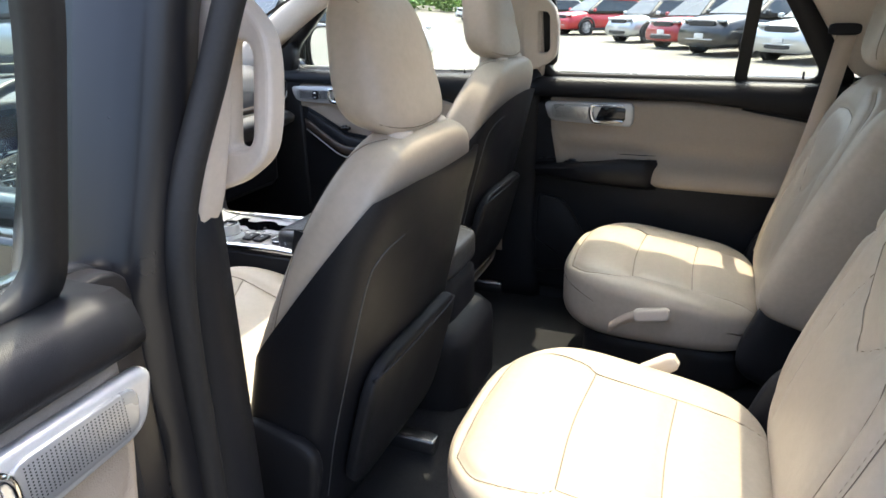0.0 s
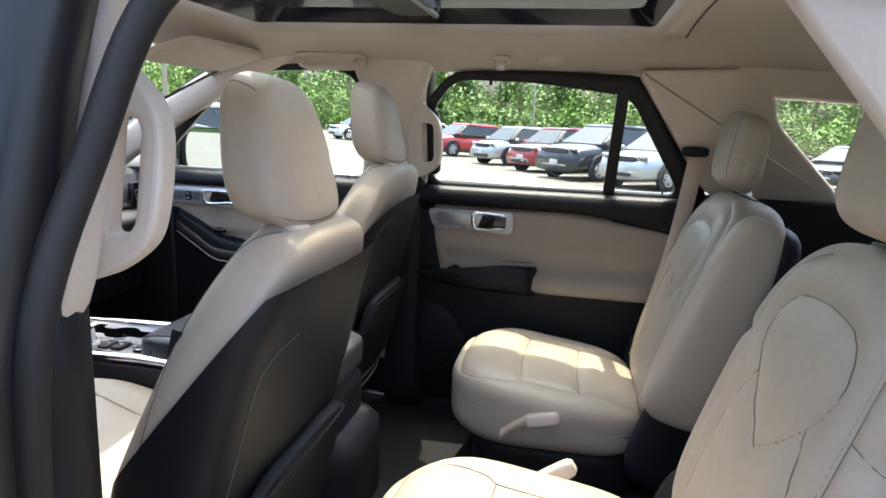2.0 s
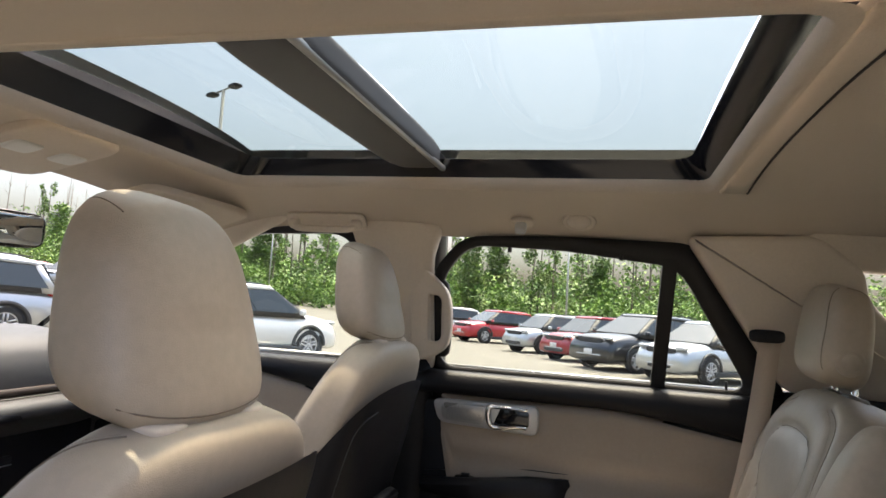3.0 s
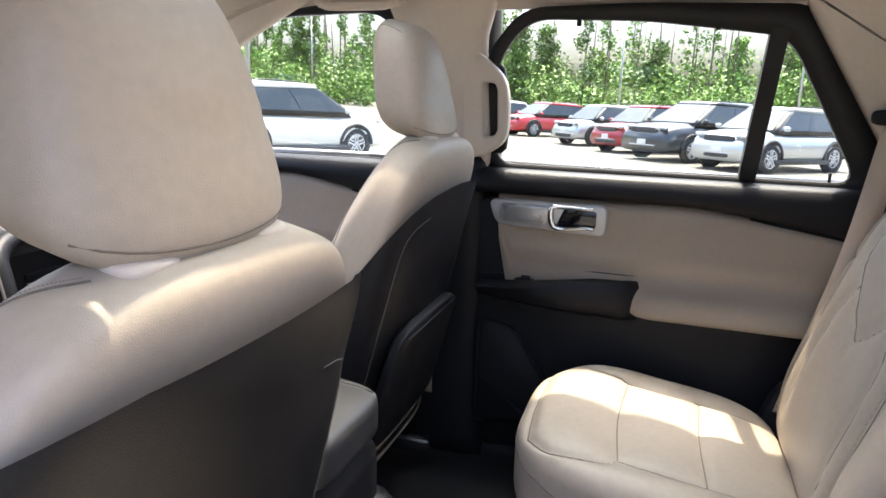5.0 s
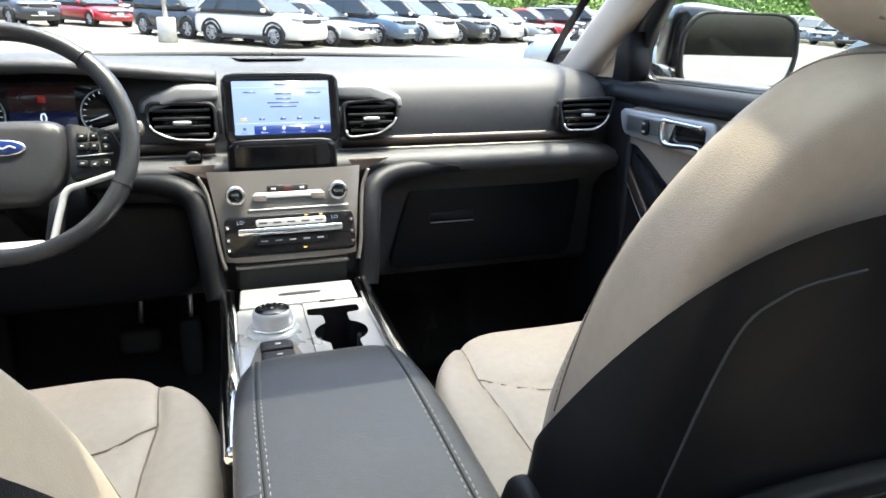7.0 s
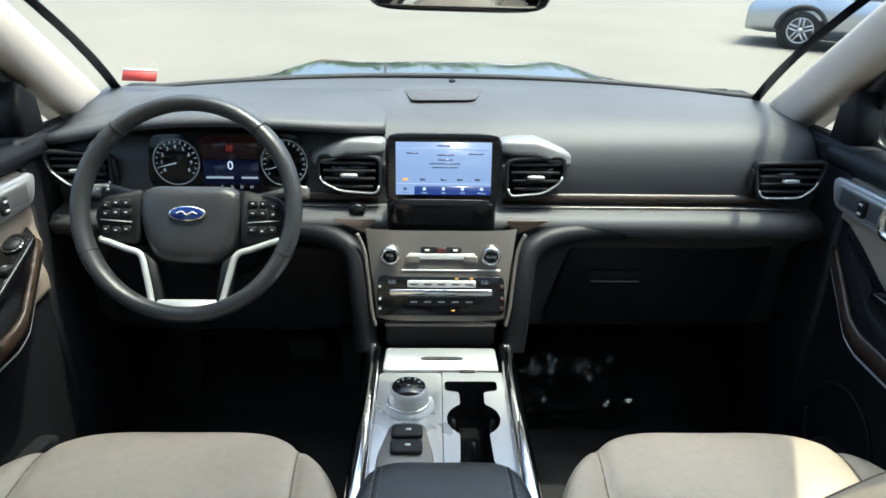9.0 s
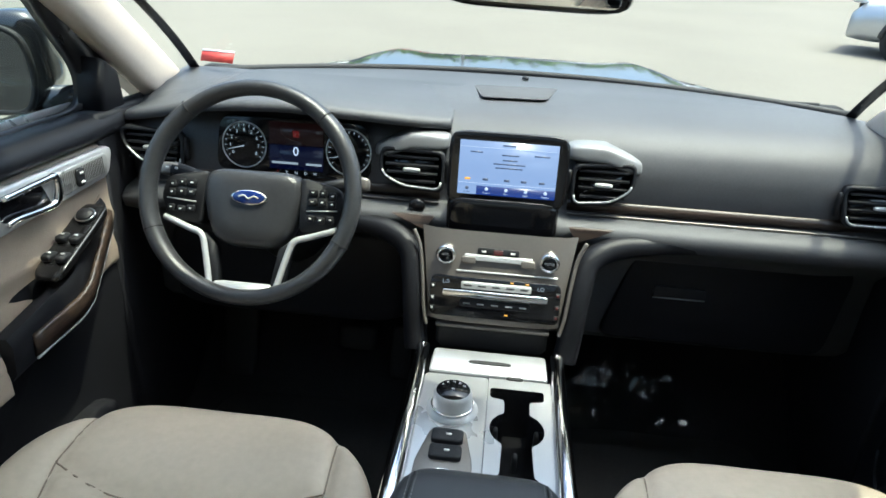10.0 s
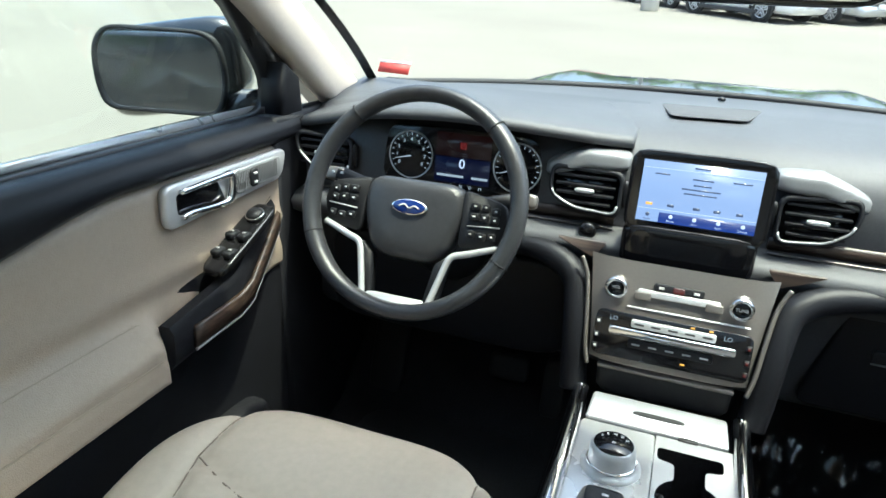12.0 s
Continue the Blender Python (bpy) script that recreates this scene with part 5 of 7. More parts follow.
for s in (-1, 1):
    sp = smooth_poly([(s * 0.080, 0.045), (s * 0.150, 0.030), (s * 0.160, -0.002), (s * 0.145, -0.040), (s * 0.085, -0.050)], 0.012, 4)
    spoke = part("spoke", loft([[Vector((p.x, p.y, z)) for p in (sp if f == 1 else scaled(sp, f))] for f, z in ((1, -0.015), (1, 0.004), (0.95, 0.008))]), BLACK_PLASTIC, wheel, "black spoke with buttons")
    for (u, v, w, h) in ((0.105, 0.020, 0.016, 0.012), (0.122, 0.020, 0.012, 0.012), (0.139, 0.016, 0.012, 0.012), (0.105, 0.004, 0.016, 0.012), (0.122, 0.004, 0.014, 0.014), (0.139, 0.002, 0.012, 0.012), (0.104, -0.024, 0.015, 0.012), (0.121, -0.026, 0.015, 0.012), (0.138, -0.024, 0.012, 0.012)):
        b = part("button", sbox((w, h, 0.006), 5, 4, at=(s * u, v, 0.010)), BLACK_PLASTIC, spoke)
        part("button_mark", rbox((w * 0.3, h * 0.18, 0.0005), 0, at=(s * u, v, 0.0133)), WHITE_INK, spoke)
    part("button_line", tube([(s * 0.096, -0.012, 0.0095), (s * 0.148, -0.008, 0.0095)], 0.0012, 5), SATIN, spoke)
    path = curve_pts([(s * 0.150, -0.040, 0.006), (s * 0.105, -0.056, 0.010), (s * 0.080, -0.066, 0.012), (s * 0.070, -0.095, 0.013), (s * 0.059, -0.140, 0.015), (s * 0.054, -0.160, 0.020)], 6)
    part("silver_spoke", tube(path, 0.0055, 8), SATIN, wheel, "silver spoke edge")
    lo = smooth_poly([(s * 0.080, -0.060), (s * 0.055, -0.080), (s * 0.046, -0.140), (s * 0.056, -0.165), (s * 0.066, -0.140), (s * 0.074, -0.085)], 0.006, 3)
    part("lower_spoke", loft([[Vector((p.x, p.y, z)) for p in lo] for z in (-0.012, 0.010)]), BLACK_PLASTIC, wheel)
bar = smooth_poly([(-0.056, -0.160), (0.056, -0.160), (0.048, -0.141), (-0.048, -0.141)], 0.006, 3)
part("silver_bar", loft([[Vector((p.x, p.y, z)) for p in bar] for z in (-0.005, 0.018)]), SATIN, wheel, "silver lower bar")
oval = lambda f, z: [Vector((0.031 * f * math.cos(a), 0.0125 * f * math.sin(a) + 0.002, z)) for a in (2 * math.pi * k / 28 for k in range(28))]
bad = part("badge", loft([oval(1.0, 0.014), oval(1.0, 0.0225), oval(0.94, 0.024)]), CHROME, wheel, "small blue oval emblem with bright rim")
part("badge_field", loft([oval(0.88, 0.020), oval(0.88, 0.0245), oval(0.84, 0.025)]), BADGE_BLUE, bad)
part("badge_mark", tube(curve_pts([(-0.017, 0.002, 0.0252), (-0.008, 0.005, 0.0252), (0.0, 0.0, 0.0252), (0.009, 0.004, 0.0252), (0.017, 0.001, 0.0252)], 6), 0.0013, 5), WHITE_INK, bad)
for s, x in ((-1, -0.165), (1, 0.17)):
    st = part("stalk", tube([(s * 0.05, 0.02, -0.05), (s * 0.11, 0.035, -0.045), (x, 0.045, -0.035)], [0.009, 0.011, 0.015], 10), BLACK_PLASTIC, wheel, "black control stalk")
    part("stalk_end", sbox((0.035, 0.024, 0.022), 4, 6, at=(x * 1.02, 0.045, -0.034)), PEWTER, st)
    for k in range(2):
        part("stalk_mark", rbox((0.006, 0.004, 0.0005), 0, at=(x * (0.92 + 0.1 * k), 0.046, -0.020)), WHITE_INK, st)

# ---- centre console ----
con = thing("centre_console", "silver centre console with gear dial and cup holders", "centre console", pose(0, 0, -0.008))
ZT = 0.858
part("body", sbox((0.262, 0.90, 0.30), 9, 10, at=(0, 0.27, 0.590)), BLACK_PLASTIC, con, "black console body")
for k in (-1, 1):
    part("side_wall", rbox((0.022, 0.50, 0.14), 0.005, at=(k * 0.119, 0.46, 0.785)), BLACK_PLASTIC, con)
part("plate_bed", rbox((0.106, 0.30, 0.10), 0.004, at=(-0.052, 0.46, 0.797)), BLACK_PLASTIC, con)
cz = lambda y: ZT + 0.03 * (0.33 - y) * 0.3
left = smooth_poly([(-0.104, 0.31), (0.002, 0.31), (0.002, 0.612), (-0.104, 0.612)], 0.008, 3)
part("left_plate", slab(left, 0.008, 0.002, lambda u, v, w: (u, v, ZT - 0.006 + w)), SILVER_PAINT, con, "silver top plate")
arc = lambda cy, r, a0, a1, n: [(0.049 + r * math.cos(radians(a0 + (a1 - a0) * i / n)), cy + r * math.sin(radians(a0 + (a1 - a0) * i / n))) for i in range(n + 1)]
hole = ([(0.092, 0.586), (0.006, 0.586), (0.006, 0.560), (0.029, 0.556)] + arc(0.487, 0.041, 118, 238, 14) + arc(0.362, 0.037, 130, 410, 24)
        + arc(0.487, 0.041, -58, 62, 14) + [(0.069, 0.556), (0.092, 0.560)])
hole = smooth_poly(hole, 0.006, 2)
bm = bmesh.new()
edge = []
for loop in ([(0.0025, 0.31), (0.104, 0.31), (0.104, 0.612), (0.0025, 0.612)], hole):
    vs = [bm.verts.new((p[0], p[1], ZT + 0.002)) for p in loop]
    edge += [bm.edges.new((p, q)) for p, q in zip(vs, vs[1:] + vs[:1])]
bmesh.ops.triangle_fill(bm, edges=edge, use_beauty=True, use_dissolve=False)
part("cup_plate", bm, SILVER_PAINT, con, "silver plate round the cup holders", smooth=False)
cup = loft([[Vector((p.x, p.y, z)) for p in scaled(hole, f, g)] for z, f, g in ((ZT + 0.002, 1.0, 1.0), (ZT - 0.010, 0.97, 0.99), (ZT - 0.09, 0.92, 0.97))], caps=False)
cup.faces.new([cup.verts.new((p.x, p.y, ZT - 0.09)) for p in scaled(hole, 0.92, 0.97)])
ch = part("cup_holder", cup, GLOSS_BLACK, con, "glossy black double cup holder")
for y, r in ((0.488, 0.036), (0.365, 0.034)):
    for k in range(3):
        a = 2 * math.pi * k / 3 + 0.5
        part("gripper", sbox((0.008, 0.014, 0.03), 4, 4, at=(0.049 + r * math.cos(a), y + r * math.sin(a), ZT - 0.03)), RUBBER, ch)
lid = smooth_poly([(-0.100, 0.616), (0.100, 0.616), (0.096, 0.668), (-0.096, 0.668)], 0.006, 3)
ld = part("tray_lid", slab(lid, 0.008, 0.003, lambda u, v, w: (u, v, ZT - 0.004 + w + 0.25 * (v - 0.616))), SILVER_PAINT, con, "silver sliding tray lid")
part("lid_slot", sbox((0.075, 0.010, 0.006), 4, 8, at=(0.002, 0.643, ZT + 0.009)), RUBBER, ld)
part("lid_notch", sbox((0.028, 0.008, 0.006), 4, 6, at=(0.045, 0.614, ZT + 0.002)), RUBBER, ld)
part("tray_mouth", sbox((0.20, 0.07, 0.055), 9, 6, at=(0, 0.735, 0.880)), RUBBER, con, "dark tray opening")
part("tray_lip", rbox((0.20, 0.012, 0.006), 0.002, at=(0, 0.702, 0.903)), PEWTER, con)
for s in (-1, 1):
    path = curve_pts([(s * 0.118, 0.690, 0.862), (s * 0.118, 0.665, 0.858), (s * 0.117, 0.58, 0.860), (s * 0.116, 0.45, 0.864), (s * 0.114, 0.31, 0.868), (s * 0.112, 0.20, 0.862)], 6)
    part("side_rail", tube(path, 0.0130, 12, flat=0.8), CHROME, con, "bright chrome side rail")
# gear dial
gear = part("gear_dial", lathe([(0.040, 0.0), (0.040, 0.004), (0.034, 0.007), (0.031, 0.010), (0.0300, 0.030), (0.0285, 0.036), (0.0260, 0.038)], 36, "z", (-0.051, 0.520, ZT), caps=False), SATIN, con, "knurled silver gear dial")
part("dial_face", lathe([(0.0, 0.0385), (0.0255, 0.0380), (0.0262, 0.036)], 32, "z", (-0.051, 0.520, ZT), caps=False), GLOSS_BLACK, gear, "black dial face")
part("dial_ring", tube([p + Vector((0, 0, 0)) for p in circle(0.0315, 36, "z", (-0.051, 0.520, ZT + 0.012)) + circle(0.0315, 36, "z", (-0.051, 0.520, ZT + 0.012))[:1]], 0.0016, 6), CHROME, gear)
for k, c in enumerate("PRNDM"):
    a = radians(150 - 30 * k)
    letters(c, 0.0065, WHITE_INK, gear, Matrix.Translation((-0.051 + 0.019 * math.cos(a), 0.520 + 0.019 * math.sin(a), ZT + 0.0392)), "gear_letter")
letters("M", 0.006, WHITE_INK, gear, Matrix.Translation((-0.051, 0.520, ZT + 0.0392)), "gear_letter")
sur = smooth_poly([(-0.092, 0.325), (-0.092, 0.40), (-0.076, 0.47), (-0.026, 0.47), (-0.012, 0.40), (-0.012, 0.325)], 0.012, 4)
su = part("switch_bank", slab(sur, 0.004, 0.002, lambda u, v, w: (u, v, ZT + 0.002 + w)), PEWTER, con, "grey switch bank behind the gear dial")
for y in (0.448, 0.414):
    part("switch", sbox((0.046, 0.028, 0.010), 7, 6, at=(-0.051, y, ZT + 0.008)), BLACK_PLASTIC, su)
    part("switch_mark", rbox((0.008, 0.004, 0.0005), 0, at=(-0.049, y, ZT + 0.0132)), WHITE_INK, su)
part("round_switch", lathe([(0.020, 0.0), (0.020, 0.006), (0.017, 0.009), (0.0, 0.009)], 24, "z", (-0.051, 0.358, ZT + 0.004)), BLACK_PLASTIC, su)
part("switch_ring", tube([p for p in circle(0.0195, 28, "z", (-0.051, 0.358, ZT + 0.012)) + circle(0.0195, 28, "z", (-0.051, 0.358, ZT + 0.012))[:1]], 0.0016, 6), CHROME, su)
# padded armrest
arm = thing("armrest_box", "black stitched leather centre armrest", "armrest")
pad = part("pad", sbox((0.228, 0.48, 0.085), 7, 16, lambda v: (v.x * (1 - 0.10 * max(0, v.y / 0.235) ** 3), v.y, v.z - 0.006 * (v.y / 0.235) ** 2), at=(0, 0.105, 0.870)), BLACK_LEATHER, arm, "black leather pad")
part("bin", sbox((0.226, 0.46, 0.18), 8, 8, at=(0, 0.098, 0.745)), BLACK_PLASTIC, arm)

GREY_THREAD = material("grey_thread", (0.25, 0.25, 0.25), rough=0.8)
for k in (-1, 1):
    stitch(pad, [(k * 0.082, 0.325, 0.88), (k * 0.086, 0.20, 0.9), (k * 0.086, 0.0, 0.9), (k * 0.086, -0.13, 0.9)], (0, 0, 1), RUBBER, 0.0016)
    for dx in (-0.004, 0.004):
        stitch(pad, [(k * 0.082 + dx, 0.325, 0.88), (k * 0.086 + dx, 0.20, 0.9), (k * 0.086 + dx, 0.0, 0.9), (k * 0.086 + dx, -0.13, 0.9)], (0, 0, 1), GREY_THREAD, 0.0006, "stitching", 10, True)

# pedals, mats and the protective film on the passenger's floor
for nm, x, z, w, h in (("brake_pedal", -0.33, 0.60, 0.095, 0.055), ("throttle_pedal", -0.22, 0.57, 0.05, 0.13), ("foot_rest", -0.64, 0.58, 0.09, 0.24)):
    t = thing(nm, "black rubber " + nm.replace("_", " ") + " under the dashboard", "pedal")
    part("pad", sbox((w, 0.025, h), 6, 6, lambda v: (v.x, v.y + 0.35 * v.z, v.z), at=(x, 1.10, z)), RUBBER, t)
    part("arm", tube([(x, 1.12, z), (x, 1.22, z + 0.12), (x, 1.28, z + 0.28)], 0.010, 6), STEEL, t)
for x in (-0.42, 0.42):
    bm = sbox((0.46, 0.60, 0.016), 8, 12, lambda v: (v.x, v.y, v.z + 0.004 * noise.noise((v.x * 12, v.y * 12, 1))), at=(x, 0.72, 0.452))
    solo("floor_mat", bm, CARPET, "black carpet floor mat in the front footwell", "floor mat")
bm = bmesh.new()
rows = []
for i in range(40):
    row = []
    for j in range(13):
        x, y = 0.19 + 0.30 * i / 39, 0.95 + 0.24 * j / 12
        n1 = noise.noise((x * 22, y * 22, 3)) + 0.8 * noise.noise((x * 70, y * 55, 7))
        row.append(Vector((x + 0.012 * n1, y, 0.468 + 0.006 * n1 + 0.80 * max(0, y - 1.0) + 0.035 * math.exp(-((y - 1.12) / 0.02) ** 2) * (0.6 + n1))))
    rows.append(row)
loft(rows, caps=False, closed=False, bm=bm)
f = solo("protective_film", bm, FILM, "crumpled clear plastic film on the passenger floor", "plastic film")

# ---- seats ----
def lean(deg, y0, z0):
    """Tilts the top of a seat back rearwards about a line across the car."""
    return Matrix.Translation((0, y0, z0)) @ Matrix.Rotation(radians(deg), 4, "X")


def grooved(lines, depth=0.0045, width=0.007, puff=0.0):
    """A function of (u, v) that dips along some seam lines; far from them the padding swells by puff."""
    segs = []
    for pts in lines:
        path = curve_pts([(p[0], p[1], 0) for p in pts], 4)
        segs += [(p.x, p.y, q.x - p.x, q.y - p.y) for p, q in zip(path, path[1:])]

    def dip(u, v):
        best = 1.0
        for px, py, dx, dy in segs:
            ll = dx * dx + dy * dy
            t = max(0.0, min(1.0, ((u - px) * dx + (v - py) * dy) / ll)) if ll else 0.0
            ex, ey = u - px - t * dx, v - py - t * dy
            best = min(best, ex * ex + ey * ey)
        return -depth * math.exp(-best / (width * width)) + puff * (1 - math.exp(-best / 0.0009))
    return dip


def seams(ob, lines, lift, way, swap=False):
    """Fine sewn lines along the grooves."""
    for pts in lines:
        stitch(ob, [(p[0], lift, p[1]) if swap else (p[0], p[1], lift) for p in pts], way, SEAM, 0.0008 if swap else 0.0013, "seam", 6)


def front_seat(x, dy, dz, label, head=0.05, cut=0.055):
    """A bucket seat. x: middle; dy, dz: how far it is slid and raised."""
    t = thing("bucket_seat", label, "car seat", pose(x, dy, dz), group="front seats")
    lines = []
    for k in (-1, 1):
        lines += [[(k * 0.165, 0.06), (k * 0.172, 0.28), (k * 0.192, 0.415)], [(k * 0.192, 0.415), (k * 0.188, 0.49), (k * 0.182, 0.57)], [(k * 0.192, 0.415), (k * 0.10, 0.385), (0, 0.378)]]
    dip = grooved(lines, 0.007, 0.008, 0.005)

    def cush(v):
        u, w = v.x / 0.27, v.y / 0.27
        up = 1 if v.z > 0 else 0
        z = v.z + (0.026 * abs(u) ** 3 - 0.012 * (1 - u * u) + 0.05 * (w + 0.2)) * up + 0.015 * (w + 0.2) * (1 - up)
        f = 1 - 0.16 * max(0, w) ** 3
        y = v.y - 0.05 * abs(u) ** 3 * max(0, w)
        if up:
            z += dip(v.x * f, y + 0.29)
        return (v.x * f, y, z)
    c = part("seat_cushion", sbox((0.545, 0.57, 0.17), 4.5, 48, cush, at=(0, 0.29, 0.692)), LEATHER, t, "beige leather cushion")
    seams(c, lines, 0.78, (0, 0, 1))
    part("seat_base", sbox((0.50, 0.46, 0.17), 6, 8, at=(0, 0.24, 0.53)), BLACK_PLASTIC, t, "black seat base")
    for k in (-0.2, 0.2):
        part("slide_rail", rbox((0.04, 0.56, 0.04), 0.006, at=(k, 0.20, 0.455)), STEEL, t)
    part("seat_switch", sbox((0.03, 0.16, 0.03), 4, 6, at=(-0.262, 0.30, 0.56)), BLACK_PLASTIC, t)
    # back
    B = lean(14, 0.02, 0.70)

    def taper(x, y, z):
        h = max(0.0, (z + 0.043) / 0.61)
        f = 1.0 - 0.20 * max(0, h - 0.45) ** 1.5 * 1.6
        return (x * f, y - 0.08 * max(0, h - 0.75) ** 1.2, z - 0.030 * (abs(x) / 0.2) ** 2.6 * max(0, h - 0.55))

    def back(v):
        h = (v.z + 0.305) / 0.61
        b = 0.030 * abs(v.x / 0.26) ** 2.5 * (1 if v.y > 0 else 0) * (1 - 0.6 * h)
        z = v.z + 0.262
        edge = min(1.0, (abs(v.x) / 0.235) ** 2.5)
        near = 0.070 - (0.08 + 0.11 * edge) * max(0.0, z - 0.2) + b
        p = taper(v.x, -0.076 + (near + 0.076) * (v.y + 0.059) / 0.118, z)
        return (p[0], p[1], p[2] - 0.262)
    rest = part("backrest", sbox((0.49, 0.118, 0.61), 4.6, 28, back, at=(0, 0, 0.262)), LEATHER, t, "beige leather backrest", m=B)

    def shell(v):
        bow = -0.014 * (1 - (v.x / 0.27) ** 2) * (1 if v.y < 0 else 0)
        p = taper(v.x * (1 - 0.07 * max(0.0, -v.y / 0.08) ** 2), v.y + bow, v.z + 0.205)
        return (p[0], p[1], p[2] - 0.205)
    bm = sbox((0.500, 0.160, 0.72), 7.0, 34, shell, at=(0, -0.004, 0.205))
    # cut away where the beige side and shoulder begin
    for co, no in (((0, cut, 0.215), (0, 0.32, 0.142)), ((0, cut - 0.102, 0.480), (0, 0.5, 0.6)), ((0, 0, 0.522), (0, 0, 1))):
        bmesh.ops.bisect_plane(bm, geom=bm.verts[:] + bm.edges[:] + bm.faces[:], plane_co=co, plane_no=no, clear_outer=True)
    sh = part("back_panel", bm, BLACK_SOFT, t, "black vinyl back panel", m=B)
    part("map_pocket", sbox((0.36, 0.03, 0.27), 6, 10, lambda v: (v.x, v.y - 0.02 * max(0, v.z), v.z), at=(0, -0.106, 0.085)), BLACK_PLASTIC, sh, "black seat-back pocket")
    part("pocket_hem", tube(curve_pts([(-0.172, -0.114, 0.195), (-0.10, -0.127, 0.212), (0.10, -0.127, 0.212), (0.172, -0.114, 0.195)], 6), 0.003, 6), BLACK_SOFT, sh)
    for k in (-1, 1):
        stitch(sh, [(k * 0.12, -0.1, 0.435), (k * 0.175, -0.1, 0.415), (k * 0.20, -0.1, 0.35), (k * 0.210, -0.1, 0.10), (k * 0.20, -0.1, -0.05)], (0, -1, 0), DASH_TOP, 0.0012, "piping")
        part("recliner_cover", sbox((0.035, 0.16, 0.20), 4, 8, at=(k * 0.254, -0.01, 0.0)), BLACK_PLASTIC, sh)
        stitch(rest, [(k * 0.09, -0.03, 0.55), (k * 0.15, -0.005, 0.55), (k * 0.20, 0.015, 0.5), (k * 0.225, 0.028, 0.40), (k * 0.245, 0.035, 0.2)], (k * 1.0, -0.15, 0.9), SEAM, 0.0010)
        stitch(rest, [(k * 0.09, -0.024, 0.55), (k * 0.15, 0.001, 0.55), (k * 0.20, 0.021, 0.5), (k * 0.225, 0.034, 0.40), (k * 0.245, 0.041, 0.2)], (k * 1.0, -0.15, 0.9), THREAD, 0.0005, "stitching", 12, True)
    stitch(rest, [(-0.09, -0.03, 0.55), (0, -0.038, 0.55), (0.09, -0.03, 0.55)], (0, -0.15, 0.9), SEAM, 0.0010)

    # headrest: narrower towards the top, which stands further forward
    def head_shape(v):
        h = v.z / 0.10
        top = 1 if v.z > 0 else 0
        return (v.x * (1 - 0.17 * h), v.y * (1 - 0.16 * h) + 0.46 * v.z + 0.008 * (1 - (v.x / 0.11) ** 2) * (v.y < 0) * -1, v.z + 0.010 * (1 - (v.x / 0.11) ** 2) * top)
    hr = part("headrest", sbox((0.224, 0.106, 0.190), 3.6, 26, head_shape, at=(0, head, 0.648)), LEATHER, t, "beige leather headrest", m=B)
    for k in (-1, 1):
        stitch(hr, [(k * 0.076, head + 0.005, 0.77), (k * 0.07, head + 0.04, 0.78), (k * 0.075, head + 0.07, 0.77)], (0, -0.3, 1), SEAM, 0.0007)
        part("post", tube([(k * 0.065, head - 0.075, 0.50), (k * 0.065, head - 0.065, 0.555), (k * 0.065, head - 0.040, 0.61)], 0.007, 10), STEEL, hr, "steel post")
        part("post_collar", sbox((0.052, 0.046, 0.018), 4, 8, at=(k * 0.065, head - 0.072, 0.562)), BEIGE_PLASTIC, hr)
    stitch(hr, [(-0.118, head - 0.1, 0.578), (0, head - 0.1, 0.572), (0.118, head - 0.1, 0.578)], (0, -1, -0.1), SEAM, 0.0009)
    return t


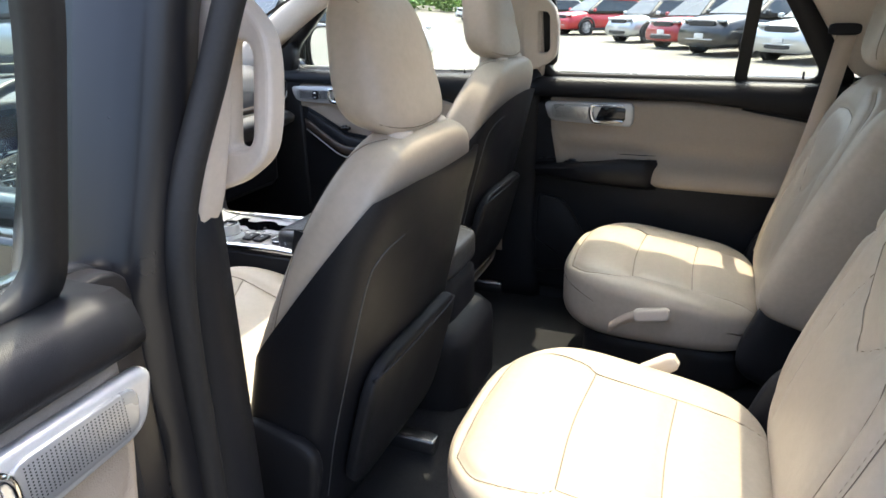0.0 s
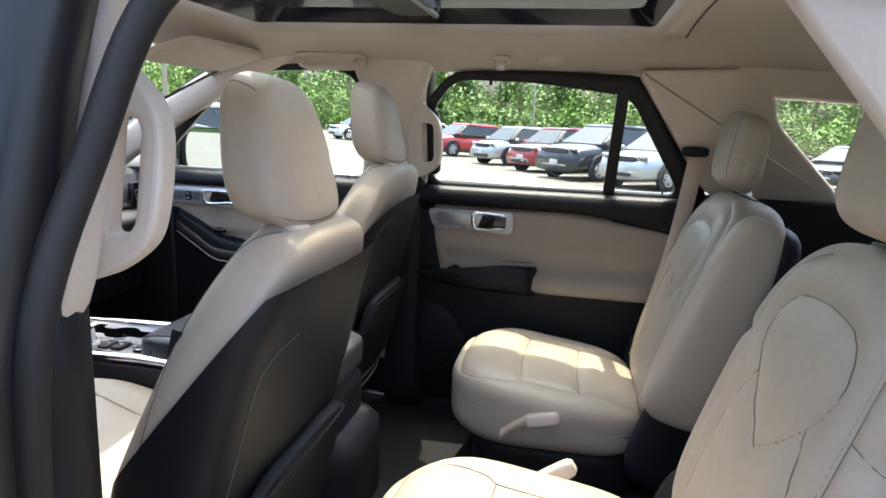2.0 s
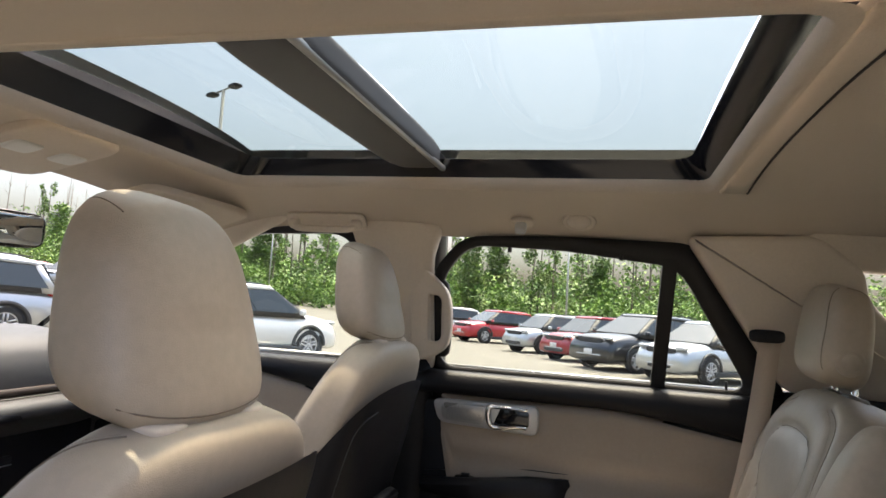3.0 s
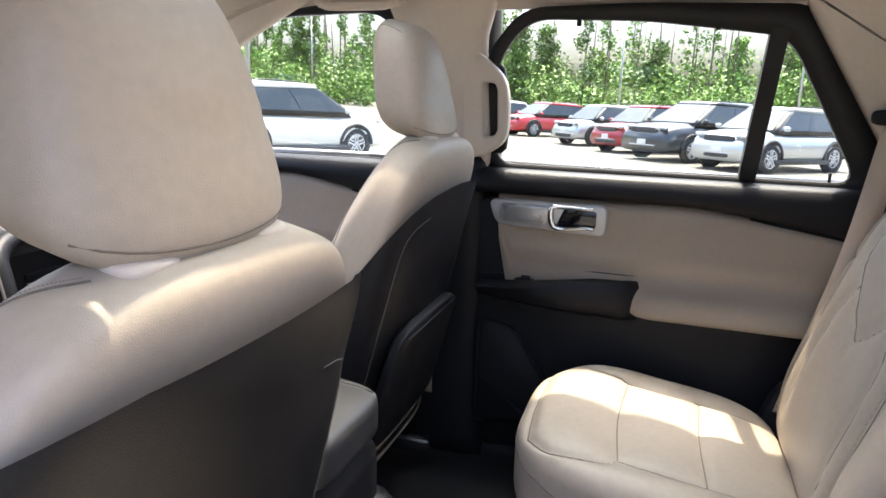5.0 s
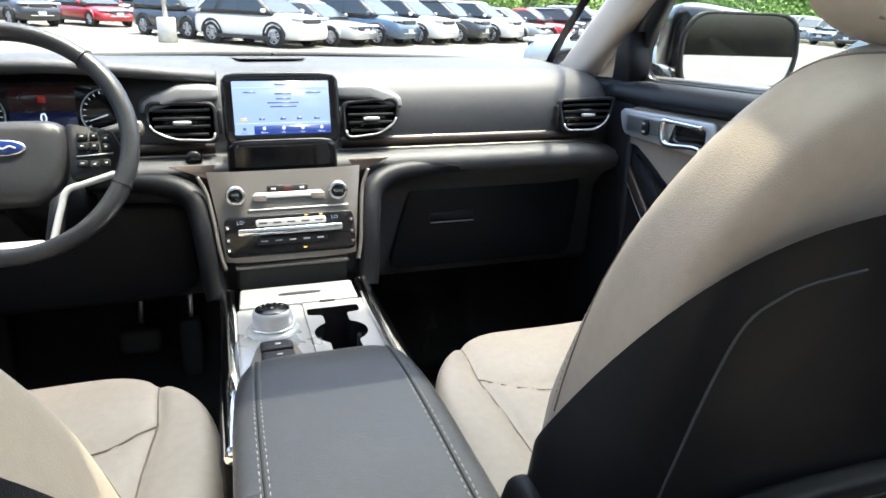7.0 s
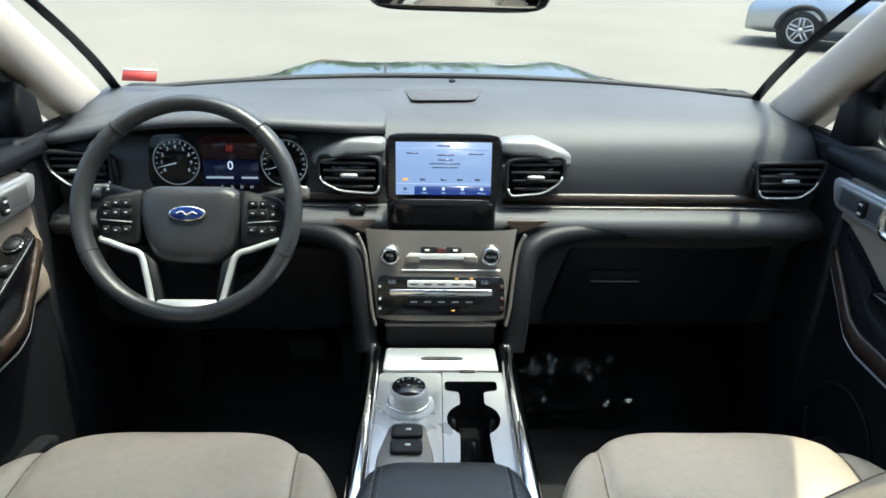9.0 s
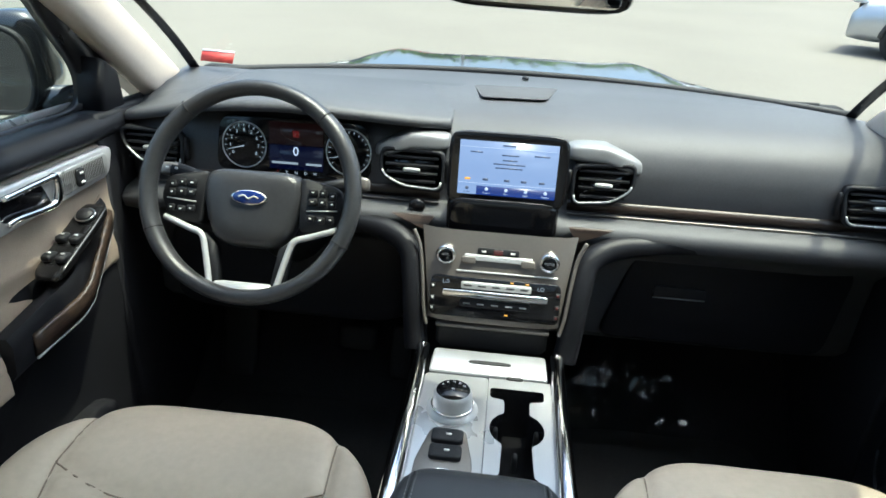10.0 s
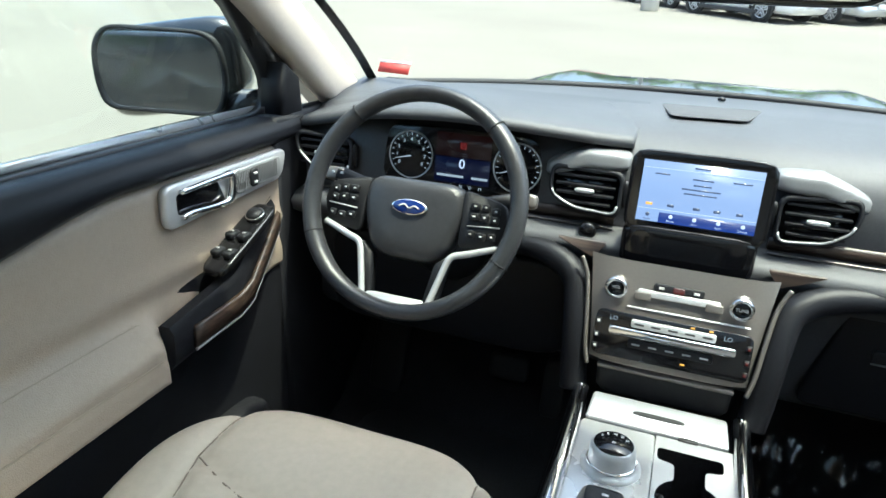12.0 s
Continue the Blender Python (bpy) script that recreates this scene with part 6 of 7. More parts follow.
def rear_seat(x, dy, dz, label):
    """A second-row captain's chair."""
    t = thing("captain_chair", label, "car seat", pose(x, dy, dz), group="second-row seats")
    lines = [[(-0.168, -0.462), (0, -0.452), (0.168, -0.462)], [(-0.166, -0.610), (0, -0.604), (0.166, -0.610)], [(-0.15, -0.302), (0, -0.292), (0.15, -0.302)]]
    for k in (-1, 1):
        lines += [[(k * 0.160, -0.77), (k * 0.166, -0.60), (k * 0.168, -0.462)], [(k * 0.168, -0.462), (k * 0.192, -0.43), (k * 0.196, -0.35), (k * 0.15, -0.302)]]
    dip = grooved(lines, 0.007, 0.008, 0.005)

    def cush(v):
        u, w = v.x / 0.26, v.y / 0.27
        top = 1 if v.z > 0 else 0
        z = v.z + (0.016 * abs(u) ** 3 - 0.010 * (1 - u * u) + 0.035 * w) * top
        px, py = v.x * (1 - 0.13 * max(0, w) ** 3), v.y - 0.045 * abs(u) ** 3 * max(0, w)
        if top:
            z += dip(px, py - 0.525)
        return (px, py, z)
    c = part("seat_cushion", sbox((0.52, 0.52, 0.17), 4.2, 48, cush, at=(0, -0.525, 0.672)), LEATHER, t, "beige leather cushion")
    seams(c, lines, 0.76, (0, 0, 1))
    stitch(c, [(-0.24, -0.33, 0.72), (-0.15, -0.285, 0.72), (0.0, -0.275, 0.72), (0.15, -0.285, 0.72), (0.24, -0.33, 0.72)], (0, 1, 0.4), SEAM, 0.0010)
    part("seat_base", sbox((0.46, 0.44, 0.14), 6, 8, at=(0, -0.56, 0.545)), BLACK_PLASTIC, t, "black seat base")
    part("foot_rail", rbox((0.42, 0.42, 0.09), 0.02, at=(0, -0.60, 0.46)), BLACK_PLASTIC, t)
    B = lean(17, -0.800, 0.70)
    blines = []
    for k in (-1, 1):
        blines += [[(0, 0.485), (k * 0.09, 0.475), (k * 0.135, 0.435), (k * 0.130, 0.38), (k * 0.07, 0.315), (0, 0.265)], [(k * 0.10, 0.545), (k * 0.170, 0.51), (k * 0.196, 0.40), (k * 0.205, 0.12), (k * 0.20, 0.02)],
                   [(k * 0.105, 0.345), (k * 0.145, 0.25), (k * 0.150, 0.05)], [(k * 0.198, 0.38), (k * 0.25, 0.375)]]
    bdip = grooved(blines, 0.006, 0.008, 0.005)

    def back(v):
        h = (v.z + 0.29) / 0.58
        f = 1.0 - 0.20 * max(0, h - 0.5) ** 1.5 * 1.6
        front = 1 if v.y > 0 else 0
        b = 0.025 * abs(v.x / 0.26) ** 2.5 * front * (1 - 0.5 * h)
        px, pz = v.x * f, v.z - 0.02 * (abs(v.x) / 0.2) ** 2.6 * max(0, h - 0.55)
        if front:
            b += bdip(px, pz + 0.275)
        return (px, v.y + b, pz)
    rest = part("backrest", sbox((0.52, 0.17, 0.60), 4.2, 48, back, at=(0, -0.03, 0.275)), LEATHER, t, "beige leather backrest", m=B)
    seams(rest, blines, 0.05, (0, 1, 0.1), True)
    for k in (-1, 1):
        stitch(rest, [(k * 0.094, 0.035, 0.54), (k * 0.164, 0.05, 0.505), (k * 0.190, 0.062, 0.40), (k * 0.199, 0.072, 0.12), (k * 0.195, 0.07, 0.02)], (0, 1, 0.1), THREAD, 0.0005, "stitching", 12, True)
    part("back_shell", sbox((0.50, 0.06, 0.58), 5, 10, at=(0, -0.105, 0.25)), BLACK_SOFT, t, "black back of the seat", m=B)
    for k in (-1, 1):
        part("hinge_cover", sbox((0.06, 0.20, 0.24), 3.5, 10, at=(k * 0.255, -0.045, -0.02)), BLACK_PLASTIC, t, "black plastic hinge cover", m=B)
    hr = part("headrest", sbox((0.212, 0.098, 0.185), 3.6, 24, lambda v: (v.x * (1 - 0.8 * v.z), v.y * (1 - 0.8 * v.z) + 0.18 * v.z, v.z), at=(0, 0.040, 0.676)), LEATHER, t, "beige leather headrest", m=B)
    for k in (-1, 1):
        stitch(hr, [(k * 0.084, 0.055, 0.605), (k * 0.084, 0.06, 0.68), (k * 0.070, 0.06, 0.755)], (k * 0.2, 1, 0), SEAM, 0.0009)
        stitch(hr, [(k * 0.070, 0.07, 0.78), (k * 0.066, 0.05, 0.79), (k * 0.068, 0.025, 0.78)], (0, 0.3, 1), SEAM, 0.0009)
        part("post", tube([(k * 0.055, -0.01, 0.53), (k * 0.055, -0.015, 0.57), (k * 0.055, 0.02, 0.65)], 0.0065, 10), CHROME, hr, "bright steel post")
        part("post_collar", sbox((0.05, 0.04, 0.014), 4, 6, at=(k * 0.055, -0.012, 0.573)), PEWTER, hr)
    part("fold_button", lathe([(0.0, 0.006), (0.014, 0.006), (0.016, 0.003), (0.018, 0.004), (0.024, 0.003), (0.026, -0.004)], 20, "x", (0, 0, 0)), LEATHER, hr, "round release button", m=pose(-0.104, 0.03, 0.632, 0, 0, 180))
    return t


driver = front_seat(-0.400, -0.059, 0.008, "beige leather driver's seat with black back panel", 0.045)
seat = front_seat(0.430, 0.046, 0.045, "beige leather front passenger seat with black back panel", 0.045, 0.020)
for c in seat.children:
    if c.name.startswith("seat_cushion"):
        c.matrix_basis = pose(0, -0.076, -0.059)
driver_back = [c for c in driver.children if c.name.startswith("backrest")][0]
spot = on_surface(driver_back, [(-0.5, 0.030, 0.405)], (-1, 0, 0))[0]
part("airbag_tag", rbox((0.003, 0.016, 0.040), 0.001, at=spot), BLACK_PLASTIC, driver_back, "small dark sewn tag")
seat = rear_seat(-0.42, -0.035, 0.010, "beige leather second-row captain's chair in sunlight")
seat = tagged(copy_thing(seat, pose(0.44, -0.035, 0)), "beige leather second-row captain's chair with folded armrest")
part("side_armrest", sbox((0.085, 0.15, 0.50), 4, 12, lambda v: (v.x, v.y * (1 - 0.25 * (v.z / 0.25)), v.z), at=(-0.305, 0.005, 0.30)), LEATHER, seat, "beige leather armrest folded up beside the backrest", m=lean(17, -0.800, 0.70))


# ---- belts ----
def strap(pts, width, across, n=8, mat=None):
    """A flat webbing strip along a line; across: which way its width lies."""
    path = curve_pts(pts, n)
    w = Vector(across).normalized() * width / 2
    rings = []
    for i, p in enumerate(path):
        d = (path[min(i + 1, len(path) - 1)] - path[max(i - 1, 0)]).normalized()
        t = d.cross(w).normalized() * 0.0012
        rings.append([p - w - t, p + w - t, p + w + t, p - w + t])
    return loft(rings)


def buckle(x, y, z, tilt, roll, label):
    b = thing("belt_buckle", label, "belt buckle", pose(x, y, z, tilt, roll, 0))
    part("head", sbox((0.026, 0.034, 0.082), 6, 6), BEIGE_PLASTIC, b, "beige plastic buckle head")
    part("button", rbox((0.018, 0.022, 0.006), 0.002, at=(0, 0, 0.040)), BEIGE_PLASTIC, b)
    part("stem", strap([(0, 0, -0.035), (0, -0.01, -0.07), (0, -0.03, -0.11)], 0.03, (0, 1, 0.3)), STRAP, b)
    return b


buckle(-0.135, -0.600, 0.735, 55, 0, "beige belt buckle standing beside the cushion")
buckle(0.175, -0.560, 0.700, 78, 8, "beige belt buckle lying against the cushion side")
belt = thing("seat_belt", "beige seat belt hanging from the rear pillar", "seat belt")
part("webbing", strap([(0.655, -0.93, 1.33), (0.66, -0.90, 1.10), (0.665, -0.86, 0.90), (0.66, -0.82, 0.72)], 0.046, (0.25, 1, 0)), STRAP, belt)
part("guide", sbox((0.02, 0.075, 0.03), 4, 6, at=(0.665, -0.925, 1.345)), BLACK_PLASTIC, belt, "dark belt guide slot")
belt = thing("seat_belt", "beige seat belt with a plastic latch, beside the seat", "seat belt")
part("webbing", strap([(-0.70, -1.045, 1.45), (-0.735, -0.975, 1.28), (-0.765, -0.900, 1.05), (-0.775, -0.865, 0.92), (-0.775, -0.85, 0.80)], 0.050, (0.75, 1, 0)), STRAP, belt)
part("latch", sbox((0.018, 0.062, 0.020), 4, 8, at=(-0.768, -0.892, 1.030)), BEIGE_PLASTIC, belt, "beige latch keeper")
part("latch_plate", sbox((0.010, 0.036, 0.040), 5, 6, at=(-0.770, -0.886, 1.000)), BEIGE_PLASTIC, belt)
for s, y in ((1, 0.02), (-1, 0.02)):
    belt = thing("seat_belt", "beige front seat belt on the centre pillar", "seat belt")
    part("webbing", strap([(s * 0.665, y, 1.43), (s * 0.69, y - 0.005, 1.20), (s * 0.715, y, 0.90), (s * 0.72, y, 0.60)], 0.046, (0.1, 1, 0)), STRAP, belt)
    part("guide_loop", tube(circle(0.028, 16, "x", (s * 0.668, y, 1.445), 0.022) + circle(0.028, 16, "x", (s * 0.668, y, 1.445), 0.022)[:1], 0.006, 8), BEIGE_PLASTIC, belt, "beige belt guide loop")
    part("tongue", sbox((0.014, 0.055, 0.03), 4, 6, at=(s * 0.685, y - 0.004, 1.28)), STEEL, belt)
# third row seen behind
for x in (-0.38, 0.38):
    t = thing("third_row_seat", "dark folded third-row seat back", "car seat", group="third-row seats")
    part("backrest", sbox((0.62, 0.14, 0.50), 5, 10, at=(x, -1.62, 0.98)), BLACK_SOFT, t)
    part("seat_cushion", sbox((0.62, 0.42, 0.14), 5, 10, at=(x, -1.36, 0.80)), BLACK_SOFT, t)
# ---- outside ----
def ground_z(x, y):
    """The lot rises gently ahead of the car and falls to its right."""
    rise = 0.0018 * y * y if 0 < y < 18 else (0.583 + 0.05 * (y - 18) if y > 0 else 0.01 * y)
    return rise - 0.012 * x


bm = bmesh.new()
ds = [-400, -200, -100, -60, -40, -25, -15, -8, -4, 0, 3, 6, 9, 12, 15, 18, 22, 30, 40, 60, 100, 200, 400]
vv = {(a, b): bm.verts.new((a, b, ground_z(a, b))) for a in ds for b in ds}
for a0, a1 in zip(ds, ds[1:]):
    for b0, b1 in zip(ds, ds[1:]):
        bm.faces.new((vv[a0, b0], vv[a1, b0], vv[a1, b1], vv[a0, b1]))
ASPHALT = material("sun_bleached_asphalt", (0.135, 0.125, 0.103), rough=0.95, grain=0.10, grain_size=30, stain=0.10, stain_size=0.25, bump=0.5, bump_size=60)
solo("ground", bm, ASPHALT, "sun-bleached asphalt parking lot", "ground", "structure", smooth=False)


# ---- parked cars ----
PAINT = {}


def paint(name, color, metal=0.0, rough=0.28):
    if name not in PAINT:
        PAINT[name] = material(name + "_car_paint", color, rough=rough, metal=metal, coat=0.8, grain=0.03, grain_size=500, stain=0.03, stain_size=2)
    return PAINT[name]


TYRE = material("tyre_rubber", (0.018, 0.018, 0.018), rough=0.85, grain=0.2, grain_size=80)
ALLOY = material("alloy_rim", (0.55, 0.55, 0.56), rough=0.3, metal=0.9, grain=0.05)
CARGLASS = material("dark_car_glass", (0.035, 0.045, 0.055), rough=0.08, spec=0.5)
TRIM = material("dark_car_trim", (0.025, 0.025, 0.027), rough=0.55, grain=0.1, grain_size=100)
LAMP_CLEAR = material("headlamp_glass", (0.55, 0.57, 0.60), rough=0.12, metal=0.3)
LAMP_RED = material("tail_lamp_red", (0.35, 0.015, 0.012), rough=0.15, coat=0.5)
PLATE = material("plate_white", (0.6, 0.6, 0.6), rough=0.5)


def wheel_parts(car, x, y, r, s):
    w = part("wheel", lathe([(r * 0.66, -0.10), (r * 0.9, -0.11), (r, -0.07), (r, 0.07), (r * 0.9, 0.11), (r * 0.66, 0.10)], 24, "x", (0, 0, 0), caps=False), TYRE, car, "", m=pose(x, y, r))
    part("rim_well", lathe([(r * 0.67, 0.09 * s), (r * 0.62, 0.02 * s), (0.0, 0.02 * s)], 20, "x", (0, 0, 0), caps=False), TRIM, w)
    bm = bmesh.new()
    for k in range(5):
        a = 2 * math.pi * k / 5
        m = Matrix.Rotation(a, 4, "X") @ Matrix.Translation((0.085 * s, 0, r * 0.36))
        for dy in (-0.035, 0.035):
            rbox((0.03, 0.035, r * 0.60), 0.0, rot=m @ Matrix.Translation((0, dy, 0)), bm=bm)
    lathe([(r * 0.69, 0.095 * s), (r * 0.64, 0.105 * s), (r * 0.60, 0.09 * s)], 24, "x", (0, 0, 0), caps=False, bm=bm)
    lathe([(r * 0.16, 0.06 * s), (r * 0.14, 0.105 * s), (0.0, 0.11 * s)], 12, "x", (0, 0, 0), caps=False, bm=bm)
    part("rim", bm, ALLOY, w, "silver alloy rim")


def parked_car(label, col, x, y, heading, L=4.5, W=1.85, H=1.66, kind="suv"):
    """A parked car. heading: degrees from +y, turning towards -x; its nose points there."""
    g = ground_z(x, y)
    tilt = Matrix.Translation((x, y, g)) @ Matrix.Rotation(math.atan(ground_z(x, y + 1) - ground_z(x, y)), 4, "X") @ Matrix.Rotation(math.atan(0.012), 4, "Y")
    car = thing("parked_car", label, "car", tilt @ Matrix.Rotation(radians(heading), 4, "Z"), group="parked cars")
    r = 0.36 if kind != "sedan" else 0.33
    belt = H * (0.625 if kind != "sedan" else 0.645)
    hood = H * (0.645 if kind != "sedan" else 0.60)
    hl, hw = L / 2, W / 2

    def top(t):
        """Height of the lower body's upper edge; t from -1 at the tail to 1 at the nose."""
        if t > 0.45:
            return hood - 0.15 * ((t - 0.45) / 0.55) ** 2 - 0.20 * max(0, (t - 0.88) / 0.12) ** 2
        return belt + 0.03 * (-t) if t > -0.9 else belt + 0.03 - 0.12 * ((-t - 0.9) / 0.1)

    rings = []
    for i in range(23):
        t = -1 + 2 * i / 22
        z1, z0 = top(t), 0.24 + 0.05 * max(0, abs(t) - 0.9) * 10 * 0.6
        w = hw * (1 - 0.05 * abs(t) ** 3 - 0.13 * max(0, (abs(t) - 0.85) / 0.15) ** 2)
        ring = []
        for k in range(20):
            a = 2 * math.pi * k / 20
            c, q = math.cos(a), math.sin(a)
            e = 0.42
            ring.append(Vector((w * math.copysign(abs(c) ** e, c) * (1 - 0.06 * max(0, q)), hl * t, (z0 + z1) / 2 + (z1 - z0) / 2 * math.copysign(abs(q) ** e, q))))
        rings.append(ring)
    body = part("body", loft(rings), col, car)
    # cabin
    cab = {"suv": (0.57, 0.14, -0.72, -0.95), "sedan": (0.46, 0.02, -0.34, -0.82), "hatch": (0.62, 0.26, -0.80, -0.95)}[kind]
    fb, ft, rt, rb = (c * hl for c in cab)
    roof = H
    wb, wt = hw * 0.955, hw * 0.72

    def cab_w(t):
        return wb + (wt - wb) * t

    def cab_y(f, t):
        return (fb + (ft - fb) * t) if f else (rb + (rt - rb) * t)

    rings = []
    for j in range(7):
        t = j / 6
        z = belt - 0.06 + (roof - belt + 0.06) * (math.sin(t * math.pi / 2) ** 0.9)
        tt = (z - belt) / (roof - belt)
        f, b, w = cab_y(True, max(0, tt)), cab_y(False, max(0, tt)), cab_w(max(0, tt))
        rings.append([Vector((p.x, p.y, z - 0.09 * max(0.0, tt) * max(0.0, (ft - p.y) / (ft - rb)) ** 1.5)) for p in smooth_poly([(-w, b), (w, b), (w, f), (-w, f)], 0.16, 4)])
    rings.append([Vector((p.x * 0.6, p.y * 0.8 + (rings[-1][0].y) * 0.0, roof + 0.015)) for p in rings[-1]])
    part("greenhouse", loft(rings[:5]), TRIM, car, "dark window surround")
    part("roof", loft([[p + (p - Vector((0, (ft + rt) / 2, p.z))) * 0.012 for p in r] for r in rings[4:]]), col, car)
    for s in (-1, 1):
        q = [(cab_y(False, -0.1) + 0.02, -0.1), (cab_y(False, -0.1) + 0.34, -0.1), (cab_y(False, 0.9) + 0.12, 0.85), (cab_y(False, 0.9) + 0.0, 0.85)]
        part("rear_pillar", loft([[Vector((s * (cab_w(max(0, t)) + o), y, belt + (roof - belt - 0.07) * t)) for y, t in q] for o in (-0.02, 0.022)]), col, car)
    lo, hi = 0.08, 0.84
    zz = lambda t: belt + (roof - belt) * t
    for s in (-1, 1):
        f0, f1 = cab_y(True, lo) - 0.14, cab_y(True, hi) - 0.08
        b0, b1 = cab_y(False, lo) + 0.15, cab_y(False, hi) + 0.16
        cuts = [0, 0.40, 0.74, 1.0]
        for a, b in zip(cuts, cuts[1:]):
            q = [(f0 + (b0 - f0) * a - 0.008, lo), (f0 + (b0 - f0) * b + 0.008, lo), (f1 + (b1 - f1) * b + 0.008, hi - 0.10 * b), (f1 + (b1 - f1) * a - 0.008, hi - 0.10 * a)]
            bm = bmesh.new()
            loft([[Vector((s * (cab_w(t) + o), y, zz(t))) for y, t in q] for o in (0.0, 0.012)], bm=bm)
            part("side_window", bm, CARGLASS, car, "dark side window", smooth=False)
        part("sill_trim", rbox((0.05, L * 0.52, 0.13), 0.02, at=(s * hw * 0.985, 0, 0.28)), TRIM, car)
        for y in (L * 0.295, -L * 0.30):
            arch = [Vector((s * (hw * 0.985), y + (r + 0.075) * math.cos(a), r + (r + 0.075) * math.sin(a))) for a in (math.pi * (k / 14) for k in range(15))]
            part("wheel_arch", tube(arch, 0.045, 6), TRIM if kind != "sedan" else col, car)
            part("arch_shadow", lathe([(r + 0.06, -0.02), (r + 0.06, 0.012)], 24, "x", (s * hw * 0.965, y, r)), TRIM, car)
            wheel_parts(car, s * (hw - 0.10), y, r, s)
        part("door_mirror", sbox((0.16, 0.12, 0.13), 3.5, 5, at=(s * (hw + 0.08), fb - 0.28, belt + 0.08)), col, car)
        hlamp = part("headlamp", sbox((0.40, 0.22, 0.10), 3.5, 6, lambda v: (v.x, v.y - 0.5 * s * v.x * s * (1 if v.x * s > 0 else 0.2), v.z), at=(s * hw * 0.68, hl * 0.945, hood - 0.16)), LAMP_CLEAR, car, "clear headlamp")
        part("tail_lamp", sbox((0.34, 0.22, 0.12), 3.5, 6, lambda v: (v.x, v.y + 0.6 * v.x * s * (1 if v.x * s > 0 else 0.1), v.z), at=(s * hw * 0.72, -hl * 0.945, belt - 0.06)), LAMP_RED, car, "red tail lamp")
        part("roof_rail", tube([(s * wt * 0.93, ft - 0.15, roof + 0.02), (s * wt * 0.95, (ft + rt) / 2, roof + 0.045), (s * wt * 0.93, rt + 0.15, roof + 0.02)], 0.016, 6), TRIM if kind != "sedan" else col, car)
    bm = bmesh.new()
    loft([[Vector((u * (cab_w(t) - 0.10), cab_y(True, t) + o, zz(t) + o * 0.5)) for u, t in ((-1, 0.06), (1, 0.06), (1, 0.86), (-1, 0.86))] for o in (0.0, 0.014)], bm=bm)
    part("windscreen", bm, CARGLASS, car, "dark windscreen", smooth=False)
    bm = bmesh.new()
    loft([[Vector((u * (cab_w(t) - 0.12), cab_y(False, t) - o, zz(t) + o * 0.3)) for u, t in ((-1, 0.12), (1, 0.12), (1, 0.84), (-1, 0.84))] for o in (0.0, 0.014)], bm=bm)
    part("rear_window", bm, CARGLASS, car, smooth=False)
    part("grille", sbox((W * 0.50, 0.10, 0.16), 5, 6, at=(0, hl * 0.972, hood - 0.24)), TRIM, car, "dark grille")
    part("front_bumper", sbox((W * 0.80, 0.16, 0.22), 4, 6, at=(0, hl * 0.965, 0.40)), TRIM, car, "dark lower bumper")
    part("bumper_bar", rbox((W * 0.50, 0.02, 0.035), 0.01, at=(0, hl * 1.0, 0.46)), LAMP_CLEAR, car)
    part("rear_bumper", sbox((W * 0.82, 0.16, 0.24), 4, 6, at=(0, -hl * 0.965, 0.42)), TRIM, car)
    part("number_plate", rbox((0.32, 0.02, 0.14), 0.004, at=(0, hl * 1.008, 0.55)), PLATE, car)
    return car


WHITE = paint("white", (0.75, 0.75, 0.74), rough=0.3)
SILVER = paint("silver", (0.50, 0.52, 0.54), 0.6)
GREY = paint("grey", (0.28, 0.30, 0.32), 0.5)
BLACK = paint("black", (0.015, 0.016, 0.02))
RED = paint("red", (0.42, 0.012, 0.018))
DARKRED = paint("dark_red", (0.28, 0.010, 0.016), 0.2)
BLUE = paint("blue_grey", (0.09, 0.13, 0.19), 0.4)
NAVY = paint("navy", (0.02, 0.03, 0.09), 0.3)
# the row to the right, parked at a slant with their noses towards us
ROW = [("silver compact SUV with dark lower trim", SILVER, 18.8, -3.3, 4.45, 1.85, 1.64, "suv"), ("glossy black three-row SUV", BLACK, 21.0, -1.6, 4.95, 1.98, 1.75, "suv"),
       ("dark red boxy hatchback", DARKRED, 23.6, -0.1, 4.2, 1.8, 1.60, "hatch"), ("light grey boxy hatchback", SILVER, 27.0, 1.8, 4.2, 1.8, 1.60, "hatch"),
       ("bright red compact SUV", RED, 32.6, 5.2, 4.6, 1.87, 1.66, "suv"), ("clean white compact SUV", WHITE, 35.5, 8.6, 4.5, 1.85, 1.66, "suv"), ("metallic grey parked saloon", GREY, 39.0, 11.4, 4.7, 1.83, 1.46, "sedan"),
       ("clean white parked hatchback", WHITE, 42.5, 14.2, 4.3, 1.8, 1.55, "hatch"), ("glossy black parked saloon", BLACK, 22.8, -9.6, 4.7, 1.83, 1.46, "sedan")]
for lab, col, x, y, L, W, H, k in ROW:
    parked_car(lab, col, x, y, 46 + random.uniform(-2, 2), L, W, H, k)
# a white crossover and a silver minivan close by
parked_car("white crossover with black wheel arches", WHITE, 12.4, 7.7, 243, 4.5, 1.85, 1.64, "suv")
parked_car("pale silver minivan with bright wheels", SILVER, 8.8, 12.8, 57, 5.0, 1.95, 1.74, "hatch")
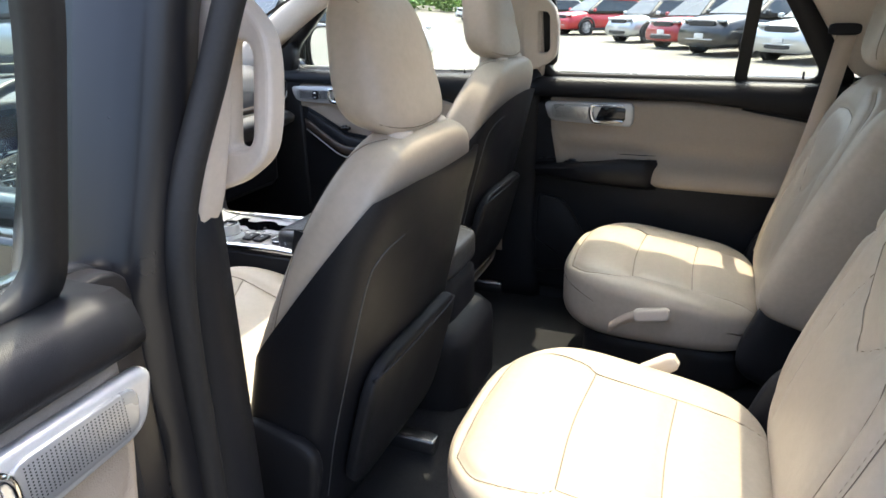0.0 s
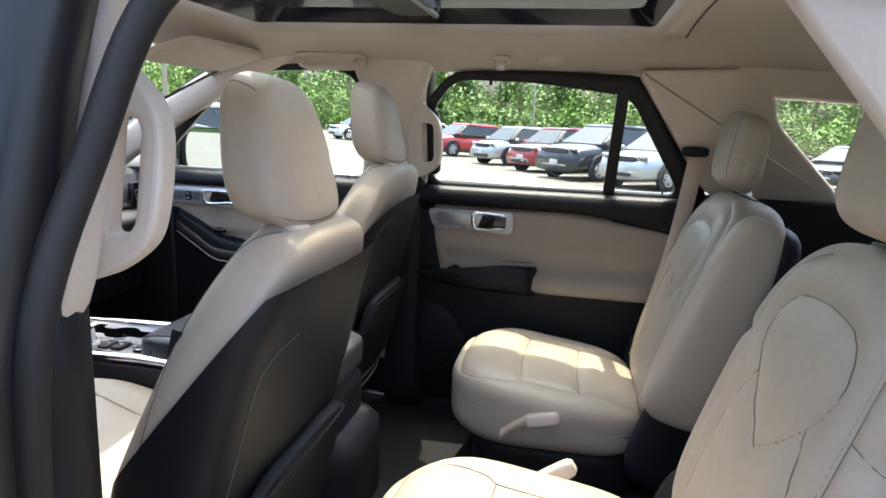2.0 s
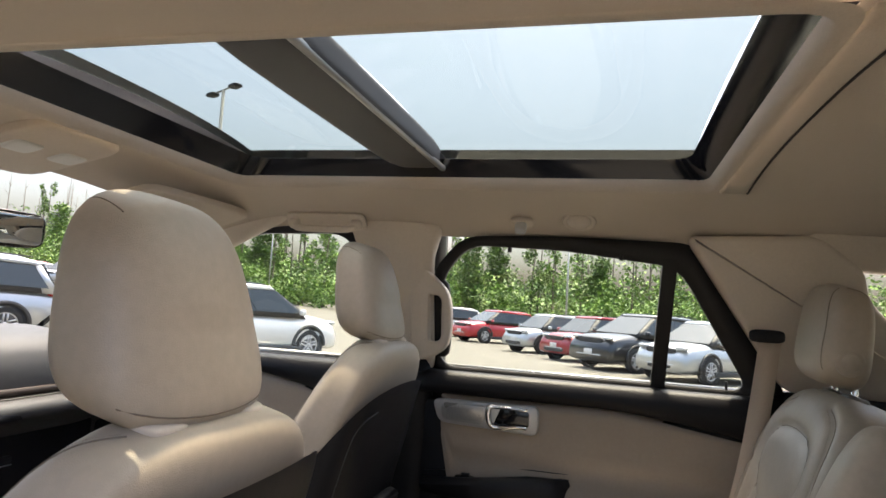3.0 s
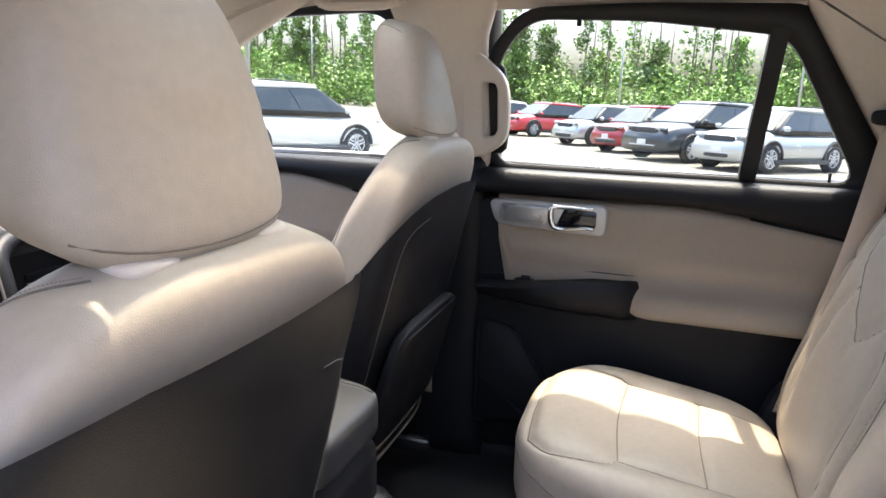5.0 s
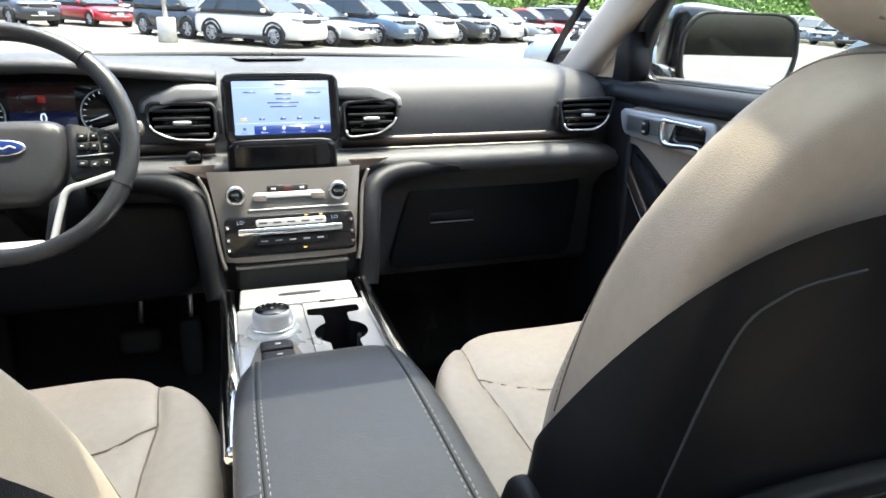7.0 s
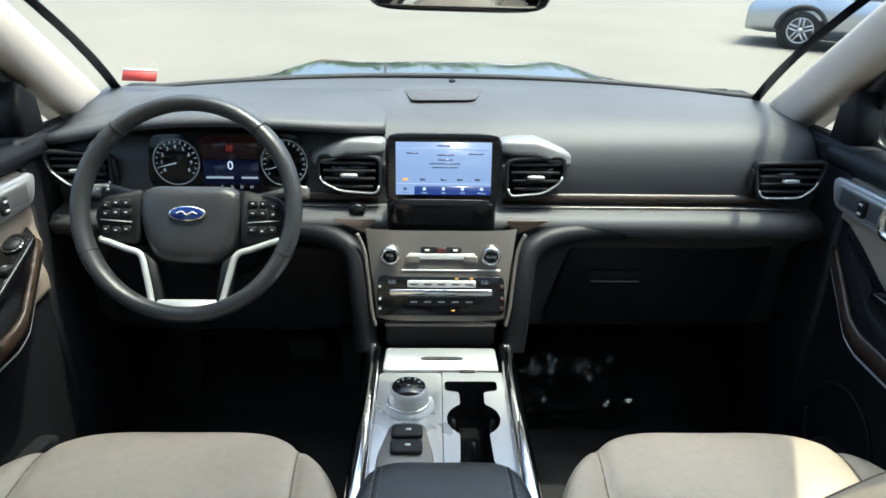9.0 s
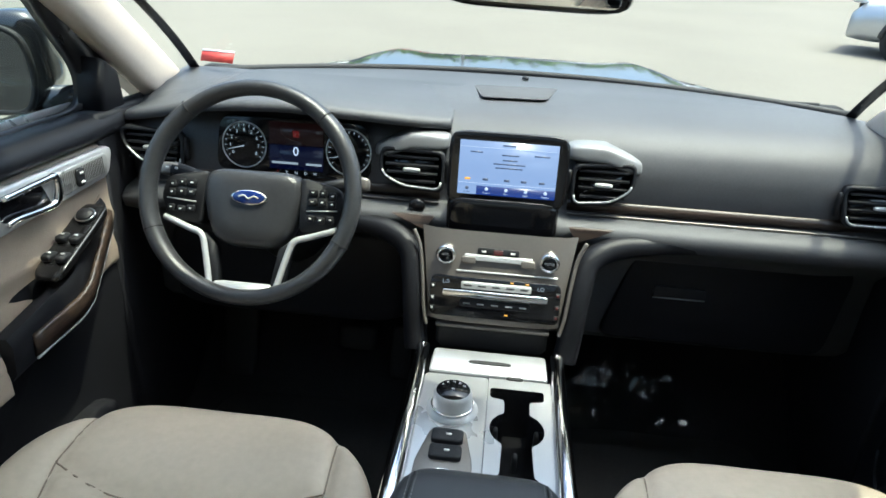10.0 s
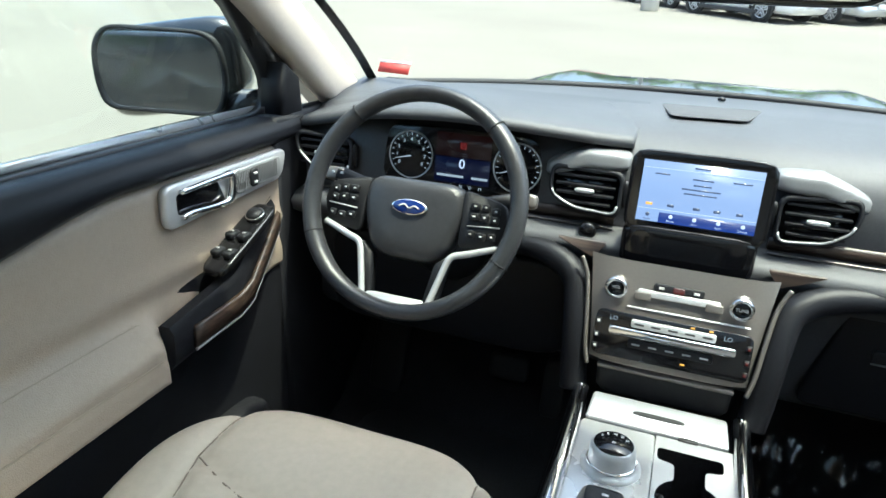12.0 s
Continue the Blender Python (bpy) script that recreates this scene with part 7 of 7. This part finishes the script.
# the row ahead
AHEAD = [("white compact SUV with black grille", WHITE, 0, "suv"), ("pale silver parked saloon", SILVER, 1, "sedan"), ("dark blue-grey family SUV", BLUE, 2, "suv"),
         ("clean white family SUV", WHITE, 3, "suv"), ("glossy black family SUV", BLACK, 4, "suv"), ("clean white compact SUV", WHITE, 5, "suv"), ("metallic grey parked saloon", GREY, 6, "sedan"), ("bright red parked saloon", RED, 7, "sedan"),
         ("glossy black parked hatchback", BLACK, 8, "hatch"), ("metallic silver family SUV", SILVER, 9, "suv"), ("clean white parked saloon", WHITE, 10, "sedan"), ("bright red parked saloon", RED, 11, "sedan"), ("clean white parked hatchback", WHITE, 12, "hatch")]
for lab, col, i, k in AHEAD:
    parked_car(lab, col, 1.2 + 1.97 * i, 24.4 + 1.08 * i, 225 + random.uniform(-3, 3), 4.6 if k != "hatch" else 4.2, 1.86, {"suv": 1.70, "sedan": 1.46, "hatch": 1.55}[k], k)
for lab, col, x, y, k in (("very dark green family SUV", BLACK, -1.4, 28.2, "suv"), ("bright red parked saloon", RED, -5.8, 35.5, "sedan"), ("very dark parked family SUV", BLACK, -8.6, 34.2, "suv"), ("clean white family SUV", WHITE, -11.2, 33.4, "suv"), ("metallic grey parked saloon", GREY, -14.4, 32.0, "sedan"), ("clean white family SUV", WHITE, -17.4, 30.6, "suv")):
    parked_car(lab, col, x, y, 218, 4.6, 1.86, {"suv": 1.70, "sedan": 1.46}[k], k)
# second line behind, and cars seen past the white crossover
for i in range(14):
    c = (WHITE, GREY, BLACK, RED, SILVER, BLUE, NAVY)[(i * 3) % 7]
    k = ("suv", "sedan", "hatch")[i % 3]
    parked_car("small parked car in the far row", c, 34 + 2.6 * i * 0.35, 22 + 2.9 * i, 100 + random.uniform(-3, 3), 4.5, 1.85, {"suv": 1.68, "sedan": 1.46, "hatch": 1.55}[k], k)
for i in range(12):
    c = (WHITE, RED, BLACK, SILVER, WHITE, BLUE)[(i * 5) % 6]
    k = ("sedan", "suv", "suv")[i % 3]
    parked_car("small parked car in the far row", c, -16 + 3.0 * i, 44 + 0.5 * i, 236 + random.uniform(-3, 3), 4.6, 1.86, {"suv": 1.68, "sedan": 1.46}[k], k)


# ---- lamp posts ----
POLE = material("galvanised_pole", (0.42, 0.42, 0.41), rough=0.5, metal=0.5, grain=0.06, grain_size=20)
CONCRETE = material("painted_concrete", (0.60, 0.59, 0.56), rough=0.9, grain=0.1, grain_size=20, stain=0.15, stain_size=2, bump=0.4, bump_size=60)


def lamp_post(x, y, turn, h=8.5):
    t = thing("lamp_post", "tall grey lot lamp post with twin heads on a concrete foot", "lamp post", pose(x, y, ground_z(x, y), 0, 0, turn), group="lamp posts")
    part("foot", lathe([(0.30, 0), (0.30, 0.75), (0.27, 0.80), (0.0, 0.80)], 20), CONCRETE, t, "white concrete foot")
    part("pole", tube([(0, 0, 0.8), (0, 0, h)], [0.085, 0.06], 10), POLE, t)
    part("arm", tube([(-0.75, 0, h), (0.75, 0, h)], 0.035, 8), POLE, t)
    for s in (-1, 1):
        part("lamp_head", sbox((0.55, 0.34, 0.12), 5, 6, at=(s * 0.85, 0, h - 0.02)), TRIM, t)
    return t


for x, y, a in ((-1.85, 24.6, 20), (19.0, 13.2, 60), (52.0, 3.0, 30), (58.0, 16.5, 30), (50.0, -9.0, 30), (32.0, 46.0, 10), (60.0, 34.0, 30)):
    lamp_post(x, y, a)

# ---- woods ----
BARK = material("bark", (0.16, 0.13, 0.10), rough=0.95, grain=0.3, grain_size=14, bump=0.8, bump_size=30)
LEAF = [material("leaf_" + n, c, rough=0.6, spread=0.18, grain=0.25, grain_size=1.2, stain=0.3, stain_size=0.35) for n, c in (("fresh", (0.18, 0.29, 0.045)), ("mid", (0.12, 0.21, 0.034)), ("dark", (0.065, 0.135, 0.024)))]


def leaf_cloud(bm, c, rx, rz, n, size, rng):
    for _ in range(n):
        d = Vector((rng.gauss(0, 1), rng.gauss(0, 1), rng.gauss(0, 1)))
        d.normalize()
        q = rng.random() ** 0.45
        p = Vector(c) + Vector((d.x * rx * q, d.y * rx * q, d.z * rz * q))
        s = size * rng.uniform(0.6, 1.4)
        a = Vector((rng.uniform(-1, 1), rng.uniform(-1, 1), rng.uniform(-0.6, 0.6))).normalized()
        b = a.cross(Vector((rng.uniform(-1, 1), rng.uniform(-1, 1), rng.uniform(-1, 1)))).normalized()
        vs = [bm.verts.new(p + a * s * u + b * s * v * 0.7) for u, v in ((-1, 0), (0, -1), (1, 0), (0, 1))]
        f = bm.faces.new(vs)
        f.material_index = rng.randrange(3)


def tree(seed, h, leafy):
    rng = random.Random(seed)
    t = thing("tree", "tall slender tree with sparse green leaves" if leafy < 0.6 else "leafy green tree at the edge of the lot", "tree", group="trees")
    bm = bmesh.new()
    lean_x, lean_y = rng.uniform(-0.4, 0.4), rng.uniform(-0.4, 0.4)
    spine = [Vector((lean_x * k / 6 + rng.uniform(-0.08, 0.08), lean_y * k / 6 + rng.uniform(-0.08, 0.08), h * k / 6)) for k in range(7)]
    spine = curve_pts(spine, 2)
    tube(spine, [0.15 * (1 - 0.85 * i / (len(spine) - 1)) for i in range(len(spine))], 6, bm=bm)
    tips = []
    for k in range(9):
        b = spine[4 + k % (len(spine) - 5)]
        a = rng.uniform(0, 6.28)
        ln = rng.uniform(0.8, 2.0) * (1.3 - b.z / h)
        mid = b + Vector((math.cos(a) * ln * 0.5, math.sin(a) * ln * 0.5, ln * 0.45))
        tip = b + Vector((math.cos(a) * ln * 0.9, math.sin(a) * ln * 0.9, ln * 1.1))
        tube([b, mid, tip], [0.045, 0.03, 0.012], 5, bm=bm)
        tips.append(tip)
        tips.append(mid)
    part("trunk", bm, BARK, t)
    bm = bmesh.new()
    for tip in tips:
        leaf_cloud(bm, tip, 0.75 * leafy + 0.25, 0.7 * leafy + 0.25, int(190 * leafy), 0.13, rng)
    for k in range(int(6 * leafy) + 2):
        z = rng.uniform(0.15, 0.75) * h
        leaf_cloud(bm, (rng.uniform(-0.7, 0.7), rng.uniform(-0.7, 0.7), z), 1.1, 1.2, int(300 * leafy) + 60, 0.12, rng)
    part("crown", bm, LEAF, t, smooth=False)
    return t


protos = [tree(11 + i, h, lf) for i, (h, lf) in enumerate(((12.5, 0.22), (9.0, 0.8), (13.5, 0.14), (7.5, 0.9), (11.5, 0.40)))]
rng = random.Random(5)
spots = []
for i in range(56):
    spots.append((64 + rng.uniform(-3, 9) + 0.10 * i, -42 + 2.3 * i + rng.uniform(-1.2, 1.2)))
for i in range(60):
    spots.append((-75 + 2.4 * i + rng.uniform(-1, 1), 84 + rng.uniform(-3, 9) - 0.05 * i))
for i, (x, y) in enumerate(spots):
    src = protos[rng.randrange(5)]
    m = pose(x, y, ground_z(x, y) - 0.05, 0, 0, rng.uniform(0, 360))
    if i < 5:
        protos[i].matrix_world = m
    else:
        copy_thing(src, m)
# undergrowth along the edge of the lot
for name, pts in (("right", [(61, -45), (63, 85)]), ("ahead", [(-80, 80), (66, 78)])):
    bm = bmesh.new()
    (x0, y0), (x1, y1) = pts
    many = 240 if name == "right" else 170
    for i in range(many):
        t = (i + rng.random()) / many
        x, y = x0 + (x1 - x0) * t + rng.uniform(-2.5, 2.5), y0 + (y1 - y0) * t + rng.uniform(-2.5, 2.5)
        hh = rng.uniform(2.2, 6.5)
        leaf_cloud(bm, (x, y, ground_z(x, y) + hh * 0.45), 1.5, hh * 0.58, 240, 0.15, rng)
    solo("undergrowth", bm, LEAF, "dense green undergrowth along the lot's edge", "shrubs", "stuff", smooth=False)
# taller thicket behind the first trees, with bare trunks standing out of it
for name, pts in (("right", [(72, -60), (76, 100)]), ("ahead", [(-95, 94), (76, 92)])):
    bm, wood = bmesh.new(), bmesh.new()
    (x0, y0), (x1, y1) = pts
    for i in range(210):
        t = (i + rng.random()) / 210
        x, y = x0 + (x1 - x0) * t + rng.uniform(-3, 3), y0 + (y1 - y0) * t + rng.uniform(-3, 3)
        hh = rng.uniform(4.5, 9.0) + 2.5 * noise.noise((t * 14, 3, 8))
        leaf_cloud(bm, (x, y, ground_z(x, y) + hh * 0.5), 1.7, hh * 0.55, 210, 0.20, rng)
        if i % 2:
            x, y, hh = x + rng.uniform(-2, 2), y + rng.uniform(-4, 0), rng.uniform(10, 15)
            top = Vector((x + rng.uniform(-0.5, 0.5), y + rng.uniform(-0.5, 0.5), ground_z(x, y) + hh))
            foot = Vector((x, y, ground_z(x, y)))
            tube([foot, foot.lerp(top, 0.5) + Vector((rng.uniform(-0.15, 0.15), 0, 0)), top], [0.13, 0.09, 0.02], 5, bm=wood)
            for _ in range(4):
                b = foot.lerp(top, rng.uniform(0.45, 0.92))
                a = rng.uniform(0, 6.28)
                tube([b, b + Vector((math.cos(a) * 0.6, math.sin(a) * 0.6, 0.8))], [0.035, 0.01], 4, bm=wood)
    solo("thicket", bm, LEAF, "tall green thicket behind the lot", "shrubs", "stuff", smooth=False)
    solo("bare_trunks", wood, BARK, "thin bare trunks rising out of the thicket", "trees", "stuff")
# far woodland that closes the horizon
for name, f in (("right", lambda u: (88 + 3 * math.sin(u * 7), -150 + 330 * u)), ("ahead", lambda u: (-170 + 330 * u, 108 + 3 * math.sin(u * 9)))):
    rows = []
    for i in range(121):
        x, y = f(i / 120)
        h = 4.6 + 1.6 * noise.noise((i * 0.31, 2, 5)) + 1.2 * noise.noise((i * 0.9, 7, 1))
        rows.append([Vector((x, y, ground_z(x, y) - 0.5)), Vector((x, y, ground_z(x, y) + h * 0.6)), Vector((x + 2, y + 2, ground_z(x, y) + h))])
    bm = loft(rows, caps=False, closed=False)
    solo("backdrop_woods", bm, LEAF[1], "distant green woodland edge", "woods", "structure", smooth=False)
